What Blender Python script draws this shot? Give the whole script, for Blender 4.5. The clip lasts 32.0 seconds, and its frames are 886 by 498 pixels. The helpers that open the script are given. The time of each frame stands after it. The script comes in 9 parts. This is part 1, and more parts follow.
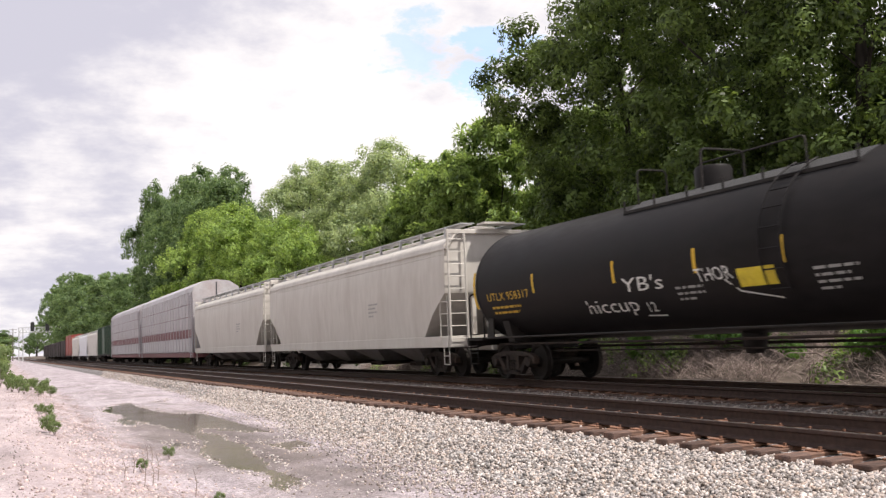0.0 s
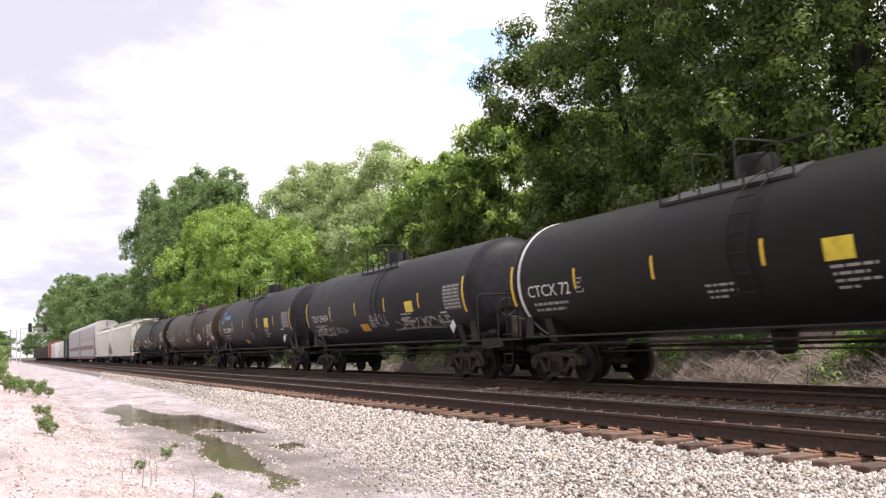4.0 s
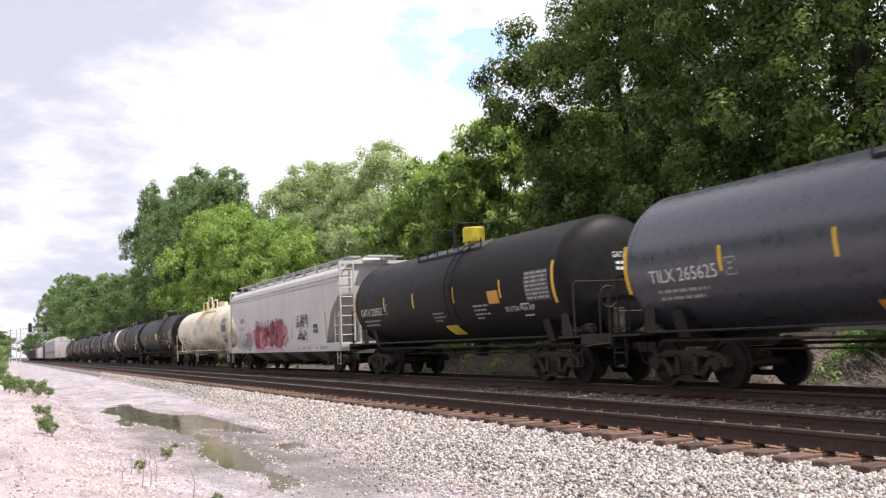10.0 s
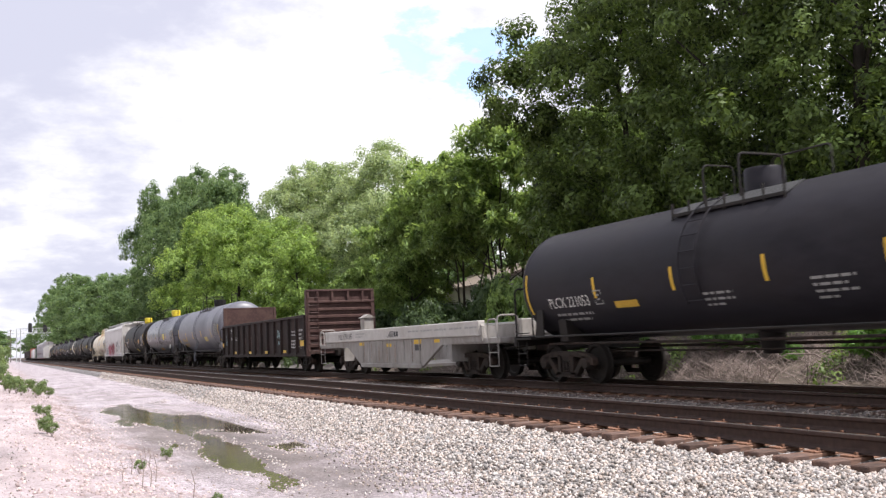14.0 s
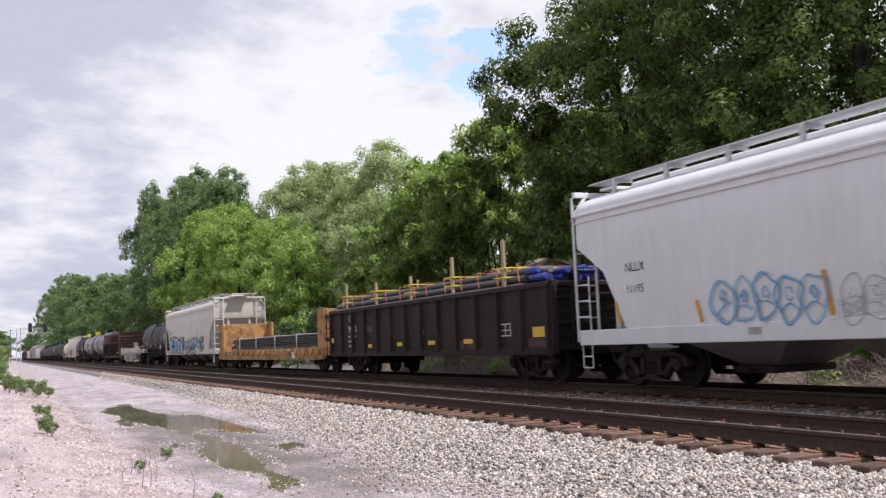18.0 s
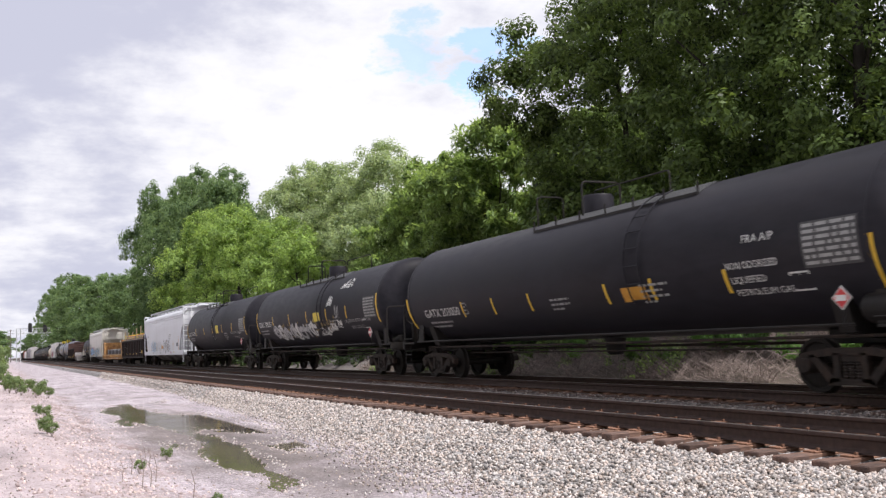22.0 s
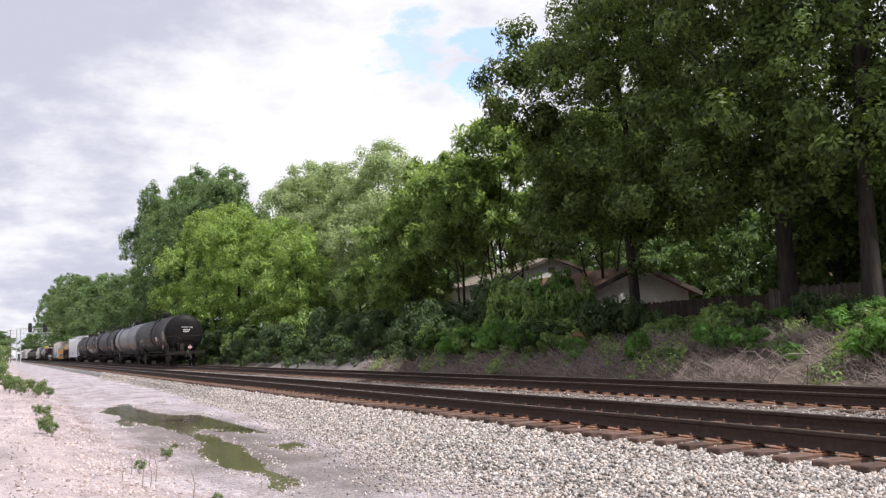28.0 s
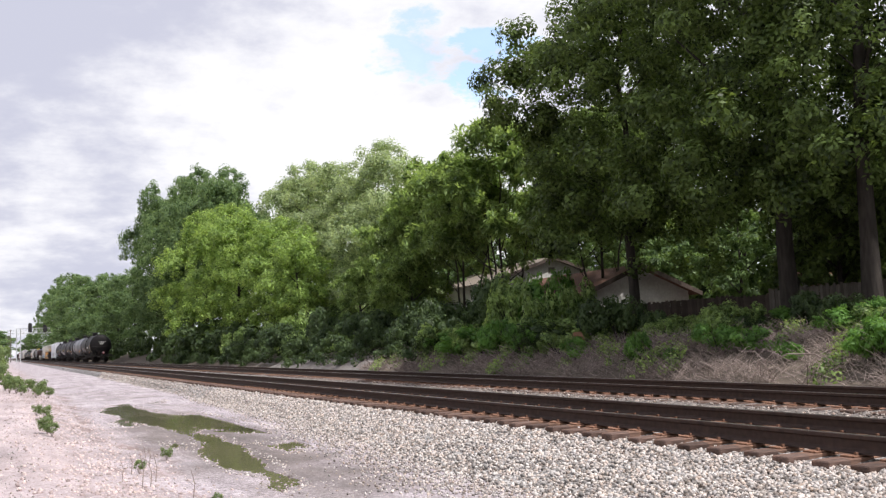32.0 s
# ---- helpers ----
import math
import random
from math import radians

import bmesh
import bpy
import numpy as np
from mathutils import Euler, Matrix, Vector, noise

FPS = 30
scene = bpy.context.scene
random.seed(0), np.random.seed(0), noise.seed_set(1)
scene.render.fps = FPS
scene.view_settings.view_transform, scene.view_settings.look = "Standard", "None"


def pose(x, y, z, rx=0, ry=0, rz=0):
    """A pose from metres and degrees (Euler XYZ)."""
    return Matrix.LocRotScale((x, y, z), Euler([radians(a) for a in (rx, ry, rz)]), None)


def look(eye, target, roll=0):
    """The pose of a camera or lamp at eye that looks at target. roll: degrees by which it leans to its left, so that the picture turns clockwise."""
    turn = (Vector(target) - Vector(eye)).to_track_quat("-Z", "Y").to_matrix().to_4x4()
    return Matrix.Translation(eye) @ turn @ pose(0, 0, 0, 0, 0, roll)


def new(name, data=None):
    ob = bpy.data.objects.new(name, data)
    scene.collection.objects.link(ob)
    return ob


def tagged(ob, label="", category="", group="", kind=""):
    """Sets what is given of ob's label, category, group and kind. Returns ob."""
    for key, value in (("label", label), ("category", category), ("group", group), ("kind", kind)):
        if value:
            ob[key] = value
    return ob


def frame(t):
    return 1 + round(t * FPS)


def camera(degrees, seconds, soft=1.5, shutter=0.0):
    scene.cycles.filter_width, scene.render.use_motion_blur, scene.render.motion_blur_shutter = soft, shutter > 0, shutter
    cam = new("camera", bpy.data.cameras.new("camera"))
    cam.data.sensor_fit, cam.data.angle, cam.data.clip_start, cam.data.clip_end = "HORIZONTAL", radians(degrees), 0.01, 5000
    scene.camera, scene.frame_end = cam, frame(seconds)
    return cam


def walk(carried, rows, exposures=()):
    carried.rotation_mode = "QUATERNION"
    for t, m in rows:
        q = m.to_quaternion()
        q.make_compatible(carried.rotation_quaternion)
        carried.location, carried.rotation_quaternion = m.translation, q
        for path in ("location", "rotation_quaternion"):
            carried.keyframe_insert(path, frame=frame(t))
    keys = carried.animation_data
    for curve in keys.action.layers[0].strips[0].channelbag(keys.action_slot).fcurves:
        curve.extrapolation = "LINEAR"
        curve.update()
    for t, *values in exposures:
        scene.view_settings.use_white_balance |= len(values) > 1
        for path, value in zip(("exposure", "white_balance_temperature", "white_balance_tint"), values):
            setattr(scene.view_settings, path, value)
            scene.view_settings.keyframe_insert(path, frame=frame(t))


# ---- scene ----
# Plan: x across the tracks, y along them, z = 0 on the rail tops.
EYE = (0.0, 0.0, 1.131)
NEAR_TRACK, FAR_TRACK = 8.57, 12.99


def view(yaw, pitch, roll):
    a, b = radians(yaw), radians(pitch)
    way = Vector((math.sin(a) * math.cos(b), math.cos(a) * math.cos(b), math.sin(b)))
    return look(EYE, Vector(EYE) + way * 10, roll)


cam = camera(49.73, 32.0, soft=1.3, shutter=0.12)
REST = view(24.90, 5.42, -2.47)
walk(cam, [(0.0, view(24.78, 5.36, -2.47)), (0.4, view(24.93, 5.38, -2.47)), (1.5, view(24.91, 5.40, -2.47)),
           (2.2, REST), (32.0, REST)],
     exposures=[(0, 0.2, 6700, 13), (1, 0.4, 6700, 13), (1.8, 0.52, 6700, 12.5), (3, 0.5, 6700, 12), (6, 0.54, 6550, 12), (7.4, 0.52, 6550, 12), (8, 0.3, 6450, 12.5), (9, 0.22, 6400, 13), (10, 0.38, 6400, 12.5), (11, 0.42, 6350, 12), (13, 0.34, 6350, 12), (14.4, 0.38, 6300, 12.5), (16.6, 0.14, 6250, 13), (19, 0.04, 6250, 13), (21, 0.12, 6280, 12.5), (24, 0.14, 6300, 12), (32, 0.17, 6350, 11)])

# ---- sky and sun ----
SUN_TO = Vector((0.33, -0.42, 0.86)).normalized()
sun = new("sun", bpy.data.lights.new("sun", "SUN"))
sun.data.energy, sun.data.angle, sun.data.color = 4.65, radians(1.5), (1.0, 0.95, 0.88)
sun.matrix_world = look((0, 0, 60), Vector((0, 0, 60)) - SUN_TO)

world = bpy.data.worlds.new("sky")
scene.world = world
world.use_nodes = True
wn, wl = world.node_tree.nodes, world.node_tree.links
wn.clear()


def wnode(kind, **kw):
    n = wn.new(kind)
    for k, val in kw.items():
        n.inputs[k].default_value = val
    return n


def wmath(op, a, b=None):
    n = wn.new("ShaderNodeMath")
    n.operation = op
    for i, val in enumerate((a, b)):
        if val is None:
            continue
        if isinstance(val, (int, float)):
            n.inputs[i].default_value = val
        else:
            wl.new(val, n.inputs[i])
    return n.outputs[0]


sky = wn.new("ShaderNodeTexSky")
sky.sky_type, sky.sun_disc = "NISHITA", False
sky.sun_elevation = math.asin(SUN_TO.z)
sky.sun_rotation = math.atan2(SUN_TO.x, SUN_TO.y)
sky.air_density, sky.dust_density = 1.0, 1.5
wc = wn.new("ShaderNodeTexCoord")
# clouds lie on a flat deck: direction divided by its height
sep = wn.new("ShaderNodeSeparateXYZ")
wl.new(wc.outputs["Generated"], sep.inputs[0])
up = wmath("MAXIMUM", wmath("ADD", sep.outputs[2], 0.26), 0.05)
flat = wn.new("ShaderNodeCombineXYZ")
wl.new(wmath("DIVIDE", sep.outputs[0], up), flat.inputs[0])
wl.new(wmath("DIVIDE", sep.outputs[1], up), flat.inputs[1])
big = wnode("ShaderNodeTexNoise", Scale=1.5, Detail=9.0, Roughness=0.55, Distortion=0.35)
shade = wnode("ShaderNodeTexNoise", Scale=1.7, Detail=6.0, Roughness=0.5)
fine = wnode("ShaderNodeTexNoise", Scale=6.5, Detail=8.0, Roughness=0.6)
off = wn.new("ShaderNodeVectorMath")
off.operation = "ADD"
off.inputs[1].default_value = (3.1, 1.7, 0.4)
wl.new(flat.outputs[0], off.inputs[0])
for n in (big, fine):
    wl.new(flat.outputs[0], n.inputs["Vector"])
wl.new(off.outputs[0], shade.inputs["Vector"])


def wramp(fac, a, b):
    n = wn.new("ShaderNodeMapRange")
    n.interpolation_type = "SMOOTHSTEP"
    n.inputs["From Min"].default_value, n.inputs["From Max"].default_value = a, b
    wl.new(fac, n.inputs["Value"])
    return n.outputs["Result"]


def toward(direction, inner, outer, ragged=0.0):
    """1 near a direction of the sky, 0 away from it (cosines), with a cloudy edge."""
    n = wn.new("ShaderNodeVectorMath")
    n.operation = "DOT_PRODUCT"
    nz = wn.new("ShaderNodeVectorMath")
    nz.operation = "NORMALIZE"
    wl.new(wc.outputs["Generated"], nz.inputs[0])
    wl.new(nz.outputs[0], n.inputs[0])
    n.inputs[1].default_value = Vector(direction).normalized()
    return wramp(wmath("ADD", n.outputs["Value"], wmath("MULTIPLY", wmath("SUBTRACT", fine.outputs["Fac"], 0.5), ragged)), outer, inner)


# a thin blue rift, heavy lavender banks to the side, and a blaze of white between
rift = wmath("MAXIMUM", toward((0.45, 0.846, 0.286), 1.0001, 0.9990, 0.012), wmath("MULTIPLY", toward((0.385, 0.874, 0.298), 1.0002, 0.9992, 0.009), 0.8))
cover = wmath("SUBTRACT", 1.0, wmath("MULTIPLY", rift, 0.8))
heavy = wmath("MAXIMUM", toward((0.06, 0.94, 0.32), 0.998, 0.955), wmath("MULTIPLY", toward((0.07, 0.977, 0.202), 0.998, 0.978), 1.0))
blaze = toward((0.345, 0.90, 0.265), 0.999, 0.955)
body = wmath("ADD", wmath("MULTIPLY", shade.outputs["Fac"], 0.6), wmath("MULTIPLY", fine.outputs["Fac"], 0.4))
lit = wramp(wmath("ADD", body, wmath("SUBTRACT", wmath("MULTIPLY", blaze, 0.13), wmath("MULTIPLY", heavy, 0.13))), 0.36, 0.59)
tone = wn.new("ShaderNodeMix")
tone.data_type = "RGBA"
tone.inputs[6].default_value, tone.inputs[7].default_value = (4.75, 4.8, 5.6, 1), (7.7, 7.6, 7.65, 1)
wl.new(lit, tone.inputs[0])
mixed = wn.new("ShaderNodeMix")
mixed.data_type = "RGBA"
wl.new(cover, mixed.inputs[0])
clear = wn.new("ShaderNodeVectorMath")
clear.operation = "SCALE"
clear.inputs["Scale"].default_value = 2.3
wl.new(sky.outputs[0], clear.inputs[0])
wl.new(clear.outputs[0], mixed.inputs[6])
wl.new(tone.outputs[2], mixed.inputs[7])
bg = wnode("ShaderNodeBackground", Strength=0.121)
wl.new(mixed.outputs[2], bg.inputs["Color"])
wout = wn.new("ShaderNodeOutputWorld")
wl.new(bg.outputs[0], wout.inputs["Surface"])
# ---- materials ----
def mat(name, c1, c2=None, scale=18.0, rough=0.7, metal=0.0, bump=0.15, bscale=None, stain=None, sscale=1.2, samt=0.35,
        rnd=0.0, island=0.0, spec=0.5, stretch=(1, 1, 1)):
    """Two-scale surface: fine grain between c1 and c2, broad stains, relief."""
    m = bpy.data.materials.new(name)
    m.use_nodes = True
    n, l = m.node_tree.nodes, m.node_tree.links
    b = n["Principled BSDF"]
    c2 = c2 or tuple(min(1, v * 1.25 + 0.01) for v in c1)
    co = n.new("ShaderNodeTexCoord")
    mp = n.new("ShaderNodeMapping")
    mp.inputs["Scale"].default_value = stretch
    l.new(co.outputs["Object"], mp.inputs["Vector"])
    g = n.new("ShaderNodeTexNoise")
    g.inputs["Scale"].default_value, g.inputs["Detail"].default_value = scale, 6
    l.new(mp.outputs[0], g.inputs["Vector"])
    r = n.new("ShaderNodeMapRange")
    r.inputs["From Min"].default_value, r.inputs["From Max"].default_value = 0.3, 0.7
    l.new(g.outputs["Fac"], r.inputs["Value"])
    mx = n.new("ShaderNodeMix")
    mx.data_type = "RGBA"
    mx.inputs[6].default_value, mx.inputs[7].default_value = (*c1, 1), (*c2, 1)
    l.new(r.outputs[0], mx.inputs[0])
    col = mx.outputs[2]
    rg = n.new("ShaderNodeMapRange")
    rg.inputs["To Min"].default_value, rg.inputs["To Max"].default_value = max(0, rough - 0.12), min(1, rough + 0.12)
    l.new(g.outputs["Fac"], rg.inputs["Value"])
    if stain:
        s = n.new("ShaderNodeTexNoise")
        s.inputs["Scale"].default_value, s.inputs["Detail"].default_value, s.inputs["Roughness"].default_value = sscale, 8, 0.65
        l.new(mp.outputs[0], s.inputs["Vector"])
        sr = n.new("ShaderNodeMapRange")
        sr.inputs["From Min"].default_value, sr.inputs["From Max"].default_value, sr.inputs["To Max"].default_value = 0.45, 0.68, samt
        l.new(s.outputs["Fac"], sr.inputs["Value"])
        sm = n.new("ShaderNodeMix")
        sm.data_type = "RGBA"
        sm.inputs[7].default_value = (*stain, 1)
        l.new(sr.outputs[0], sm.inputs[0])
        l.new(col, sm.inputs[6])
        col = sm.outputs[2]
    if rnd or island:
        if rnd:
            src, amt = n.new("ShaderNodeObjectInfo").outputs["Random"], rnd
        else:
            src, amt = n.new("ShaderNodeNewGeometry").outputs["Random Per Island"], island
        vr = n.new("ShaderNodeMapRange")
        vr.inputs["To Min"].default_value, vr.inputs["To Max"].default_value = 1 - amt, 1 + amt
        l.new(src, vr.inputs["Value"])
        vm = n.new("ShaderNodeVectorMath")
        vm.operation = "SCALE"
        l.new(col, vm.inputs[0])
        l.new(vr.outputs[0], vm.inputs["Scale"])
        col = vm.outputs[0]
    l.new(col, b.inputs["Base Color"])
    l.new(rg.outputs[0], b.inputs["Roughness"])
    b.inputs["Metallic"].default_value = metal
    b.inputs["Specular IOR Level"].default_value = spec
    if bump:
        bn = n.new("ShaderNodeTexNoise")
        bn.inputs["Scale"].default_value, bn.inputs["Detail"].default_value = bscale or scale * 2, 5
        l.new(mp.outputs[0], bn.inputs["Vector"])
        bp = n.new("ShaderNodeBump")
        bp.inputs["Strength"].default_value, bp.inputs["Distance"].default_value = bump, 0.02
        l.new(bn.outputs["Fac"], bp.inputs["Height"])
        l.new(bp.outputs[0], b.inputs["Normal"])
    return m


def leaf_mat(name, c1, c2, through_amt=0.48):
    m = bpy.data.materials.new(name)
    m.use_nodes = True
    n, l = m.node_tree.nodes, m.node_tree.links
    b, out = n["Principled BSDF"], n["Material Output"]
    geo = n.new("ShaderNodeNewGeometry")
    co = n.new("ShaderNodeTexCoord")
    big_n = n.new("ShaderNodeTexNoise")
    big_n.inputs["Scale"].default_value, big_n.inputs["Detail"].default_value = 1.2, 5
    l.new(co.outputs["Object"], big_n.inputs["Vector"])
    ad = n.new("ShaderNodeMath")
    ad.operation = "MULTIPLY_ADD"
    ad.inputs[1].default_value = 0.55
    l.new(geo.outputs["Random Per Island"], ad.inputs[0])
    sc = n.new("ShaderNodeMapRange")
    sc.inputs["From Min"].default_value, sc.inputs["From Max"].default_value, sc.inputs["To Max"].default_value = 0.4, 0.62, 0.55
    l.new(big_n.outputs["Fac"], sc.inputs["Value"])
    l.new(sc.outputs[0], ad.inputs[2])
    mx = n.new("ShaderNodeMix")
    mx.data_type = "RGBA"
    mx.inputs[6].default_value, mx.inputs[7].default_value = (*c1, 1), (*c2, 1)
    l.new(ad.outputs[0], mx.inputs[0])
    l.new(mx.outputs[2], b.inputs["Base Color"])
    b.inputs["Roughness"].default_value = 0.5
    b.inputs["Specular IOR Level"].default_value = 0.25
    tr = n.new("ShaderNodeBsdfTranslucent")
    warm = n.new("ShaderNodeVectorMath")
    warm.operation = "MULTIPLY"
    warm.inputs[1].default_value = (1.38, 1.3, 0.8)
    l.new(mx.outputs[2], warm.inputs[0])
    l.new(warm.outputs[0], tr.inputs["Color"])
    ms = n.new("ShaderNodeMixShader")
    ms.inputs[0].default_value = through_amt
    l.new(b.outputs[0], ms.inputs[1])
    l.new(tr.outputs[0], ms.inputs[2])
    l.new(ms.outputs[0], out.inputs["Surface"])
    return m


M_GRAVEL = mat("gravel_road", (0.28, 0.246, 0.27), (0.61, 0.545, 0.59), 34, 0.95, bump=0.6, bscale=45, stain=(0.2, 0.162, 0.155), sscale=0.5, samt=0.6, spec=0.2)
M_BALLAST = mat("ballast", (0.14, 0.132, 0.13), (0.5, 0.48, 0.48), 24, 0.9, bump=1.0, bscale=24, stain=(0.24, 0.2, 0.18), sscale=1.1, samt=0.3, spec=0.2)
M_STONE = mat("stone", (0.305, 0.287, 0.278), (0.52, 0.49, 0.475), 40, 0.85, bump=0.3, island=0.62, spec=0.25)
M_STONE_ONE = mat("single_stone", (0.305, 0.287, 0.278), (0.52, 0.49, 0.475), 40, 0.85, bump=0.3, rnd=0.62, spec=0.25)


def many_coloured(m):
    """Turns some of the stones tan or rosy, and a few nearly white."""
    n, l = m.node_tree.nodes, m.node_tree.links
    b = n["Principled BSDF"]
    old = b.inputs["Base Color"].links[0].from_socket
    src = n.new("ShaderNodeNewGeometry").outputs["Random Per Island"]
    ml = n.new("ShaderNodeMath")
    ml.operation = "MULTIPLY"
    ml.inputs[1].default_value = 7.31
    l.new(src, ml.inputs[0])
    fr = n.new("ShaderNodeMath")
    fr.operation = "FRACT"
    l.new(ml.outputs[0], fr.inputs[0])
    ramp_n = n.new("ShaderNodeValToRGB")
    els = ramp_n.color_ramp.elements
    els[0].position, els[0].color = 0.0, (0.72, 0.6, 0.52, 1)
    els[1].position, els[1].color = 1.0, (1.3, 1.28, 1.25, 1)
    for pos, c in ((0.25, (0.95, 0.9, 0.86, 1)), (0.6, (1.0, 1.0, 1.02, 1)), (0.8, (1.05, 0.92, 0.84, 1)), (0.93, (0.75, 0.75, 0.78, 1))):
        e = els.new(pos)
        e.color = c
    l.new(fr.outputs[0], ramp_n.inputs[0])
    mx = n.new("ShaderNodeMix")
    mx.data_type, mx.blend_type = "RGBA", "MULTIPLY"
    mx.inputs[0].default_value = 1.0
    l.new(old, mx.inputs[6])
    l.new(ramp_n.outputs[0], mx.inputs[7])
    l.new(mx.outputs[2], b.inputs["Base Color"])


many_coloured(M_STONE)


def stony(m, cell, amount, dark=0.35):
    """Breaks a bed into single stones: each cell its own grey, dark joints between."""
    n, l = m.node_tree.nodes, m.node_tree.links
    b = n["Principled BSDF"]
    old = b.inputs["Base Color"].links[0].from_socket
    co = n.new("ShaderNodeTexCoord")
    v1 = n.new("ShaderNodeTexVoronoi")
    v2 = n.new("ShaderNodeTexVoronoi")
    v2.feature = "DISTANCE_TO_EDGE"
    for v in (v1, v2):
        v.inputs["Scale"].default_value = cell
        l.new(co.outputs["Object"], v.inputs["Vector"])
    grey = n.new("ShaderNodeSeparateXYZ")
    l.new(v1.outputs["Color"], grey.inputs[0])
    g1 = n.new("ShaderNodeMapRange")
    g1.inputs["To Min"].default_value, g1.inputs["To Max"].default_value = 1 - amount, 1 + amount
    l.new(grey.outputs[0], g1.inputs["Value"])
    g2 = n.new("ShaderNodeMapRange")
    g2.inputs["From Max"].default_value, g2.inputs["To Min"].default_value = 0.12, dark
    l.new(v2.outputs["Distance"], g2.inputs["Value"])
    mu = n.new("ShaderNodeMath")
    mu.operation = "MULTIPLY"
    l.new(g1.outputs[0], mu.inputs[0])
    l.new(g2.outputs[0], mu.inputs[1])
    sc = n.new("ShaderNodeVectorMath")
    sc.operation = "SCALE"
    l.new(old, sc.inputs[0])
    l.new(mu.outputs[0], sc.inputs["Scale"])
    l.new(sc.outputs[0], b.inputs["Base Color"])


stony(M_BALLAST, 16, 0.55, 0.3)
stony(M_GRAVEL, 28, 0.3, 0.75)
M_TIE = mat("tie_wood", (0.062, 0.043, 0.038), (0.155, 0.104, 0.088), 22, 0.9, bump=0.6, stain=(0.2, 0.105, 0.07), sscale=3, samt=0.4, rnd=0.3, spec=0.2, stretch=(0.25, 1, 1))
M_RAIL = mat("rail_rust", (0.04, 0.026, 0.023), (0.085, 0.054, 0.045), 12, 0.75, metal=0.2, bump=0.2, spec=0.3)
M_RAILTOP = mat("rail_head", (0.35, 0.33, 0.33), (0.5, 0.48, 0.47), 30, 0.32, metal=1.0, bump=0.02)
M_PLATE = mat("tie_plate", (0.14, 0.07, 0.046), (0.3, 0.155, 0.095), 25, 0.85, metal=0.1, bump=0.3)
M_WATER = mat("puddle_water", (0.078, 0.066, 0.05), (0.145, 0.12, 0.082), 0.9, 0.07, bump=0.0, spec=0.5)
M_BARK = mat("bark", (0.026, 0.022, 0.02), (0.065, 0.056, 0.05), 9, 0.9, bump=0.8, bscale=14, stretch=(1, 1, 0.2), spec=0.2)
M_RUBBLE = mat("rubble", (0.36, 0.28, 0.27), (0.6, 0.5, 0.485), 40, 0.9, bump=0.3, island=0.4, spec=0.2)
M_TWIG = mat("dead_twigs", (0.19, 0.15, 0.135), (0.4, 0.325, 0.295), 5, 0.9, bump=0.0, island=0.4, spec=0.2)
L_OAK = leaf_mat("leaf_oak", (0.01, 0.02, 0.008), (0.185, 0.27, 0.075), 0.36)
L_BACK = leaf_mat("leaf_back", (0.036, 0.07, 0.028), (0.19, 0.29, 0.105), 0.45)
L_SUMAC = leaf_mat("leaf_sumac", (0.042, 0.083, 0.03), (0.38, 0.52, 0.19), 0.44)
L_LIME = leaf_mat("leaf_lime", (0.085, 0.155, 0.047), (0.41, 0.56, 0.17))
L_POPLAR = leaf_mat("leaf_poplar", (0.13, 0.19, 0.1), (0.5, 0.6, 0.35))
L_WOOD = leaf_mat("leaf_woods", (0.05, 0.094, 0.044), (0.225, 0.33, 0.148))
# undergrowth leaf colour with the shade below the trees put into it
L_HEMSHADE = leaf_mat("leaf_hem_shade", (0.022, 0.042, 0.02), (0.11, 0.165, 0.062), 0.35)
L_WEED = leaf_mat("leaf_weed", (0.09, 0.14, 0.065), (0.25, 0.33, 0.15))
L_SHRUB = leaf_mat("leaf_shrub", (0.055, 0.125, 0.034), (0.2, 0.38, 0.095))
M_FENCE = mat("fence_wood", (0.1, 0.085, 0.075), (0.17, 0.15, 0.135), 14, 0.9, bump=0.5, rnd=0.25, stretch=(1, 1, 0.15), spec=0.15)
M_FENCE_DARK = mat("fence_wood_dark", (0.055, 0.042, 0.037), (0.1, 0.078, 0.068), 14, 0.9, bump=0.5, rnd=0.3, stretch=(1, 1, 0.15), spec=0.15)
M_OLDSTONE = mat("old_ballast", (0.1, 0.09, 0.085), (0.3, 0.275, 0.265), 16, 0.95, bump=0.8, bscale=18, stain=(0.13, 0.1, 0.085), sscale=0.9, samt=0.6, spec=0.15)
M_SIDING = mat("house_siding", (0.46, 0.45, 0.44), (0.6, 0.59, 0.58), 9, 0.7, bump=0.2, stain=(0.25, 0.22, 0.2), samt=0.35, spec=0.3)
M_SHINGLE = mat("roof_shingle", (0.13, 0.062, 0.045), (0.22, 0.12, 0.09), 12, 0.9, bump=0.5, stain=(0.1, 0.07, 0.06), samt=0.5, spec=0.2)
M_SHINGLE2 = mat("roof_shingle_tan", (0.17, 0.14, 0.115), (0.26, 0.22, 0.185), 12, 0.9, bump=0.5, spec=0.2)
M_GALV = mat("galvanised", (0.45, 0.46, 0.47), (0.6, 0.61, 0.62), 10, 0.5, metal=0.5, bump=0.05)
M_GLASSDARK = mat("signal_black", (0.015, 0.015, 0.015), (0.03, 0.03, 0.03), 8, 0.5)

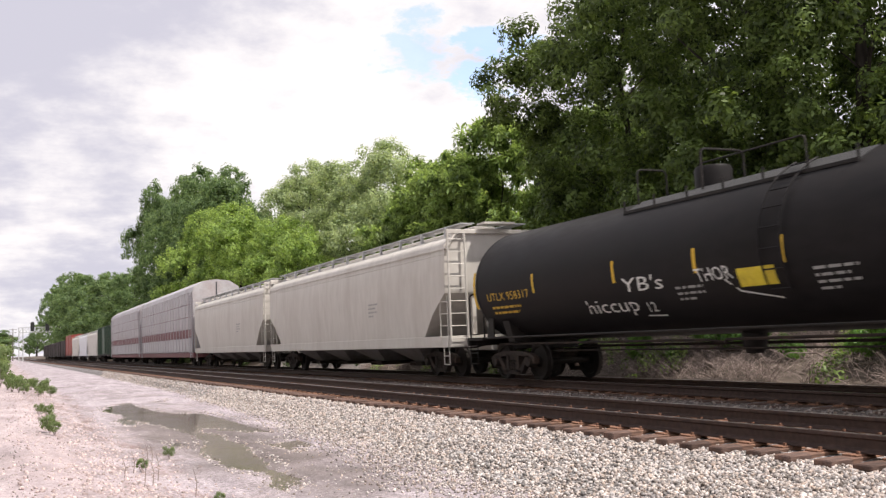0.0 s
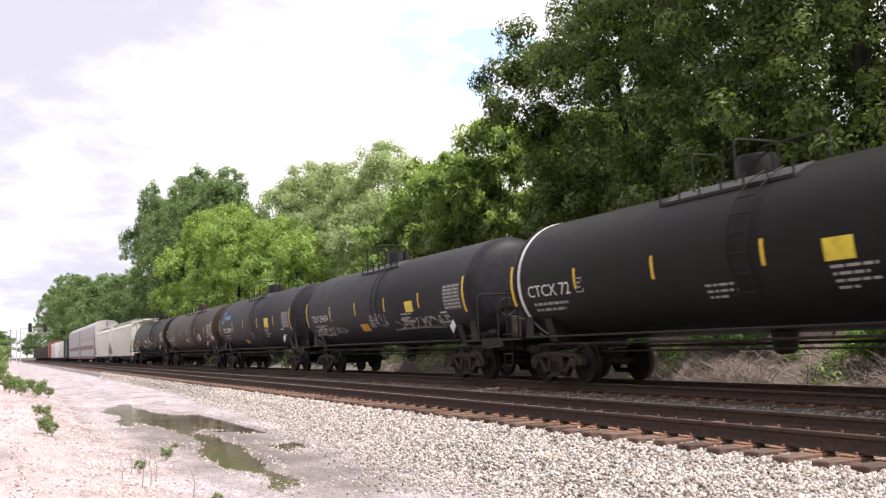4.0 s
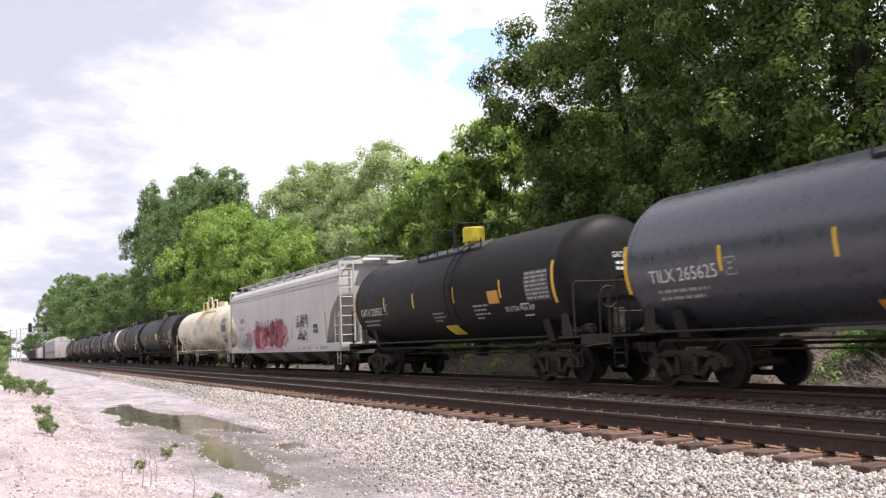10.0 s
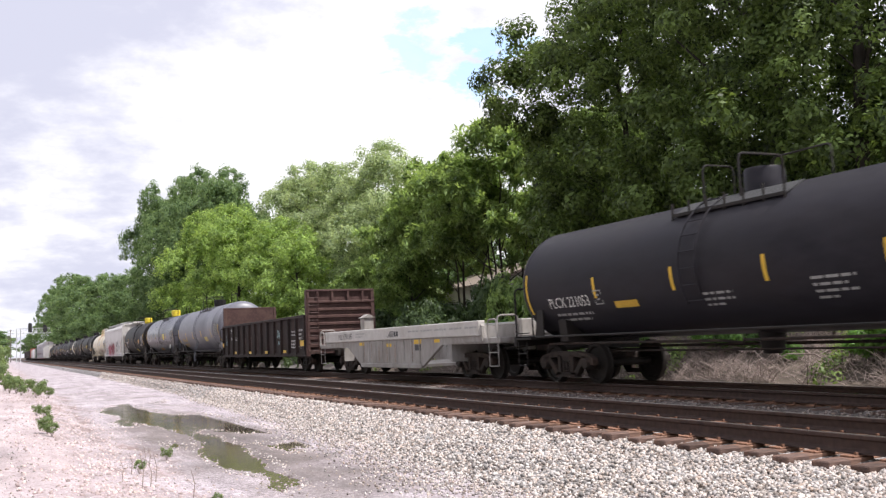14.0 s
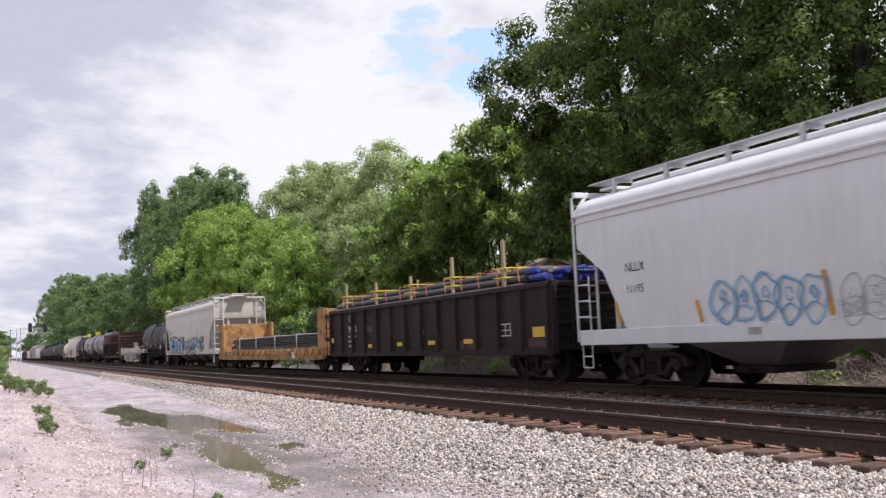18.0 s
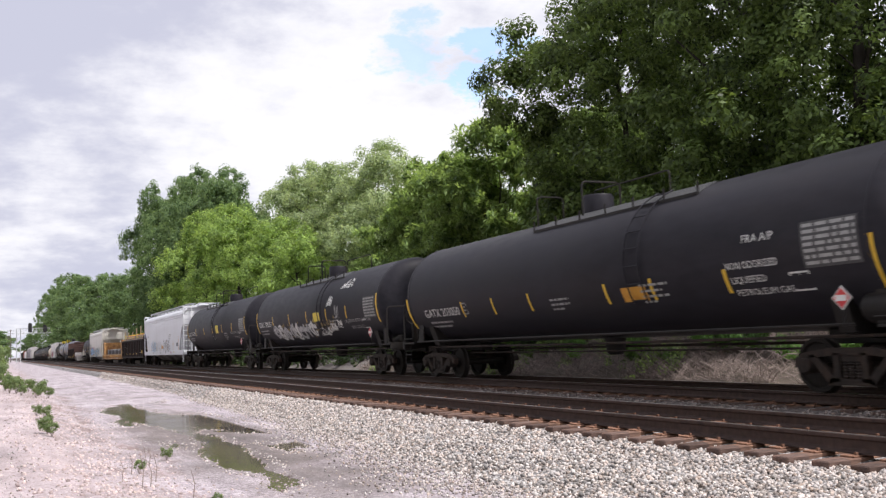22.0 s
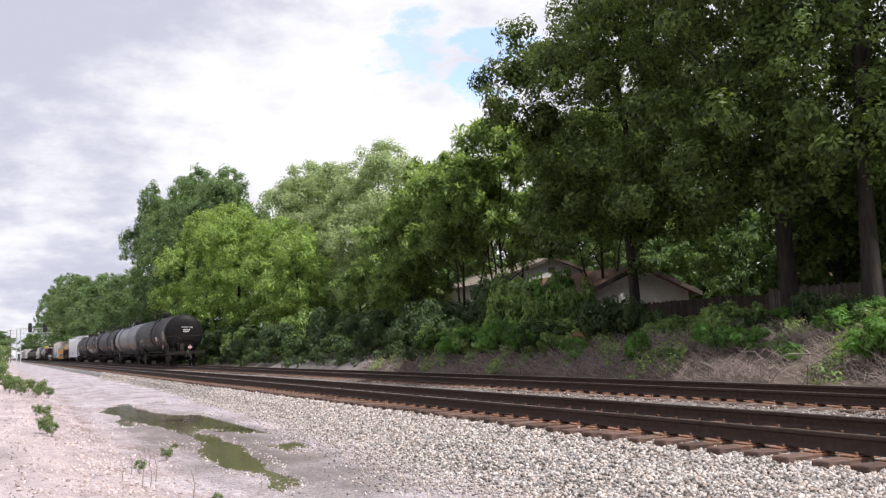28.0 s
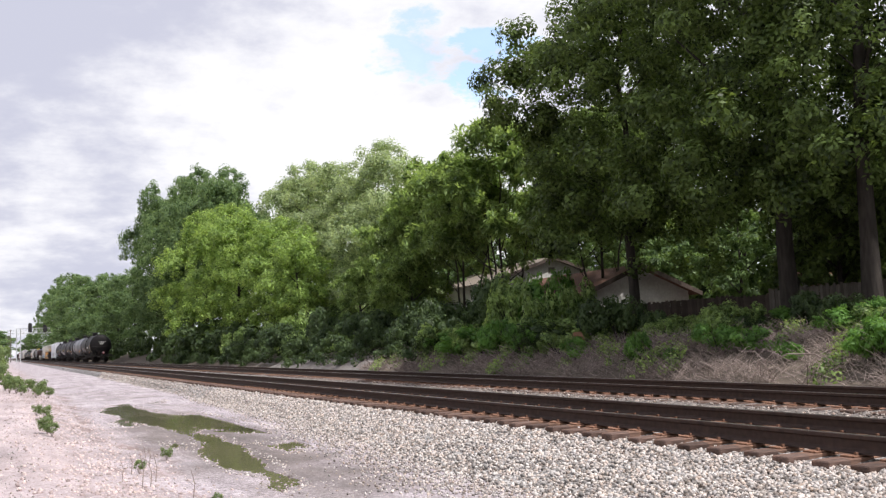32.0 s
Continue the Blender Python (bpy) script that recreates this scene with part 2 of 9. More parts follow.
# train paints
M_TBLACK = mat("tank_black", (0.010, 0.0092, 0.0098), (0.0165, 0.015, 0.016), 5, 0.5, bump=0.02, stain=(0.03, 0.024, 0.021), sscale=0.7, samt=0.3, spec=0.13, stretch=(1, 0.35, 1))
M_TFADED = mat("tank_faded_black", (0.0185, 0.0175, 0.0225), (0.028, 0.027, 0.034), 5, 0.5, bump=0.02, stain=(0.045, 0.038, 0.038), sscale=0.7, samt=0.3, spec=0.13, stretch=(1, 0.35, 1))
M_TBROWN = mat("tank_brown_black", (0.028, 0.02, 0.0175), (0.045, 0.0325, 0.0285), 5, 0.5, bump=0.03, stain=(0.075, 0.053, 0.044), sscale=0.6, samt=0.4, spec=0.15, stretch=(1, 0.35, 1))
M_TGLOSS = mat("tank_gloss_black", (0.08, 0.084, 0.105), (0.1, 0.104, 0.128), 5, 0.3, metal=0.6, bump=0.0, stain=(0.07, 0.07, 0.085), sscale=0.5, samt=0.25, spec=0.85)
M_TSLATE = mat("tank_slate", (0.051, 0.052, 0.068), (0.071, 0.072, 0.091), 5, 0.36, bump=0.03, stain=(0.09, 0.088, 0.098), sscale=0.5, samt=0.4, spec=0.55, stretch=(1, 0.35, 1))
M_TGREY = mat("tank_grey", (0.122, 0.123, 0.15), (0.15, 0.151, 0.182), 5, 0.4, bump=0.03, stain=(0.08, 0.076, 0.08), sscale=0.7, samt=0.4, spec=0.42, stretch=(1, 0.35, 1))
M_TWHITE = mat("tank_cream", (0.66, 0.60, 0.46), (0.76, 0.71, 0.58), 4, 0.45, bump=0.05, stain=(0.42, 0.27, 0.12), sscale=0.9, samt=0.5, stretch=(1.5, 0.5, 0.6))
M_WHITEHEAD = mat("head_white", (0.68, 0.64, 0.52), (0.76, 0.73, 0.62), 4, 0.5, bump=0.03, stain=(0.4, 0.36, 0.3), sscale=1.0, samt=0.3)
M_HOPWHITE = mat("hopper_offwhite", (0.52, 0.495, 0.455), (0.6, 0.575, 0.535), 4, 0.55, bump=0.04, stain=(0.36, 0.32, 0.28), sscale=0.8, samt=0.35, stretch=(1, 1.4, 0.35))
M_HOPGREY = mat("hopper_grey", (0.5, 0.475, 0.465), (0.58, 0.555, 0.545), 4, 0.5, bump=0.04, stain=(0.33, 0.31, 0.3), sscale=0.7, samt=0.35, stretch=(1, 1.4, 0.35))
M_HOPDULL = mat("dull_patch", (0.4, 0.41, 0.43), (0.5, 0.5, 0.52), 4, 0.6, bump=0.0)
M_HOPPALE = mat("hopper_pale", (0.64, 0.65, 0.69), (0.7, 0.71, 0.75), 4, 0.45, bump=0.03, stain=(0.5, 0.49, 0.48), sscale=0.7, samt=0.25, stretch=(1, 1.4, 0.35))
# dark grey of funnels and bolster webs: shade below the body put into paint
M_HOPSHADE = mat("slope_sheet", (0.13, 0.12, 0.115), (0.2, 0.19, 0.185), 6, 0.7, bump=0.1, stain=(0.1, 0.07, 0.05), samt=0.5)
M_GON = mat("gondola_dark", (0.016, 0.0115, 0.011), (0.032, 0.023, 0.022), 7, 0.7, spec=0.2, bump=0.15, stain=(0.065, 0.038, 0.03), sscale=1.4, samt=0.5, stretch=(1, 1, 0.4))
M_GONBROWN = mat("gondola_maroon", (0.05, 0.026, 0.024), (0.085, 0.047, 0.043), 9, 0.6, bump=0.2, stain=(0.13, 0.08, 0.065), sscale=1.6, samt=0.4, spec=0.3)
M_WELLTOP = mat("well_chord", (0.46, 0.44, 0.42), (0.55, 0.53, 0.51), 6, 0.6, bump=0.05, stain=(0.3, 0.26, 0.22), sscale=1.2, samt=0.4)
# stained grey below the chord, darkened to put the girder's shade into it
M_WELLSHADE = mat("well_grey_shade", (0.25, 0.235, 0.225), (0.36, 0.34, 0.325), 6, 0.6, bump=0.06, stain=(0.15, 0.115, 0.09), sscale=1.2, samt=0.6, stretch=(1, 1, 0.4))
M_FLAT = mat("flat_car_yellow", (0.33, 0.18, 0.075), (0.5, 0.29, 0.12), 7, 0.75, bump=0.15, stain=(0.1, 0.047, 0.034), sscale=2.2, samt=0.95, spec=0.25)
M_STEEL = mat("load_steel", (0.022, 0.02, 0.022), (0.05, 0.045, 0.045), 9, 0.6, metal=0.4, bump=0.1)
M_TRUCK = mat("truck_grime", (0.015, 0.012, 0.0108), (0.036, 0.027, 0.023), 14, 0.75, bump=0.3, stain=(0.095, 0.058, 0.042), sscale=3, samt=0.45, spec=0.25)
M_WHEEL = mat("wheel_steel", (0.012, 0.01, 0.009), (0.026, 0.021, 0.018), 12, 0.65, metal=0.2, bump=0.15, spec=0.25)
M_UNDER = mat("underframe", (0.009, 0.008, 0.0078), (0.019, 0.0165, 0.0155), 10, 0.6, bump=0.15, stain=(0.045, 0.03, 0.022), samt=0.3, spec=0.3)
M_YELLOW = mat("yellow_strip", (0.62, 0.38, 0.02), (0.74, 0.48, 0.035), 10, 0.5, bump=0.0)
M_YSIGN = mat("yellow_panel", (0.66, 0.52, 0.02), (0.75, 0.6, 0.05), 10, 0.5, bump=0.0, stain=(0.35, 0.22, 0.03), sscale=4, samt=0.5)
M_ORANGE = mat("orange_paint", (0.55, 0.25, 0.02), (0.62, 0.32, 0.04), 10, 0.5, bump=0.0)
M_WHITE = mat("white_lettering", (0.6, 0.6, 0.58), (0.74, 0.74, 0.72), 14, 0.6, bump=0.0)
M_PANELGREY = mat("panel_grey", (0.04, 0.04, 0.042), (0.07, 0.07, 0.073), 14, 0.6, bump=0.0)
M_GRATE = mat("worn_grating", (0.02, 0.02, 0.021), (0.075, 0.075, 0.078), 30, 0.6, metal=0.2, bump=0.4)
M_FADED = mat("faded_lettering", (0.27, 0.27, 0.265), (0.38, 0.38, 0.37), 14, 0.7, bump=0.0)
M_INK = mat("dark_lettering", (0.02, 0.022, 0.03), (0.04, 0.042, 0.05), 14, 0.6, bump=0.0)
M_GOLD = mat("gold_lettering", (0.55, 0.33, 0.03), (0.62, 0.4, 0.05), 14, 0.6, bump=0.0)
M_RED = mat("red_placard", (0.5, 0.03, 0.035), (0.6, 0.06, 0.06), 14, 0.5, bump=0.0)
M_PIPE = mat("plastic_pipe", (0.015, 0.016, 0.02), (0.035, 0.036, 0.04), 12, 0.4, bump=0.02)
M_PIPEGREY = mat("plastic_pipe_grey", (0.16, 0.16, 0.17), (0.24, 0.24, 0.25), 12, 0.4, bump=0.02)
M_BLUE = mat("blue_wrap", (0.02, 0.035, 0.24), (0.04, 0.06, 0.34), 9, 0.5, bump=0.1)
M_STAKE = mat("timber_stake", (0.3, 0.22, 0.14), (0.42, 0.32, 0.21), 12, 0.85, bump=0.3, stretch=(1, 1, 0.2))
M_STRAPY = mat("yellow_strap", (0.7, 0.62, 0.02), (0.8, 0.7, 0.05), 9, 0.5, bump=0.0)
M_STRAPR = mat("orange_strap", (0.6, 0.16, 0.08), (0.7, 0.22, 0.12), 9, 0.5, bump=0.0)
M_AUTO = mat("autorack_panel", (0.42, 0.41, 0.43), (0.5, 0.49, 0.51), 8, 0.5, metal=0.2, bump=0.1, stain=(0.3, 0.2, 0.19), sscale=0.6, samt=0.45)
M_AUTORED = mat("autorack_maroon", (0.16, 0.05, 0.055), (0.22, 0.085, 0.09), 8, 0.6, bump=0.05)
M_BOXRED = mat("boxcar_red", (0.26, 0.045, 0.035), (0.34, 0.08, 0.06), 6, 0.65, bump=0.08, stain=(0.1, 0.04, 0.03), samt=0.4)
M_GREEN = mat("green_paint", (0.022, 0.06, 0.035), (0.04, 0.09, 0.055), 6, 0.6, bump=0.08, stain=(0.09, 0.07, 0.045), samt=0.4)
S_DEEP = mat("spray_maroon", (0.14, 0.012, 0.02), (0.26, 0.03, 0.05), 3, 0.6, bump=0.0)
S_RED = mat("spray_red", (0.28, 0.02, 0.03), (0.42, 0.05, 0.065), 3, 0.6, bump=0.0)
S_ROSE = mat("spray_rose", (0.42, 0.09, 0.13), (0.55, 0.2, 0.25), 3, 0.6, bump=0.0)
S_OCHRE = mat("spray_ochre", (0.16, 0.11, 0.03), (0.3, 0.22, 0.07), 3, 0.6, bump=0.0)
S_PINK = mat("spray_pink", (0.5, 0.25, 0.36), (0.56, 0.33, 0.44), 3, 0.6, bump=0.0)
S_SKY = mat("spray_sky", (0.22, 0.42, 0.68), (0.32, 0.52, 0.76), 3, 0.6, bump=0.0)
S_BLUE = mat("spray_blue", (0.1, 0.3, 0.6), (0.2, 0.42, 0.7), 3, 0.6, bump=0.0)
S_TEAL = mat("spray_teal", (0.2, 0.32, 0.33), (0.27, 0.4, 0.42), 3, 0.6, bump=0.0)
S_SILVER = mat("spray_silver", (0.42, 0.42, 0.43), (0.52, 0.52, 0.53), 6, 0.45, metal=0.3, bump=0.0)


def washed(m, spots, noise_scale=1.1):
    """Stains with a place of their own on a shell: (y, z, reach along, reach up, colour, amount)."""
    n, l = m.node_tree.nodes, m.node_tree.links
    b = n["Principled BSDF"]
    co = n.new("ShaderNodeTexCoord")
    for y, z, ry, rz, colour, amt in spots:
        old = b.inputs["Base Color"].links[0].from_socket
        sh = n.new("ShaderNodeVectorMath")
        sh.operation = "SUBTRACT"
        sh.inputs[1].default_value = (0, y, z)
        ml = n.new("ShaderNodeVectorMath")
        ml.operation = "MULTIPLY"
        ml.inputs[1].default_value = (0, 1 / ry, 1 / rz)
        ln = n.new("ShaderNodeVectorMath")
        ln.operation = "LENGTH"
        l.new(co.outputs["Object"], sh.inputs[0])
        l.new(sh.outputs[0], ml.inputs[0])
        l.new(ml.outputs[0], ln.inputs[0])
        nz = n.new("ShaderNodeTexNoise")
        nz.inputs["Scale"].default_value, nz.inputs["Detail"].default_value, nz.inputs["Roughness"].default_value = noise_scale, 8, 0.65
        mp = n.new("ShaderNodeMapping")
        mp.inputs["Scale"].default_value = (1, 2.2, 0.5)
        l.new(co.outputs["Object"], mp.inputs["Vector"])
        l.new(mp.outputs[0], nz.inputs["Vector"])
        ad = n.new("ShaderNodeMath")
        ad.operation = "ADD"
        l.new(ln.outputs["Value"], ad.inputs[0])
        l.new(nz.outputs["Fac"], ad.inputs[1])
        r = n.new("ShaderNodeMapRange")
        r.inputs["From Min"].default_value, r.inputs["From Max"].default_value, r.inputs["To Max"].default_value = 1.5, 0.7, amt
        l.new(ad.outputs[0], r.inputs["Value"])
        mx = n.new("ShaderNodeMix")
        mx.data_type = "RGBA"
        mx.inputs[7].default_value = (*colour, 1)
        l.new(r.outputs[0], mx.inputs[0])
        l.new(old, mx.inputs[6])
        l.new(mx.outputs[2], b.inputs["Base Color"])


RUSTY, GRIMY = (0.5, 0.3, 0.09), (0.19, 0.155, 0.135)
washed(M_TWHITE, [(0.5, 3.6, 1.9, 1.2, RUSTY, 0.75), (-3.6, 3.3, 0.8, 1.0, RUSTY, 0.6), (-7.2, 1.9, 1.3, 1.6, GRIMY, 0.85), (-2.0, 1.6, 3.4, 0.5, GRIMY, 0.75), (3.5, 1.3, 4.0, 0.35, GRIMY, 0.6)])
# ---- mesh tools ----
class Geo:
    """A mesh in the making: points and faces."""

    def __init__(self):
        self.v, self.f = [], []

    def add(self, pts, faces):
        k = len(self.v)
        self.v.extend(tuple(q) for q in pts)
        self.f.extend(tuple(i + k for i in f) for f in faces)
        return self

    def add_geo(self, other, at=(0, 0)):
        return self.add([(q[0] + at[0], q[1] + at[1], q[2]) for q in other.v], other.f)

    def box(self, x0, x1, y0, y1, z0, z1, c=0.0):
        """A box, with its edges cut by c."""
        if c <= 0:
            p = [(x, y, z) for z in (z0, z1) for y in (y0, y1) for x in (x0, x1)]
            return self.add(p, [(0, 2, 3, 1), (4, 5, 7, 6), (0, 1, 5, 4), (2, 6, 7, 3), (0, 4, 6, 2), (1, 3, 7, 5)])
        ring = [(x0 + c, y0), (x1 - c, y0), (x1, y0 + c), (x1, y1 - c), (x1 - c, y1), (x0 + c, y1), (x0, y1 - c), (x0, y0 + c)]
        inner = [(x0 + c, y0 + c), (x1 - c, y0 + c), (x1 - c, y0 + c), (x1 - c, y1 - c), (x1 - c, y1 - c), (x0 + c, y1 - c), (x0 + c, y1 - c), (x0 + c, y0 + c)]
        p = [(*q, z0) for q in inner] + [(*q, z0 + c) for q in ring] + [(*q, z1 - c) for q in ring] + [(*q, z1) for q in inner]
        f = [tuple(reversed(range(8))), tuple(range(24, 32))]
        for k in range(3):
            f += [(k * 8 + i, k * 8 + (i + 1) % 8, k * 8 + 8 + (i + 1) % 8, k * 8 + 8 + i) for i in range(8)]
        return self.add(p, f)

    def loft(self, rings, closed=True, caps=True):
        """Skin over rings of equally many points."""
        n = len(rings[0])
        p = [q for r in rings for q in r]
        f = []
        for k in range(len(rings) - 1):
            for i in range(n if closed else n - 1):
                j = (i + 1) % n
                f.append((k * n + i, k * n + j, (k + 1) * n + j, (k + 1) * n + i))
        if caps:
            f += [tuple(reversed(range(n))), tuple(range((len(rings) - 1) * n, len(rings) * n))]
        return self.add(p, f)

    def tube(self, pts, r, seg=6):
        """A round bar along a line of points."""
        pts = [Vector(q) for q in pts]
        rings = []
        for i, q in enumerate(pts):
            d = (pts[min(i + 1, len(pts) - 1)] - pts[max(i - 1, 0)]).normalized()
            a = d.orthogonal().normalized() if i == 0 else (rings_a - d * rings_a.dot(d)).normalized()
            rings_a = a
            b = d.cross(a)
            rr = r[i] if isinstance(r, (list, tuple)) else r
            rings.append([q + (a * math.cos(t) + b * math.sin(t)) * rr for t in [6.2832 * k / seg for k in range(seg)]])
        return self.loft(rings)

    def turn(self, profile, seg=24, axis="x", at=(0, 0, 0)):
        """A turned body: profile of (along, radius) about an axis."""
        rings = []
        for a, r in profile:
            ring = []
            for k in range(seg):
                c, s = r * math.cos(6.28319 * k / seg), r * math.sin(6.28319 * k / seg)
                q = {"x": (a, c, s), "y": (s, a, c), "z": (c, s, a)}[axis]
                ring.append((q[0] + at[0], q[1] + at[1], q[2] + at[2]))
            rings.append(ring)
        return self.loft(rings)

    def prism(self, outline, a0, a1, axis="x"):
        """A flat outline drawn out from a0 to a1 along an axis (outline: y,z for x; x,z for y; x,y for z)."""
        def put(q, a):
            return {"x": (a, q[0], q[1]), "y": (q[0], a, q[1]), "z": (q[0], q[1], a)}[axis]
        return self.loft([[put(q, a0) for q in outline], [put(q, a1) for q in outline]])

    def mesh(self, name, material, smooth=35):
        me = bpy.data.meshes.new(name)
        me.from_pydata(self.v, [], self.f)
        me.materials.append(material)
        if smooth:
            fix = bmesh.new()
            fix.from_mesh(me)
            bmesh.ops.recalc_face_normals(fix, faces=fix.faces)
            fix.to_mesh(me)
            fix.free()
            me.shade_smooth()
            me.set_sharp_from_angle(angle=radians(smooth))
        return me


def part(name, geo, material, parent=None, label="", m=None, smooth=35):
    """One mesh object from a Geo or a ready mesh, under its parent."""
    me = geo if isinstance(geo, bpy.types.Mesh) else geo.mesh(name, material, smooth)
    ob = new(name, me)
    if parent is not None:
        ob.parent = parent
    if m is not None:
        ob.matrix_basis = m
    if label:
        ob["label"] = label
    return ob


def numpy_mesh(name, verts, quads, material, smooth=False):
    """A mesh straight from arrays of points and of equally sided faces."""
    me = bpy.data.meshes.new(name)
    nv, (nf, k) = len(verts), quads.shape
    me.vertices.add(nv)
    me.vertices.foreach_set("co", np.asarray(verts, np.float32).ravel())
    me.loops.add(nf * k)
    me.loops.foreach_set("vertex_index", np.asarray(quads, np.int32).ravel())
    me.polygons.add(nf)
    me.polygons.foreach_set("loop_start", np.arange(0, nf * k, k, dtype=np.int32))
    me.materials.append(material)
    me.update(calc_edges=True)
    if smooth:
        me.shade_smooth()
    return me


def noise1(x, y, s=1.0):
    return noise.noise((x * s, y * s, 0.37))
# ---- ground, road, ballast, tracks ----
def ramp(x, pts):
    for (a, b), (c, d) in zip(pts, pts[1:]):
        if x <= c:
            return b + (d - b) * max(0.0, (x - a)) / (c - a)
    return pts[-1][1]


BASE = [(-400, 0.6), (-30, 0.6), (-12, 0.1), (-5, -0.15), (0.2, -0.28), (1.3, -0.42), (2.2, -0.585), (3.0, -0.605), (5.2, -0.60), (6.2, -0.62),
        (14.9, -0.62), (15.2, -0.34), (16.1, 0.02), (17.0, 0.42), (18.2, 0.75), (20.0, 0.98), (26, 1.1), (60, 1.3), (400, 2.0)]


# outlines of the hollows where rainwater stands
HOLLOWS = [[(2.75, 32.4), (3.9, 34.8), (4.25, 27.7), (4.95, 27.3), (5.4, 22.9), (5.35, 19.1), (4.85, 20.0), (4.05, 22.4), (3.65, 21.4), (3.1, 25.3)],
           [(3.7, 20.5), (4.0, 19.3), (3.82, 15.9), (3.53, 13.8), (3.53, 12.5), (3.15, 12.1), (3.28, 13.3), (2.97, 14.2), (3.05, 15.7)],
           [(4.3, 17.4), (5.3, 17.8), (5.3, 16.5), (4.4, 15.9)], [(2.5, 25.3), (2.9, 27.0), (3.1, 25.3), (2.7, 24.0)],
           [(2.85, 18.7), (3.07, 19.0), (2.94, 17.8)], [(4.75, 35.2), (5.3, 35.9), (5.0, 34.2)]]


def inside(x, y, poly):
    """How deep a point lies within an outline, negative outside; lengths along the road count a fifth."""
    near, odd = 9.0, False
    for (ax, ay), (bx_, by_) in zip(poly, poly[1:] + poly[:1]):
        if (ay > y) != (by_ > y) and x < ax + (bx_ - ax) * (y - ay) / (by_ - ay):
            odd = not odd
        dx, dy = bx_ - ax, (by_ - ay) * 0.2
        t = max(0.0, min(1.0, ((x - ax) * dx + (y - ay) * 0.2 * dy) / (dx * dx + dy * dy)))
        near = min(near, math.hypot(x - ax - t * dx, (y - ay) * 0.2 - t * dy))
    return near if odd else -near


def hollow(x, y):
    """0 on open ground, about 0.45 at a shore and 1 in the middle of a hollow."""
    wx, wy = x + 0.06 * noise1(x, y, 1.3) + 0.05 * noise1(y, x, 3.6), y + 0.35 * noise1(y, x, 0.9) + 0.2 * noise1(x, y, 2.7)
    d = max(inside(wx, wy, p) for p in HOLLOWS)
    t = max(0.0, min(1.0, 0.46 + 1.6 * d + 0.07 * noise1(x, y, 6.3)))
    return t * t * (3 - 2 * t)


def height(x, y):
    z = ramp(x, BASE)
    if x > 15.2:
        z += 0.16 * noise1(x, y, 0.45) * min(1, (x - 15.2)) + 0.05 * noise1(x, y, 1.7)
    elif x < 5:
        z += 0.03 * noise1(x, y, 0.6) + 0.012 * noise1(x, y, 2.3)
        # worn hollows where the water stands
        if 1.6 < x < 6 and 10 < y < 38:
            h = hollow(x, y)
            z -= 0.075 * h + (0.026 * noise1(x, y, 4.1) + 0.02 * noise1(y, x, 8.5)) * h
    return z


def spaced(a, b, near, far, centre):
    out, q = [], a
    while q < b:
        out.append(q)
        q += min(far, near + 0.06 * abs(q - centre))
    return out + [b]


xs = [-1600, -700, -300, -150, -80, -50, -30, -20] + list(np.arange(-14, 1.1, 0.4)) + list(np.arange(1.2, 6.0, 0.09)) + list(np.arange(6.2, 30.1, 0.4)) + [32, 35, 40, 50, 70, 110, 200, 400, 800, 1600]
ys = [-400, -150, -60, -30, -15] + spaced(-8, 10, 0.35, 3.0, 12) + list(np.arange(10.2, 46, 0.22)) + spaced(46.2, 120, 1.2, 3.0, 46) + [126, 135, 150, 170, 200, 240, 300, 400, 600, 900, 1400, 2600]
verts = np.array([(x, y, height(max(-400, min(400, x)), y)) for y in ys for x in xs])
nx = len(xs)
faces = np.array([(j * nx + i, j * nx + i + 1, (j + 1) * nx + i + 1, (j + 1) * nx + i) for j in range(len(ys) - 1) for i in range(nx - 1)])


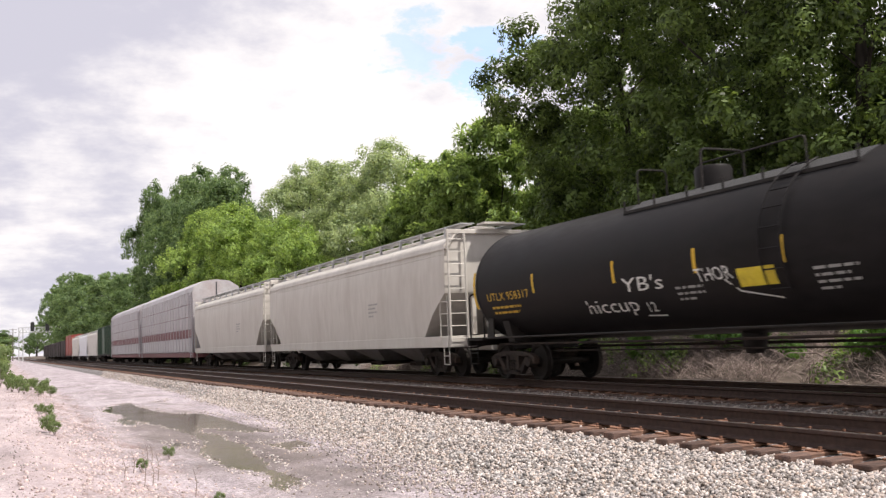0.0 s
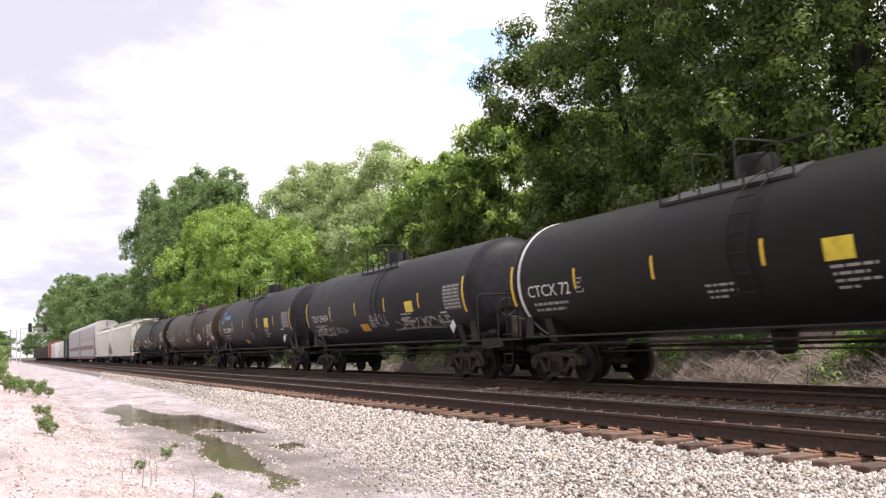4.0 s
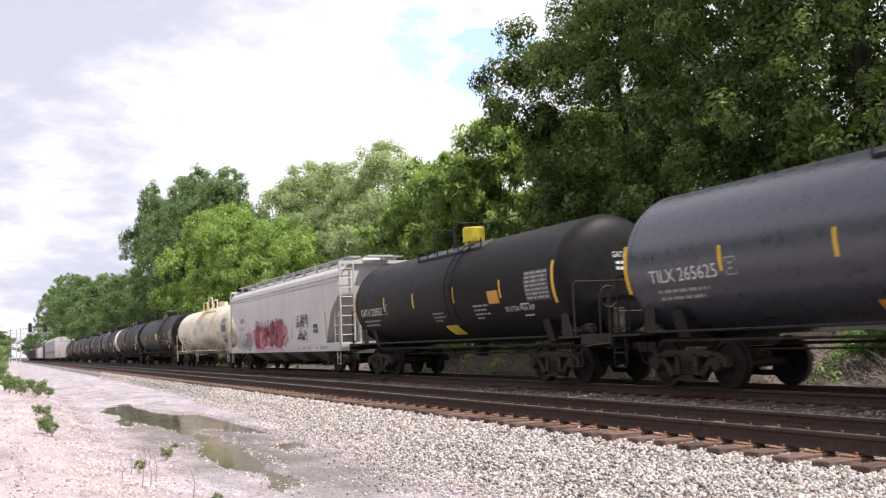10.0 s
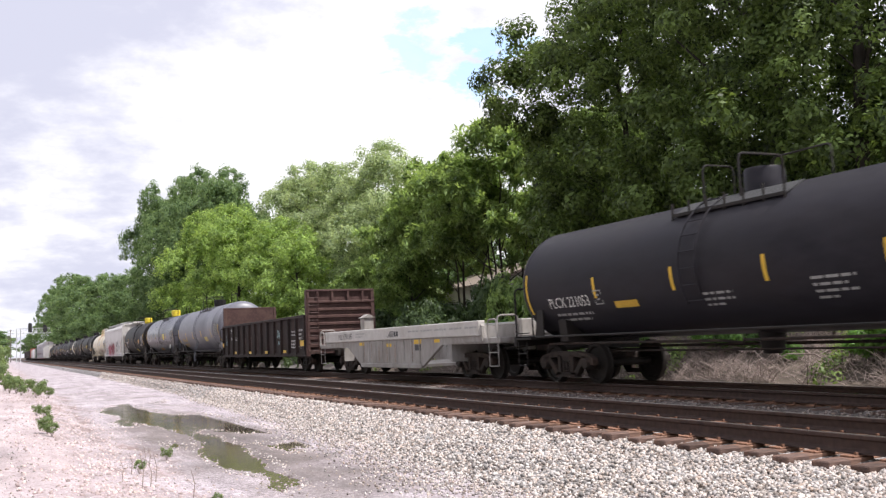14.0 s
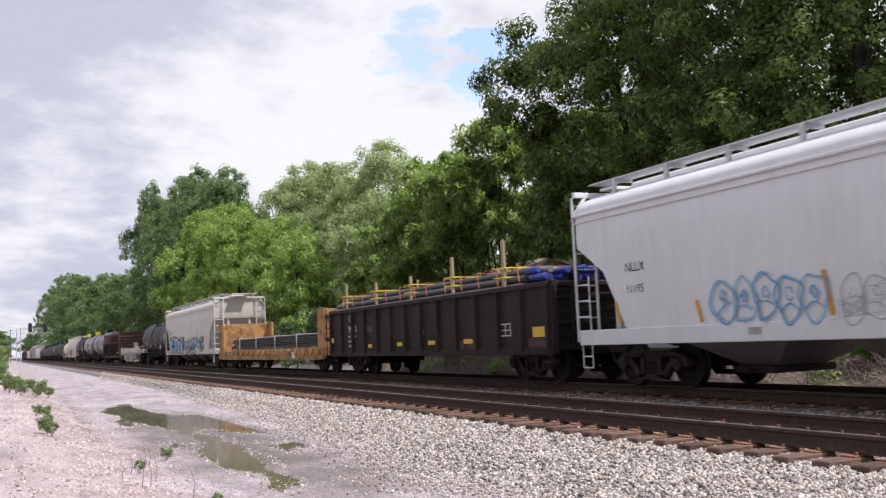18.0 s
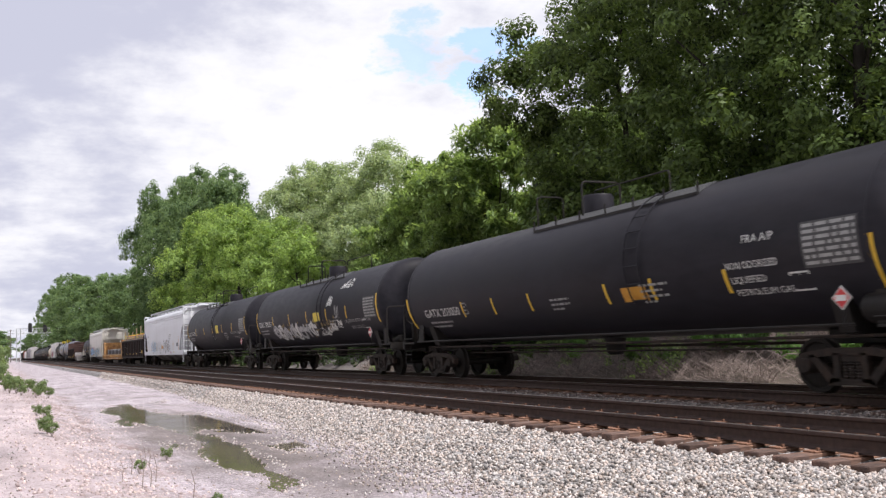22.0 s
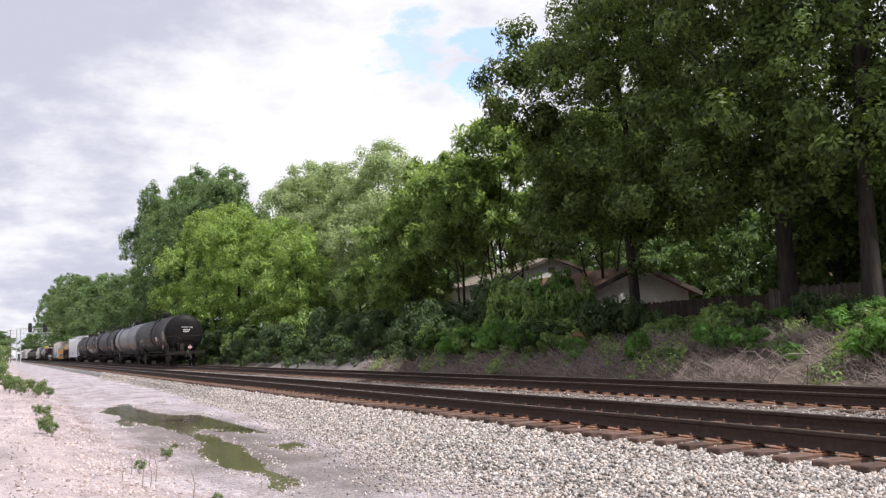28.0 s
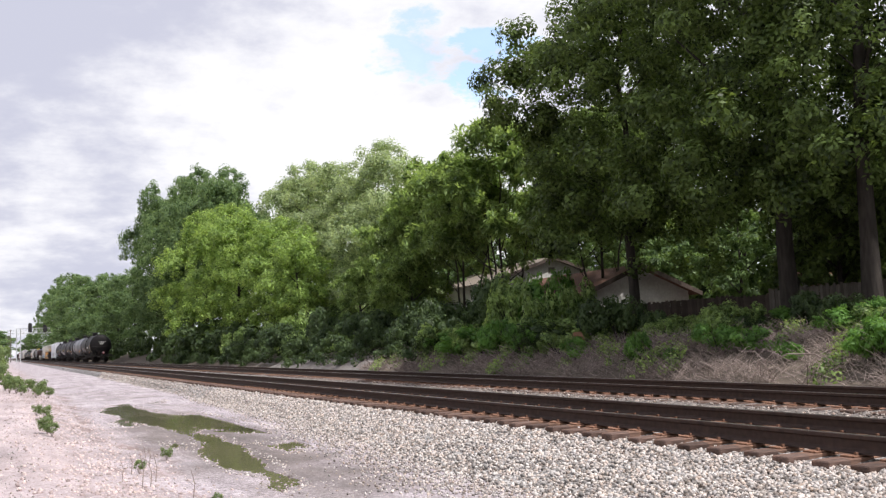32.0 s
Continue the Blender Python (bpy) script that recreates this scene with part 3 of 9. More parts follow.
def ground_material():
    m = M_GRAVEL
    n, l = m.node_tree.nodes, m.node_tree.links
    b = n["Principled BSDF"]
    old = b.inputs["Base Color"].links[0].from_socket
    soil_a, soil_b = (0.075, 0.06, 0.048, 1), (0.19, 0.155, 0.13, 1)
    co = n.new("ShaderNodeTexCoord")
    sp = n.new("ShaderNodeSeparateXYZ")
    l.new(co.outputs["Object"], sp.inputs[0])
    t = n.new("ShaderNodeTexNoise")
    t.inputs["Scale"].default_value, t.inputs["Detail"].default_value = 3.0, 7
    l.new(co.outputs["Object"], t.inputs["Vector"])
    so = n.new("ShaderNodeMix")
    so.data_type = "RGBA"
    so.inputs[6].default_value, so.inputs[7].default_value = soil_a, soil_b
    l.new(t.outputs["Fac"], so.inputs[0])
    # soil on the bank beyond the tracks and out past the verge
    edge = n.new("ShaderNodeMapRange")
    edge.inputs["From Min"].default_value, edge.inputs["From Max"].default_value = 15.1, 15.7
    l.new(sp.outputs[0], edge.inputs["Value"])
    mx = n.new("ShaderNodeMix")
    mx.data_type = "RGBA"
    l.new(edge.outputs[0], mx.inputs[0])
    l.new(old, mx.inputs[6])
    l.new(so.outputs[2], mx.inputs[7])
    # rosy crushed stone on the verge beside the road
    v1 = n.new("ShaderNodeMapRange")
    v1.inputs["From Min"].default_value, v1.inputs["From Max"].default_value, v1.inputs["To Max"].default_value = 2.6, 0.6, 0.45
    l.new(sp.outputs[0], v1.inputs["Value"])
    m2 = n.new("ShaderNodeMix")
    m2.data_type = "RGBA"
    m2.inputs[7].default_value = (0.5, 0.40, 0.395, 1)
    l.new(v1.outputs[0], m2.inputs[0])
    l.new(mx.outputs[2], m2.inputs[6])
    # ragged streaks of red-brown dirt where the verge meets the road
    dn = n.new("ShaderNodeTexNoise")
    dn.inputs["Scale"].default_value, dn.inputs["Detail"].default_value, dn.inputs["Roughness"].default_value = 1.5, 9, 0.7
    dm = n.new("ShaderNodeMapping")
    dm.inputs["Scale"].default_value = (1, 0.3, 1)
    l.new(co.outputs["Object"], dm.inputs["Vector"])
    l.new(dm.outputs[0], dn.inputs["Vector"])
    dr = n.new("ShaderNodeMapRange")
    dr.inputs["From Min"].default_value, dr.inputs["From Max"].default_value, dr.inputs["To Max"].default_value = 0.5, 0.62, 0.75
    l.new(dn.outputs["Fac"], dr.inputs["Value"])
    away = n.new("ShaderNodeMath")
    away.operation = "SUBTRACT"
    away.inputs[1].default_value = 1.75
    l.new(sp.outputs[0], away.inputs[0])
    dist = n.new("ShaderNodeMath")
    dist.operation = "ABSOLUTE"
    l.new(away.outputs[0], dist.inputs[0])
    strip = n.new("ShaderNodeMapRange")
    strip.inputs["From Min"].default_value, strip.inputs["From Max"].default_value = 1.2, 0.3
    l.new(dist.outputs[0], strip.inputs["Value"])
    both = n.new("ShaderNodeMath")
    both.operation = "MULTIPLY"
    l.new(dr.outputs[0], both.inputs[0])
    l.new(strip.outputs[0], both.inputs[1])
    dirt = n.new("ShaderNodeMix")
    dirt.data_type = "RGBA"
    dirt.inputs[7].default_value = (0.2, 0.135, 0.12, 1)
    l.new(both.outputs[0], dirt.inputs[0])
    l.new(m2.outputs[2], dirt.inputs[6])
    # damp earth round the puddles
    d = n.new("ShaderNodeVectorMath")
    d.operation = "MULTIPLY"
    d.inputs[1].default_value = (1 / 1.75, 1 / 13.0, 0)
    sh = n.new("ShaderNodeVectorMath")
    sh.operation = "SUBTRACT"
    sh.inputs[1].default_value = (3.7, 19.5, 0)
    l.new(co.outputs["Object"], sh.inputs[0])
    l.new(sh.outputs[0], d.inputs[0])
    ln = n.new("ShaderNodeVectorMath")
    ln.operation = "LENGTH"
    l.new(d.outputs[0], ln.inputs[0])
    jn = n.new("ShaderNodeTexNoise")
    jn.inputs["Scale"].default_value, jn.inputs["Detail"].default_value = 0.9, 8
    l.new(co.outputs["Object"], jn.inputs["Vector"])
    ja = n.new("ShaderNodeMath")
    ja.operation = "ADD"
    l.new(ln.outputs["Value"], ja.inputs[0])
    l.new(jn.outputs["Fac"], ja.inputs[1])
    wr = n.new("ShaderNodeMapRange")
    wr.inputs["From Min"].default_value, wr.inputs["From Max"].default_value, wr.inputs["To Max"].default_value = 1.5, 0.95, 0.72
    l.new(ja.outputs[0], wr.inputs["Value"])
    m3 = n.new("ShaderNodeMix")
    m3.data_type = "RGBA"
    m3.inputs[7].default_value = (0.125, 0.104, 0.092, 1)
    l.new(wr.outputs[0], m3.inputs[0])
    l.new(dirt.outputs[2], m3.inputs[6])
    # wheel tracks and washed streaks along the road
    st = n.new("ShaderNodeTexNoise")
    st.inputs["Scale"].default_value, st.inputs["Detail"].default_value, st.inputs["Roughness"].default_value = 1.6, 9, 0.7
    sm = n.new("ShaderNodeMapping")
    sm.inputs["Scale"].default_value = (1, 0.22, 1)
    l.new(co.outputs["Object"], sm.inputs["Vector"])
    l.new(sm.outputs[0], st.inputs["Vector"])
    sr = n.new("ShaderNodeMapRange")
    sr.inputs["From Min"].default_value, sr.inputs["From Max"].default_value = 0.32, 0.68
    sr.inputs["To Min"].default_value, sr.inputs["To Max"].default_value = 0.62, 1.22
    l.new(st.outputs["Fac"], sr.inputs["Value"])
    ss = n.new("ShaderNodeVectorMath")
    ss.operation = "SCALE"
    l.new(m3.outputs[2], ss.inputs[0])
    l.new(sr.outputs[0], ss.inputs["Scale"])
    l.new(ss.outputs[0], b.inputs["Base Color"])


ground_material()
ground = new("ground", numpy_mesh("ground", verts, faces, M_GRAVEL, True))
tagged(ground, "pale gravel service road with wet ruts and a dark earth bank", "ground", kind="structure")

# ballast bed: one long ridge under both tracks
PROFILE = [(5.0, -0.64), (5.5, -0.56), (6.2, -0.42), (6.75, -0.36), (7.05, -0.305), (7.5, -0.275), (7.75, -0.24), (9.6, -0.24), (10.2, -0.27), (11.3, -0.25), (11.9, -0.235),
           (14.1, -0.225), (14.7, -0.27), (15.1, -0.42), (15.5, -0.62)]
fine_x = list(np.arange(5.0, 7.2, 0.11)) + list(np.arange(7.3, 15.51, 0.3))
by = [-300, -100, -40, -10] + spaced(-2, 90, 0.14, 1.2, 9) + list(np.arange(92, 140, 3)) + [150, 200, 300, 500, 900, 1500]


def toe_shift(y):
    """How far the bed's foot is drawn in: it lies wider near the viewer."""
    return 0.16 * noise1(3.0, y, 0.35) + ramp(y, [(9, 0.0), (11, 0.1), (16, 0.65), (24, 1.25), (46, 1.75), (90, 1.9)])


bv = []
for y in by:
    toe = toe_shift(y)
    for x in fine_x:
        z = ramp(x, PROFILE)
        zz = z + (0.03 * noise1(x, y, 6.0) + 0.02 * noise1(x, y, 14.0) if y < 90 else 0)
        bv.append((x + toe * max(0, (7.2 - x) / 2.2) * (1 if x < 7.2 else 0), y, zz if x > 5.05 else z))
nb = len(fine_x)
bf = np.array([(j * nb + i, j * nb + i + 1, (j + 1) * nb + i + 1, (j + 1) * nb + i) for j in range(len(by) - 1) for i in range(nb - 1)])


def darkened_across(m, x0, x1, dark):
    """Multiplies the colour by dark: not at all before x0, fully beyond x1."""
    n, l = m.node_tree.nodes, m.node_tree.links
    b = n["Principled BSDF"]
    old = b.inputs["Base Color"].links[0].from_socket
    co = n.new("ShaderNodeTexCoord")
    sp = n.new("ShaderNodeSeparateXYZ")
    l.new(co.outputs["Object"], sp.inputs[0])
    r = n.new("ShaderNodeMapRange")
    r.inputs["From Min"].default_value, r.inputs["From Max"].default_value = x0, x1
    mx = n.new("ShaderNodeMix")
    mx.data_type, mx.blend_type = "RGBA", "MULTIPLY"
    mx.inputs[7].default_value = (*dark, 1)
    l.new(sp.outputs[0], r.inputs["Value"])
    l.new(r.outputs[0], mx.inputs[0])
    l.new(old, mx.inputs[6])
    l.new(mx.outputs[2], b.inputs["Base Color"])


darkened_across(M_BALLAST, 9.6, 11.6, (0.62, 0.57, 0.54))
darkened_across(M_STONE, 9.6, 11.6, (0.75, 0.71, 0.68))
ballast = new("ballast", numpy_mesh("ballast", np.array(bv), bf, M_BALLAST, True))
tagged(ballast, "ridge of pale grey crushed-stone ballast under the tracks", "ballast", kind="structure")

def rust_below_rails(m):
    """Rust washed off the rails and plates colours the wood to both sides of them."""
    n, l = m.node_tree.nodes, m.node_tree.links
    b = n["Principled BSDF"]
    old = b.inputs["Base Color"].links[0].from_socket
    co = n.new("ShaderNodeTexCoord")
    sp = n.new("ShaderNodeSeparateXYZ")
    l.new(co.outputs["Object"], sp.inputs[0])
    noise = n.new("ShaderNodeTexNoise")
    noise.inputs["Scale"].default_value = 7.0
    noise.inputs["Detail"].default_value = 5.0
    l.new(co.outputs["Object"], noise.inputs["Vector"])
    last = sp.outputs[0]
    for op, v in (("ABSOLUTE", 0.0), ("SUBTRACT", 0.7175), ("ABSOLUTE", 0.0)):
        k = n.new("ShaderNodeMath")
        k.operation = op
        k.inputs[1].default_value = v
        l.new(last, k.inputs[0])
        last = k.outputs[0]
    wob = n.new("ShaderNodeMath")
    wob.operation = "MULTIPLY_ADD"
    wob.inputs[1].default_value = -0.5
    l.new(noise.outputs["Fac"], wob.inputs[0])
    l.new(last, wob.inputs[2])
    r = n.new("ShaderNodeMapRange")
    r.inputs["From Min"].default_value, r.inputs["From Max"].default_value, r.inputs["To Max"].default_value = 0.06, -0.16, 0.75
    l.new(wob.outputs[0], r.inputs["Value"])
    mx = n.new("ShaderNodeMix")
    mx.data_type = "RGBA"
    mx.inputs[7].default_value = (0.31, 0.17, 0.11, 1)
    l.new(r.outputs[0], mx.inputs[0])
    l.new(old, mx.inputs[6])
    l.new(mx.outputs[2], b.inputs["Base Color"])


rust_below_rails(M_TIE)

# rails
RAIL = [(-0.076, -0.186), (0.076, -0.186), (0.076, -0.174), (0.02, -0.158), (0.009, -0.14), (0.009, -0.06), (0.03, -0.046), (0.037, -0.04), (0.037, -0.008), (0.03, -0.0012),
        (-0.03, -0.0012), (-0.037, -0.008), (-0.037, -0.04), (-0.03, -0.046), (-0.009, -0.06), (-0.009, -0.14), (-0.02, -0.158), (-0.076, -0.174)]
rail_me = Geo().prism(RAIL, -120, 1300, "y").mesh("rail", M_RAIL, 25)
head_me = Geo().box(-0.029, 0.029, -120, 1300, -0.0008, 0.0).mesh("rail_head", M_RAILTOP, 0)
tie_me = Geo().box(-1.295, 1.295, -0.115, 0.115, -0.18, 0.0, 0.012).mesh("tie", M_TIE, 0)
plate_me = Geo().box(-0.19, 0.19, -0.09, 0.09, 0, 0.02, 0.005).box(-0.13, -0.1, -0.07, -0.04, 0, 0.05).box(0.1, 0.13, 0.04, 0.07, 0, 0.05).mesh("tie_plate", M_PLATE, 0)
rng = np.random.default_rng(4)
for track_x, nm, tie_end, near in ((NEAR_TRACK, "track_near", 66, 12), (FAR_TRACK, "track_far", 50, 14)):
    track = new(nm)
    tagged(track, "railway track with rusty rails on worn wooden ties", "railway track", kind="structure")
    track.location = (track_x, 0, 0)
    for side in (-0.7175, 0.7175):
        r = part("rail", rail_me, None, track, "brown rusted steel rail", pose(side, 0, 0))
        part("rail_head", head_me, None, r, "polished running surface")
    y, rest = 2.0, Geo()
    while y < 420:
        dx, tw = rng.normal(0, 0.025), rng.normal(0, 0.5)
        zt = (-0.206 if near == 12 else -0.219) + rng.normal(0, 0.006)
        if y < tie_end:
            t = part("tie", tie_me, None, track, "", pose(dx, y, zt, 0, 0, tw))
            if y < 34:
                for side in (-0.7175, 0.7175):
                    part("tie_plate", plate_me, None, t, "", pose(side - dx, 0, 0))
        else:
            rest.box(-1.29 + dx, 1.29 + dx, y - 0.11, y + 0.11, -0.38, zt)
        y += 0.503 + rng.normal(0, 0.035)
    ob = part("ties", rest, M_TIE, track, "distant wooden ties", smooth=0)
    ob["kind"] = "stuff"


# loose ballast stones on the shoulder and between the rails
def stone_cloud(points, sizes, seed):
    r = np.random.default_rng(seed)
    base = np.array([(1, 0, 0), (-1, 0, 0), (0, 1, 0), (0, -1, 0), (0, 0, 1), (0, 0, -1), (0.62, 0.62, 0.5), (-0.6, 0.62, 0.5), (0.6, -0.62, 0.5), (-0.62, -0.6, 0.5)], float)
    tri = np.array([(0, 6, 8), (6, 2, 7), (7, 1, 9), (9, 3, 8), (6, 7, 4), (7, 9, 4), (9, 8, 4), (8, 6, 4), (0, 2, 6), (2, 1, 7), (1, 3, 9), (3, 0, 8), (0, 5, 2), (2, 5, 1), (1, 5, 3), (3, 5, 0)])
    n = len(points)
    v = np.repeat(base[None], n, 0) * (1 + r.uniform(-0.28, 0.28, (n, 10, 3))) * (np.array(sizes)[:, None, None] * r.uniform(0.65, 1.15, (n, 1, 3)))
    q = r.normal(size=(n, 4))
    q /= np.linalg.norm(q, axis=1)[:, None]
    w, x, y, z = q.T
    rot = np.stack([1 - 2 * (y * y + z * z), 2 * (x * y - z * w), 2 * (x * z + y * w), 2 * (x * y + z * w), 1 - 2 * (x * x + z * z), 2 * (y * z - x * w),
                    2 * (x * z - y * w), 2 * (y * z + x * w), 1 - 2 * (x * x + y * y)], 1).reshape(n, 3, 3)
    v = np.einsum("nij,nkj->nki", rot, v) + np.array(points)[:, None, :]
    return v.reshape(-1, 3), (tri[None] + (np.arange(n) * 10)[:, None, None]).reshape(-1, 3)


def bed_height(x):
    return ramp(x, PROFILE)


rs = np.random.default_rng(11)
pts, siz = [], []
while len(pts) < 46000:
    y = 5.5 + (30 * rs.random() ** 1.9 if len(pts) < 36000 else 75 * rs.random() ** 1.3)
    x = rs.uniform(5.05, 7.5)
    toe = toe_shift(y)
    if rs.random() < 0.2:
        x = 5.05 - abs(rs.normal(0, 0.6))
    s = rs.uniform(0.015, 0.033) * (1 + 0.01 * max(0, y - 10)) * (1 if x > 5.2 else 0.7)
    px = x + toe * max(0, (7.2 - x) / 2.2)
    pts.append((px, y, max(bed_height(x) if x > 5.05 else -9, height(px, y)) + rs.uniform(0.0, 0.015)))
    siz.append(s)
for i in range(9000):
    y = 8 + 32 * rs.random() ** 1.5
    x = rs.uniform(7.35, 12.0)
    if abs(abs(x - NEAR_TRACK) - 0.7175) < 0.12 or x < 7.6:
        continue
    pts.append((x, y, bed_height(x) + rs.uniform(-0.01, 0.012)))
    siz.append(rs.uniform(0.016, 0.032))
sv, sf = stone_cloud(pts, siz, 5)
loose = new("ballast_stones", numpy_mesh("ballast_stones", sv, sf, M_STONE))
tagged(loose, "countless loose pale grey ballast stones", "stones", kind="stuff")
# those lying nearest, one by one
sv, sf = stone_cloud([(0, 0, 0)] * 6, [0.03] * 6, 8)
stone_me = [numpy_mesh("stone", sv[k * 10:k * 10 + 10], sf[:16], M_STONE_ONE) for k in range(6)]
for i in range(280):
    x, y = rs.uniform(4.6, 6.6), rs.uniform(8.0, 13.5)
    part("stone", stone_me[i % 6], None, ballast, "", pose(x, y, bed_height(max(5.05, x)) + 0.012, 0, 0, rs.uniform(0, 360)))

# pebbles scattered over the road and its verge
pts, siz = [], []
for i in range(11000):
    y = 9 + 40 * rs.random() ** 2.0
    x = rs.uniform(-1.5, 5.4)
    if 2.6 < x < 4.6 and 12 < y < 26 and rs.random() < 0.7:
        continue
    pts.append((x, y, height(x, y)))
    siz.append(0.004 + 0.017 * rs.random() ** 3)
# more of them along the shores, some breaking the water
while len(pts) < 13500:
    x, y = rs.uniform(2.2, 5.5), 11 + 26 * rs.random() ** 1.3
    if 0.12 < hollow(x, y) < 0.62:
        pts.append((x, y, max(height(x, y), -0.646)))
        siz.append(0.006 + 0.022 * rs.random() ** 2)
sv, sf = stone_cloud(pts, siz, 9)
tagged(new("road_pebbles", numpy_mesh("road_pebbles", sv, sf, M_STONE)), "small pale pebbles strewn over the gravel road", "pebbles", kind="stuff")


pts, siz = [], []
for i in range(4600):
    y = 10.5 + 40 * rs.random() ** 1.7
    x = 1.25 + rs.normal(0, 0.5) + 0.35 * noise1(2.0, y, 0.5)
    pts.append((x, y, height(x, y)))
    siz.append(0.008 + 0.03 * rs.random() ** 3)
sv, sf = stone_cloud(pts, siz, 19)
tagged(new("verge_rubble", numpy_mesh("verge_rubble", sv, sf, M_RUBBLE)), "rosy brown broken stone along the road's verge", "rubble", kind="stuff")


# puddles: a level sheet of still water in each hollow; the shore is where the ground rises through it
def puddle(x0, x1, y0, y1, z):
    g = Geo().box(x0, x1, y0, y1, z - 0.004, z)
    return tagged(part("puddle", g, M_WATER, smooth=0), "shallow puddle of murky olive rainwater in a rut", "puddle", "puddles", "structure")


WATER = -0.633
puddle(2.1, 5.5, 11.2, 36.5, WATER)

# ---- trees, shrubs, brush ----
def leaf_mesh(name, blobs, n, size, material, seed, clump=0.6, droop=0.0, fill=0.45, aspect=0.5, per=70, frond=False):
    """Leaves in clumps spread through ellipsoids (x, y, z, rx, ry, rz): an uneven crown with gaps."""
    r = np.random.default_rng(seed)
    blobs = np.array(blobs, float)
    vol = (blobs[:, 3] * blobs[:, 4] * blobs[:, 5]) ** (2 / 3)
    nc = max(6, n // per)
    which = r.choice(len(blobs), nc, p=vol / vol.sum())
    d = r.normal(size=(nc, 3))
    d /= np.linalg.norm(d, axis=1)[:, None]
    d[:, 2] = np.where(d[:, 2] < -0.55, -d[:, 2], d[:, 2])
    rad = r.uniform(fill, 1.0, nc) ** 0.6
    centre = blobs[which, :3] + d * rad[:, None] * blobs[which, 3:6]
    crad = clump * r.uniform(0.5, 1.35, nc)
    k = r.choice(nc, n, p=crad ** 2 / (crad ** 2).sum())
    e = r.normal(size=(n, 3))
    e /= np.linalg.norm(e, axis=1)[:, None]
    e[:, 2] *= 0.85
    pos = centre[k] + e * (crad[k] * r.uniform(0.06, 1.0, n) ** 0.42)[:, None]
    nrm = e * 1.1 + d[k] * 0.5 + np.array([0, 0, 0.3]) + r.normal(scale=0.4, size=(n, 3))
    nrm /= np.linalg.norm(nrm, axis=1)[:, None]
    t = np.cross(nrm, r.normal(size=(n, 3)))
    t[:, 2] -= droop
    if frond:
        # long leaves that arch outwards from each tuft's middle
        pos = centre[k] + e * (crad[k] * r.uniform(0.2, 1.0, n))[:, None]
        t = e + np.array([0, 0, -0.2]) + r.normal(scale=0.45, size=(n, 3))
        nrm = np.cross(np.cross(t, [0, 0, 1.0]) + r.normal(scale=0.2, size=(n, 3)), t)
        nrm /= np.linalg.norm(nrm, axis=1)[:, None]
    t /= np.linalg.norm(t, axis=1)[:, None]
    b = np.cross(nrm, t)
    b /= np.linalg.norm(b, axis=1)[:, None]
    s = (size * r.uniform(0.6, 1.35, n))[:, None]
    v = np.stack([pos - t * s, pos + b * s * aspect, pos + t * s + nrm * s * -0.25, pos - b * s * aspect], 1).reshape(-1, 3)
    return numpy_mesh(name, v, np.arange(4 * n).reshape(n, 4), material)


def limb_geo(height_m, r0, seed, spread, fork=0.35, limbs=7, lean=(0, 0)):
    """A tapered, slightly crooked trunk with limbs that rise into the crown."""
    r = random.Random(seed)
    g = Geo()
    n = 7
    line = []
    for i in range(n):
        t = i / (n - 1)
        line.append(Vector((lean[0] * t * height_m + r.uniform(-1, 1) * 0.02 * height_m * t, lean[1] * t * height_m + r.uniform(-1, 1) * 0.02 * height_m * t, t * height_m * 0.82)))
    g.tube([line[0] - Vector((0, 0, 0.4)), line[0] + Vector((0, 0, 0.25))] + line[1:], [r0 * 1.5, r0 * 1.12] + [r0 * (1 - 0.86 * i / (n - 1)) for i in range(1, n)], 9)
    for k in range(limbs):
        t = fork + (0.92 - fork) * k / limbs
        i = min(n - 2, int(t * (n - 1)))
        q = line[i].lerp(line[i + 1], t * (n - 1) - i)
        a = 2.4 * k + r.uniform(-0.5, 0.5)
        ln = spread * (1.1 - 0.5 * t) * r.uniform(0.75, 1.1)
        d = Vector((math.cos(a), math.sin(a), r.uniform(0.45, 0.9)))
        mid = q + d * ln * 0.5 + Vector((0, 0, 0.08 * ln))
        end = q + d * ln + Vector((0, 0, 0.25 * ln))
        rr = r0 * (0.55 - 0.35 * t)
        g.tube([q, mid, end], [rr, rr * 0.6, rr * 0.15], 6)
        for s in range(2):
            d2 = Vector((math.cos(a + 0.9 * (s * 2 - 1)), math.sin(a + 0.9 * (s * 2 - 1)), 0.6))
            g.tube([mid, mid + d2 * ln * 0.45], [rr * 0.4, rr * 0.08], 5)
    return g


def crown_blobs(h, r, base, seed, count=9):
    """Lobes of a crown between base and h."""
    q = random.Random(seed)
    out = [(0, 0, (h + base) / 2, r * 0.62, r * 0.62, (h - base) * 0.42)]
    for k in range(count):
        a, t = 2.4 * k + q.uniform(-0.4, 0.4), (k + 0.5) / count
        z = base + (h - base) * (0.12 + 0.78 * t)
        reach = r * 0.62 * math.sqrt(max(0.06, 1 - (2 * t - 0.85) ** 2))
        s = r * q.uniform(0.34, 0.5)
        out.append((reach * math.cos(a), reach * math.sin(a), min(z, h - s * 0.7), s, s, s * 0.8))
    return out


TREE_MESH = {}


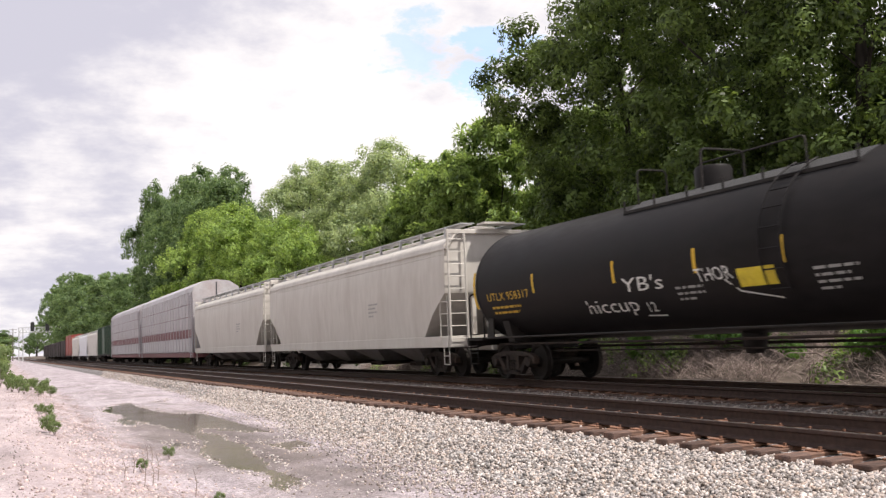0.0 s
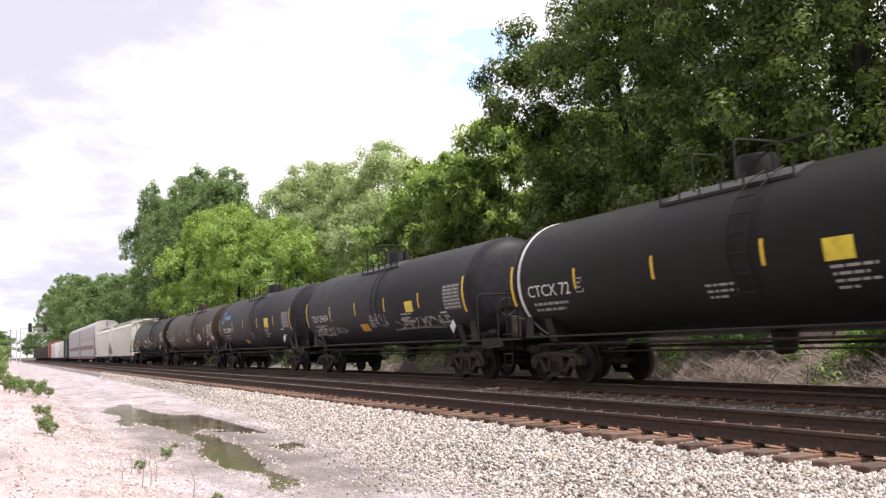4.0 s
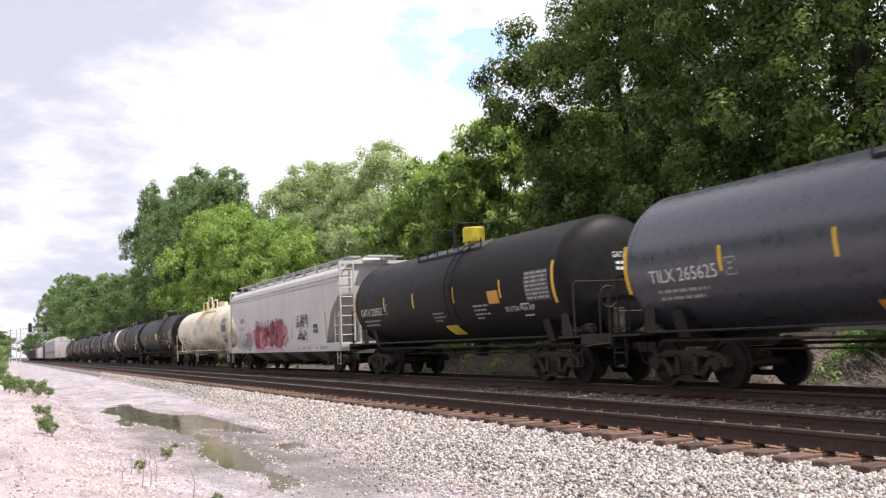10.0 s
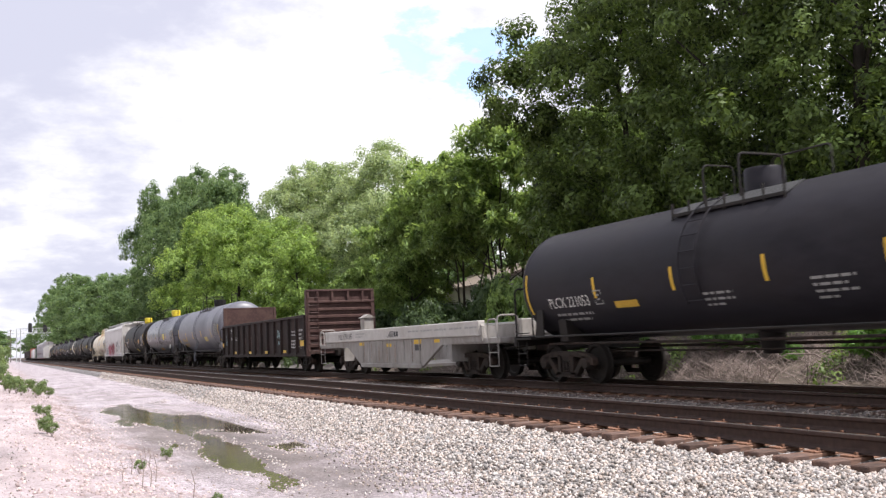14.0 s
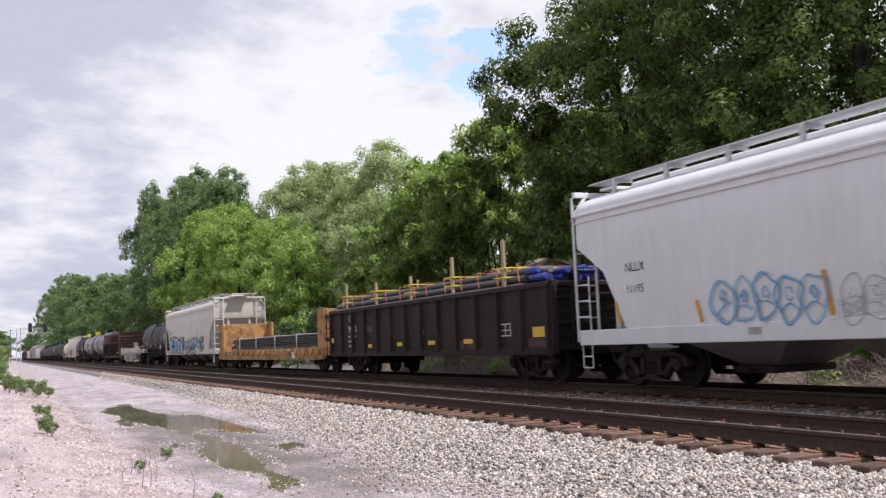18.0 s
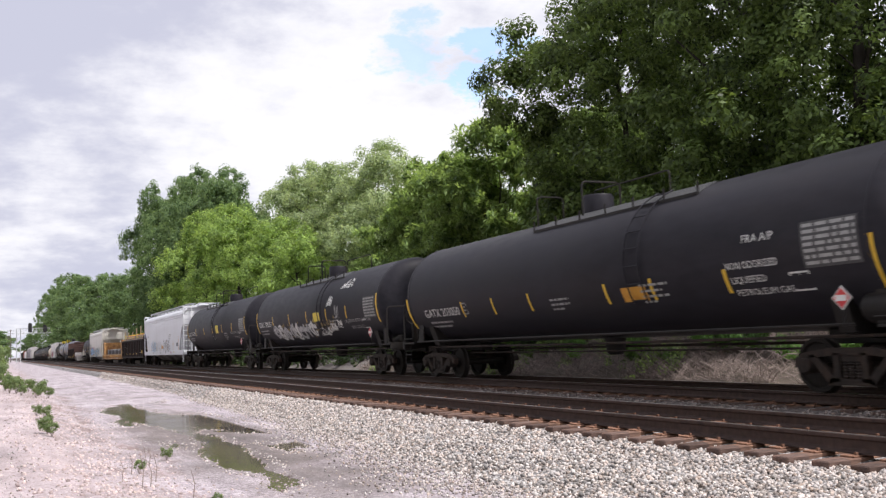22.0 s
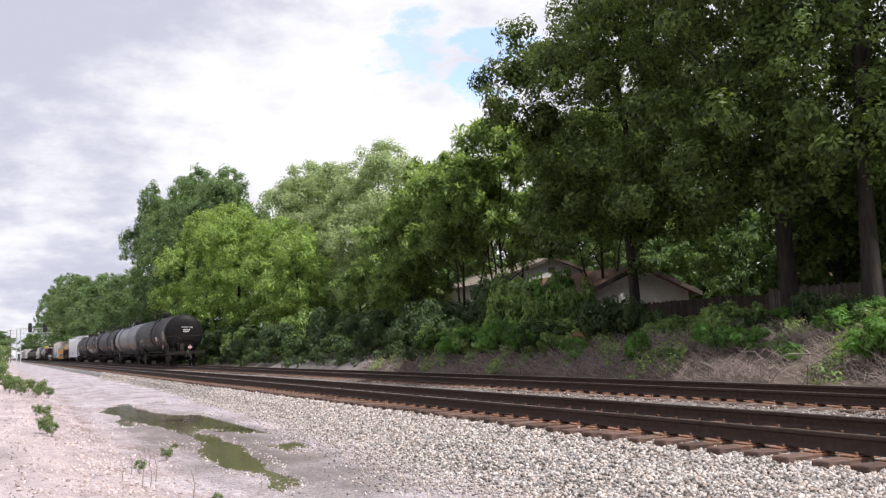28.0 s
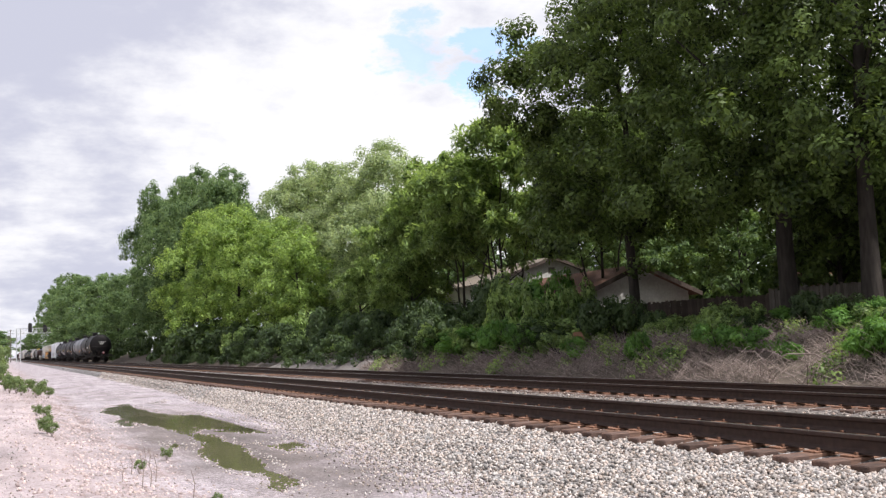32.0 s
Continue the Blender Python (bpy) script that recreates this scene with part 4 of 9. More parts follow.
def tree(x, y, h, r, base, kind, label, variant, n, size, turn_z=0.0, lean=(0, 0), name="tree", category="tree", group="trees beyond the tracks", z0=None, clump=0.62, more=(), stems=1, lobes=9, per=70):
    """A tree in two parts; repeats of one variant share their meshes."""
    key = (kind.name, h, r, base, variant, n)
    thick = 0.05 + 0.012 * h
    if key not in TREE_MESH:
        wood = limb_geo(h, thick if stems == 1 else thick * 0.55, variant, r * 0.5, max(0.3, base / h * 1.1), lean=lean)
        for k in range(1, stems):
            a = 2.1 * k + variant
            wood.add_geo(limb_geo(h * (0.95 - 0.07 * k), thick * 0.45, variant + k, r * 0.4, max(0.3, base / h * 1.1), lean=(0.16 * math.cos(a), 0.16 * math.sin(a)), limbs=4), (0.3 * math.cos(a), 0.3 * math.sin(a)))
        TREE_MESH[key] = (wood.mesh("trunk", M_BARK, 60), leaf_mesh("crown", crown_blobs(h, r, base, variant, lobes) + list(more), n, size, kind, variant, clump=clump, per=per, aspect=0.36 if kind is L_SUMAC else 0.5, frond=kind is L_SUMAC))
    t = tagged(new(name), label, category, group)
    t.matrix_basis = pose(x, y, height(x, y) - 0.05 if z0 is None else z0, 0, 0, turn_z)
    part("trunk", TREE_MESH[key][0], None, t, "dark ridged bark")
    part("crown", TREE_MESH[key][1], None, t, "leafy crown")
    return t


rq = random.Random(12)
OAK = "tall dark green broadleaf tree on the bank"
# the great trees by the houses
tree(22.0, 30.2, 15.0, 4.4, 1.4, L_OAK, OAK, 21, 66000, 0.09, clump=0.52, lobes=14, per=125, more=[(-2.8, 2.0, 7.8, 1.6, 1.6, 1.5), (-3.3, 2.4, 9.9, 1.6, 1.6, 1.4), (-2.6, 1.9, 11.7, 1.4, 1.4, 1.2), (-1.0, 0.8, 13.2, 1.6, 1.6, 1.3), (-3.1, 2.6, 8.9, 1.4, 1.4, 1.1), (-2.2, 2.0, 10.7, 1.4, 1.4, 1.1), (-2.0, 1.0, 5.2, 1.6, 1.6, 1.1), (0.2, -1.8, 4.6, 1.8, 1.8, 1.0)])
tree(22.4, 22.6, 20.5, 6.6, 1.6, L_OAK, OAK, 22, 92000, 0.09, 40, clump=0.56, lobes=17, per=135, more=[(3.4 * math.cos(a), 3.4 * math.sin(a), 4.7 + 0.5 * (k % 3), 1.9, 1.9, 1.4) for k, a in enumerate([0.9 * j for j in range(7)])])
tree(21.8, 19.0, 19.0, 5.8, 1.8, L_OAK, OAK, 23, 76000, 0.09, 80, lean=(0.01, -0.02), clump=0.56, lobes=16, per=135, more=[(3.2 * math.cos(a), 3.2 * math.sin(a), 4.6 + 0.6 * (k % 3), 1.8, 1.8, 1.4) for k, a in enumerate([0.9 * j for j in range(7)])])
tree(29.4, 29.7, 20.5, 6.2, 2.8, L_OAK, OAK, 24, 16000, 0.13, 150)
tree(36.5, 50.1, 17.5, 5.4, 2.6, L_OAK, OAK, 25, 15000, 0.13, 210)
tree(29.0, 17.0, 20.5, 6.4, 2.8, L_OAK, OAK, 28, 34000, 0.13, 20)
BACK = "leafy mid-green tree behind the houses"
for i, (x, y, s) in enumerate([(38, 18, 0.9), (41, 26, 1.0), (40, 36, 0.9), (42, 46, 1.1), (43, 56, 1.0), (44, 68, 1.1), (36, 76, 1.0), (33.5, 37.0, 0.6), (27.5, 19.5, 0.5), (40, 50, 0.75), (48, 36, 1.2), (36, 25.5, 0.7), (33, 30, 0.55), (33.5, 13, 0.8), (37, 22, 1.0), (38.5, 31, 1.0), (36, 66, 1.0), (41, 62, 1.1), (33, 78, 1.2), (45, 78, 1.3), (38, 86, 1.3), (30, 41.5, 0.55), (36.5, 43, 0.8)]):
    tree(x, y, 11, 5.2, 0.4, L_BACK, BACK, 35 + i % 2, 8500, 0.18, i * 61).scale = (s, s, s)
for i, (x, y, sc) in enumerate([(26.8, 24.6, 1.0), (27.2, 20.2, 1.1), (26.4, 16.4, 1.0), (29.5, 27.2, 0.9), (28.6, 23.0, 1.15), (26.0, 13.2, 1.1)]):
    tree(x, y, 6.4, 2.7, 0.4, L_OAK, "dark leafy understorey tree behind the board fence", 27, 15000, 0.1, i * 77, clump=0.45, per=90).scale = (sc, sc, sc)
thicket = leaf_mesh("thicket", [(rq.uniform(44, 50), 4 + 2.4 * k, 3.6, 2.8, 2.6, rq.uniform(4.5, 7.5)) for k in range(64)], 60000, 0.42, L_HEMSHADE, 78, 0.9, fill=0.1)
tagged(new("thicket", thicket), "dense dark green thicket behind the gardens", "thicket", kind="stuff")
# feathery young trees beside the shed, on several thin stems
SUMAC = "slender many-stemmed tree with feathery mid-green leaves"
tree(23.0, 42.5, 11.2, 4.0, 3.0, L_SUMAC, SUMAC, 31, 26000, 0.155, clump=0.5, stems=4)
tree(23.0, 47.0, 10.5, 3.8, 3.4, L_SUMAC, SUMAC, 32, 26000, 0.155, 70, clump=0.5, stems=3)
tree(23.5, 52.5, 11.2, 4.0, 3.0, L_SUMAC, SUMAC, 31, 26000, 0.155, 130, clump=0.5, stems=4)
tree(25.5, 37.4, 10.5, 3.8, 3.4, L_SUMAC, SUMAC, 32, 26000, 0.155, 200, clump=0.5, stems=3)
YOUNG = "bushy young tree at the foot of the bank"
tree(21.7, 52.2, 8.2, 2.8, 0.3, L_SUMAC, YOUNG, 33, 19000, 0.115, clump=0.42)
tree(20.8, 49.2, 8.2, 2.8, 0.3, L_SUMAC, YOUNG, 33, 19000, 0.115, 100, clump=0.42).scale = (0.9, 0.9, 0.72)
tree(20.7, 57.6, 8.2, 2.8, 0.3, L_SUMAC, YOUNG, 33, 19000, 0.115, 40, clump=0.42).scale = (0.72, 0.72, 0.72)
tree(25.6, 65.5, 11.5, 4.2, 0.6, L_POPLAR, "bushy pale green poplar sapling below taller ones", 53, 30000, 0.11, 220, clump=0.6)
# the bright trees beside the track
LIME = "wide yellow-green tree reaching to the ground"
tree(20.4, 70.5, 9.2, 3.8, 0.2, L_LIME, "low bright green tree beside the track", 42, 20000, 0.1, clump=0.5)
tree(21.4, 79.0, 11.6, 4.2, 0.4, L_LIME, LIME, 41, 26000, 0.115, clump=0.6)
tree(20.8, 92.0, 14.2, 5.6, 0.5, L_LIME, LIME, 43, 32000, 0.125, 100, clump=0.65)
tree(20.6, 107.0, 14.2, 5.6, 0.5, L_LIME, LIME, 43, 32000, 0.125, 230, clump=0.65).scale = (1.05, 1.05, 1.08)
POP = "tall pale grey-green poplar with an airy crown"
tree(27.0, 70.0, 17.3, 5.4, 1.5, L_POPLAR, POP, 51, 38000, 0.11, clump=0.6).scale = (1, 1, 0.95)
tree(26.4, 77.0, 18.0, 5.8, 1.5, L_POPLAR, POP, 52, 38000, 0.115, 150, clump=0.6).scale = (1, 1, 0.9)
tree(25.8, 85.5, 18.0, 5.8, 1.5, L_POPLAR, POP, 52, 38000, 0.115, 60, clump=0.6)
tree(29.0, 97.0, 18.0, 5.8, 1.5, L_POPLAR, POP, 52, 38000, 0.115, 200, clump=0.6).scale = (1.0, 1.0, 1.02)
# the dark stand farther along, and on to the distance
WOOD = "broad dark green tree in the line of woods"
SIZES = ((21, 7.5), (23, 8), (19, 7), (25, 8.5))
for i, (x, y, h, r) in enumerate([(24, 114, 22.5, 7.0), (23, 130, 24.5, 7.5), (23.2, 121.5, 24, 6.5), (20.5, 124, 13, 5.0), (21.5, 150, 26.5, 6.0), (20.5, 170, 15, 6.5), (21, 190, 15.5, 7), (20, 140, 11, 5.0), (22.4, 140, 24.5, 5.5)]):
    v = i % 2
    tree(x, y, *SIZES[v], 0.6, L_WOOD, WOOD, 61 + v, 32000, 0.17, i * 47, clump=0.8).scale = [r / SIZES[v][1]] * 2 + [h / SIZES[v][0]]
for i, (x, y, h, r) in enumerate([(20, 215, 17.5, 8), (22, 245, 20, 9), (20, 275, 22, 9), (20, 305, 25, 10), (22, 345, 28, 10), (20.5, 385, 28, 10),
                                  (21, 425, 29, 9), (20.5, 465, 31, 8), (19, 180, 9, 5), (19, 230, 10, 6), (18.5, 290, 12, 7), (20, 500, 22, 8),
                                  (26, 900, 22, 10), (28, 1000, 24, 12), (22, 1000, 20, 10), (30, 150, 17, 8), (32, 200, 16, 8)]):
    v = 2 + i % 2
    tree(x, y, *SIZES[v], 0.6, L_WOOD, WOOD, 61 + v, 13000, 0.24, i * 47, clump=0.9).scale = [r / SIZES[v][1]] * 2 + [h / SIZES[v][0]]
# left of the road
for x, y, h, r, rot in [(-5.5, 205, 9, 5, 0), (-7, 260, 11, 7, 90), (-6, 330, 12, 8, 180), (-3, 470, 14, 10, 20), (-2, 650, 16, 14, 60), (-9, 170, 8, 5, 60)]:
    tree(x, y, 19, 7, 0.6, L_WOOD, "low tree on the far verge of the road", 63, 12000, 0.3, rot, group="trees along the road", clump=0.9).scale = (r / 7, r / 7, h / 19)


# unseen woods across the road, behind the viewer, added to darken the train's flanks
for i in range(15):
    h, r = 20 + 3 * math.sin(2.3 * i), 8.5
    tree(-26 - 3 * math.sin(1.7 * i), -34 + 10.5 * i, *SIZES[2 + i % 2], 0.6, L_WOOD, "broad dark green tree across the road", 63 + i % 2, 13000, 0.24, i * 71, group="trees along the road", clump=0.9).scale = (r / SIZES[2 + i % 2][1], r / SIZES[2 + i % 2][1], h / SIZES[2 + i % 2][0])


# shrubs along the bank
def shrub(x, y, r, h, mesh, rot, label="leafy green shrub on the earth bank"):
    s = tagged(new("shrub"), label, "shrub", "shrubs on the bank")
    s.matrix_basis = pose(x, y, height(x, y) - 0.05, 0, 0, rot)
    s.scale = (r, r, h)
    part("foliage", mesh, None, s)
    part("stem", STEMS, None, s)["kind"] = "stuff"
    return s


STEMS = Geo()
for k in range(9):
    a = 2.4 * k
    STEMS.tube([(0.05 * math.cos(a), 0.05 * math.sin(a), -0.05), (0.3 * math.cos(a), 0.3 * math.sin(a), 0.4), (0.55 * math.cos(a), 0.55 * math.sin(a), 0.75)], [0.02, 0.014, 0.004], 5)
STEMS = STEMS.mesh("stems", M_BARK, 60)
BL = [(0, 0, 0.4, 0.6, 0.6, 0.35), (0.75, -0.3, 0.3, 0.3, 0.35, 0.28), (-0.7, -0.1, 0.35, 0.3, 0.3, 0.32), (0.15, 0.1, 0.85, 0.3, 0.3, 0.22), (-0.3, 0.25, 0.78, 0.28, 0.26, 0.2), (0.4, -0.1, 0.72, 0.26, 0.28, 0.2), (0.45, 0.2, 0.42, 0.45, 0.45, 0.4), (-0.4, 0.3, 0.5, 0.45, 0.45, 0.42), (0.1, -0.5, 0.4, 0.45, 0.42, 0.36), (-0.35, -0.35, 0.62, 0.36, 0.36, 0.36)]
SHRUBS = [leaf_mesh("foliage", BL, 2800, 0.056, L_SHRUB, 71, 0.2), leaf_mesh("foliage", BL, 2800, 0.056, L_SUMAC, 72, 0.21), leaf_mesh("foliage", BL, 2800, 0.058, L_HEMSHADE, 73, 0.21)]
rb = random.Random(5)
for i in range(84):
    y = 29 + 58 * (i / 84) + rb.uniform(-1, 1)
    x = rb.uniform(17.3, 21.5)
    # past y 40 mostly the foliage whose colour is darkened for shade
    k = rb.choice((1, 2, 2, 2)) if y > 40 else rb.choice((0, 1, 1, 2, 2))
    s = rb.uniform(0.7, 1.5)
    shrub(x, y, s * rb.uniform(0.9, 1.3), s * rb.uniform(0.9, 1.7) * (0.7 if y < 40 else 1), SHRUBS[k], rb.uniform(0, 360))
for i in range(34):
    y, x = rb.uniform(9, 29), rb.uniform(18.2, 22.5)
    s = rb.uniform(0.4, 0.75)
    shrub(x, y, s * 1.3, s, SHRUBS[rb.choice((1, 1, 2, 0))], rb.uniform(0, 360))
# bright saplings low on the bank, darker bushes above them
for x, y, r, h, k in [(16.7, 22.9, 0.45, 0.85, 0), (17.1, 19.9, 0.8, 0.8, 0), (17.2, 18.9, 0.85, 0.7, 0), (17.6, 20.8, 0.7, 0.85, 1), (17.0, 14.6, 0.75, 1.0, 0), (17.4, 15.6, 0.5, 0.6, 0), (16.9, 13.6, 0.9, 1.2, 0), (17.1, 26.8, 0.6, 0.75, 0), (17.3, 28.2, 0.8, 0.8, 1), (16.9, 17.2, 0.4, 0.45, 0), (16.6, 21.2, 0.35, 0.4, 0),
                      (20.2, 33.6, 1.3, 2.7, 0), (20.4, 36.2, 1.5, 2.9, 1), (20.0, 31.5, 1.1, 2.1, 1), (20.5, 38.8, 1.4, 2.8, 2), (19.2, 28.3, 1.1, 1.5, 2), (19.0, 27.0, 1.0, 1.5, 2), (19.4, 25.6, 0.7, 0.9, 2), (19.0, 22.3, 0.8, 0.95, 1), (19.3, 21.3, 0.7, 0.8, 1), (19.5, 17.8, 0.8, 0.9, 2), (20, 19.5, 0.7, 1.0, 2), (19.2, 16.6, 0.6, 0.8, 0), (18.6, 24.4, 0.6, 0.7, 1),
                      (17.2, 30.5, 0.9, 1.1, 0), (17.2, 32.5, 1.0, 1.4, 0), (18.4, 31.6, 1.1, 1.9, 1), (18.8, 34, 1.4, 2.4, 1), (17.4, 35.5, 1.0, 1.3, 1), (18.6, 36.5, 1.3, 2.0, 2), (17.4, 38.5, 1.1, 1.3, 1), (17.4, 42, 1.1, 1.2, 2), (17.4, 47, 1.0, 1.3, 2), (17.4, 51, 1.1, 1.2, 1), (17.5, 62, 1.3, 1.6, 1), (17.6, 68, 1.4, 1.8, 2), (17.6, 75, 1.5, 2.0, 1), (17.6, 82, 1.6, 2.0, 2),
                      (18.6, 44, 1.5, 1.8, 2), (19, 49, 1.6, 2.0, 2), (18.8, 58, 1.8, 2.6, 2), (18.6, 64, 1.8, 2.6, 1)]:
    shrub(x, y, r, h, SHRUBS[k], 37 * y, "bright green sapling shrub on the earth bank" if k == 0 else "dense dark green shrub on the bank")
ground_cover = leaf_mesh("ground_cover", [(rb.uniform(16.0, 22), rb.uniform(9, 42), 0.0, 0.7, 1.0, 0.25) for k in range(150)], 20000, 0.055, L_SUMAC, 79, 0.3)
gc = np.empty(len(ground_cover.vertices) * 3, np.float32)
ground_cover.vertices.foreach_get("co", gc)
gc = gc.reshape(-1, 3)
gc[:, 2] += np.repeat([height(float(a), float(b)) + 0.1 for a, b in gc[::4, :2]], 4)
ground_cover.vertices.foreach_set("co", gc.ravel())
tagged(new("ground_cover", ground_cover), "low creeping green weeds over the bank", "undergrowth", kind="stuff")
# farther along, the woods' own hem, its leaf colour darkened for shade
hem = leaf_mesh("undergrowth", [(17.6 + rb.uniform(-0.4, 1.0), 78 + 3.6 * k, 1.2, 1.7, 2.6, rb.uniform(1.5, 2.8)) for k in range(80)], 30000, 0.24, L_HEMSHADE, 77, 0.8)
foot = leaf_mesh("undergrowth", [(17.0 + rb.uniform(-0.5, 1.2), 38 + 1.3 * k, 0.75, 0.9, 1.3, rb.uniform(0.5, 1.0)) for k in range(44)] + [(rb.uniform(15.9, 17.0), 42 + 0.9 * k, 0.2, 0.6, 0.9, rb.uniform(0.25, 0.6)) for k in range(75)], 42000, 0.085, L_HEMSHADE, 76, 0.35)
inner = leaf_mesh("undergrowth", [(rb.uniform(23.0, 27.0), 62 + 2.2 * k, 2.4, 1.8, 2.2, rb.uniform(1.8, 2.8)) for k in range(34)], 14000, 0.22, L_HEMSHADE, 75, 0.7)
tagged(new("undergrowth", inner), "saplings and brambles beneath the trees, greens darkened for shade", "undergrowth", kind="stuff")
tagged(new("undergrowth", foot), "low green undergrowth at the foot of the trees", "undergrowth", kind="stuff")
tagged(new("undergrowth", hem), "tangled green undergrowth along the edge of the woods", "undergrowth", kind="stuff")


# dead brush and grass on the bank
def sticks(n, x0, x1, y0, y1, seed, length, thick, lift=0.3):
    r = np.random.default_rng(seed)
    x, y = r.uniform(x0, x1, n), r.uniform(y0, y1, n)
    keep = np.array([noise1(a, b, 0.7) + 0.6 * noise1(a, b, 1.9) > r.uniform(-0.55, 0.35) for a, b in zip(x, y)])
    x, y = x[keep], y[keep]
    n = len(x)
    z = np.array([height(a, b) for a, b in zip(x, y)])
    ang = r.uniform(0, 6.28, n)
    ln = r.uniform(0.4, 1.0, n) * length
    tip = np.stack([np.cos(ang) * ln, np.sin(ang) * ln, r.uniform(0.05, lift + 0.05, n) * ln + 0.05], 1)
    a = np.stack([x, y, z], 1)
    side = np.stack([-np.sin(ang), np.cos(ang), np.zeros(n)], 1) * thick
    upv = np.array([0, 0, 1.0]) * thick * 1.6
    mid = a + tip * 0.5 + np.array([0, 0, 0.06]) * ln[:, None]
    v = np.stack([a - side, a + side, a + upv, mid - side * 0.8, mid + side * 0.8, mid + upv * 0.8, a + tip], 1).reshape(-1, 3)
    k = (np.arange(n) * 7)[:, None, None]
    f = np.array([(0, 1, 4), (0, 4, 3), (1, 2, 5), (1, 5, 4), (2, 0, 3), (2, 3, 5), (3, 4, 6), (4, 5, 6), (5, 3, 6)])
    return v, (f[None] + k).reshape(-1, 3)


v, f = sticks(15000, 15.6, 18.6, 9, 44, 3, 0.8, 0.0065, 0.75)
tagged(new("dead_brush", numpy_mesh("dead_brush", v, f, M_TWIG)), "grey-brown dead brush and twigs on the bank", "brush", kind="stuff")
for i, (x, y, ln, rot) in enumerate([(16.5, 17.6, 1.9, 70), (16.3, 21.9, 1.5, 60), (16.6, 15.6, 1.5, 110), (16.4, 14.2, 1.6, 60), (16.8, 19.5, 1.2, 20)]):
    g = Geo().tube([(0, 0, 0), (ln * 0.3, 0, 0.28), (ln * 0.7, 0.1, 0.3), (ln, 0.2, 0.05)], [0.02, 0.018, 0.012, 0.004], 6)
    g.tube([(ln * 0.35, 0, 0.28), (ln * 0.6, -0.3, 0.45)], [0.01, 0.003], 5)
    tagged(part("branch", g, M_TWIG, m=pose(x, y, height(x, y) + 0.02, 0, 0, rot)), "bare pale fallen branch on the bank", "branch", "fallen branches")

# weeds on the verge of the road
WEED = leaf_mesh("leaves", [(0, 0, 0.35, 0.3, 0.3, 0.34), (0.2, 0.1, 0.25, 0.2, 0.2, 0.22)], 700, 0.05, L_WEED, 81, 0.14, aspect=0.3)
WSTEM = Geo()
for k in range(7):
    WSTEM.tube([(0, 0, -0.03), (0.12 * math.cos(2.4 * k), 0.12 * math.sin(2.4 * k), 0.3), (0.22 * math.cos(2.4 * k), 0.22 * math.sin(2.4 * k), 0.55)], [0.008, 0.006, 0.002], 5)
WSTEM = WSTEM.mesh("stem", M_TWIG, 60)


def weed(x, y, s, rot=0):
    w = tagged(new("weed"), "small leafy green weed on the gravel verge", "weed", "weeds by the road")
    w.matrix_basis = pose(x, y, height(x, y), 0, 0, rot)
    w.scale = (s, s, s)
    part("leaves", WEED, None, w)
    part("stem", WSTEM, None, w)["kind"] = "stuff"
    return w


for i, (x, y, s) in enumerate([(0.7, 41, 0.9), (1.2, 40, 0.8), (1.65, 40.5, 0.9), (0.3, 43.5, 1.3), (1.5, 44, 0.8), (0.55, 43, 1.4), (0.9, 45, 1.2), (1.35, 42, 1.4), (0.15, 47, 1.5), (1.1, 47, 1.1), (-0.2, 50, 2.4), (-0.4, 58, 2.6), (0.8, 20.2, 0.55), (0.86, 19.6, 0.42), (0.95, 25.5, 0.5), (0.8, 26.8, 0.4),
                                (-0.5, 68, 3.0), (-0.8, 80, 3.4), (-0.4, 100, 3.6), (-0.8, 125, 4.2), (2.2, 11.0, 0.2), (2.4, 16.0, 0.3), (0.6, 52, 1.2), (1.7, 13.8, 0.28)]):
    weed(x, y, s * (0.72 if 38 < y < 70 else 1), 50 * i)
# dry stalks standing on the verge
for i, (x, y, h) in enumerate([(1.5, 11.9, 0.42), (1.62, 12.1, 0.3), (1.75, 12.6, 0.36), (1.55, 13.4, 0.3), (1.9, 14.8, 0.35), (2.05, 15.4, 0.28), (2.0, 11.4, 0.34), (1.35, 12.6, 0.25)]):
    g = Geo().tube([(0, 0, -0.03), (0.02, 0.01, h * 0.5), (-0.02, 0.03, h)], [0.006, 0.005, 0.002], 5)
    for k in range(4):
        z = h * (0.3 + 0.15 * k)
        a = 2.4 * k + i
        g.tube([(0, 0, z), (0.09 * math.cos(a), 0.09 * math.sin(a), z + 0.06)], [0.003, 0.001], 4)
    tagged(part("stalk", g, M_TWIG, m=pose(x, y, height(x, y))), "dry brown weed stalk in the gravel", "weed", "dry stalks")


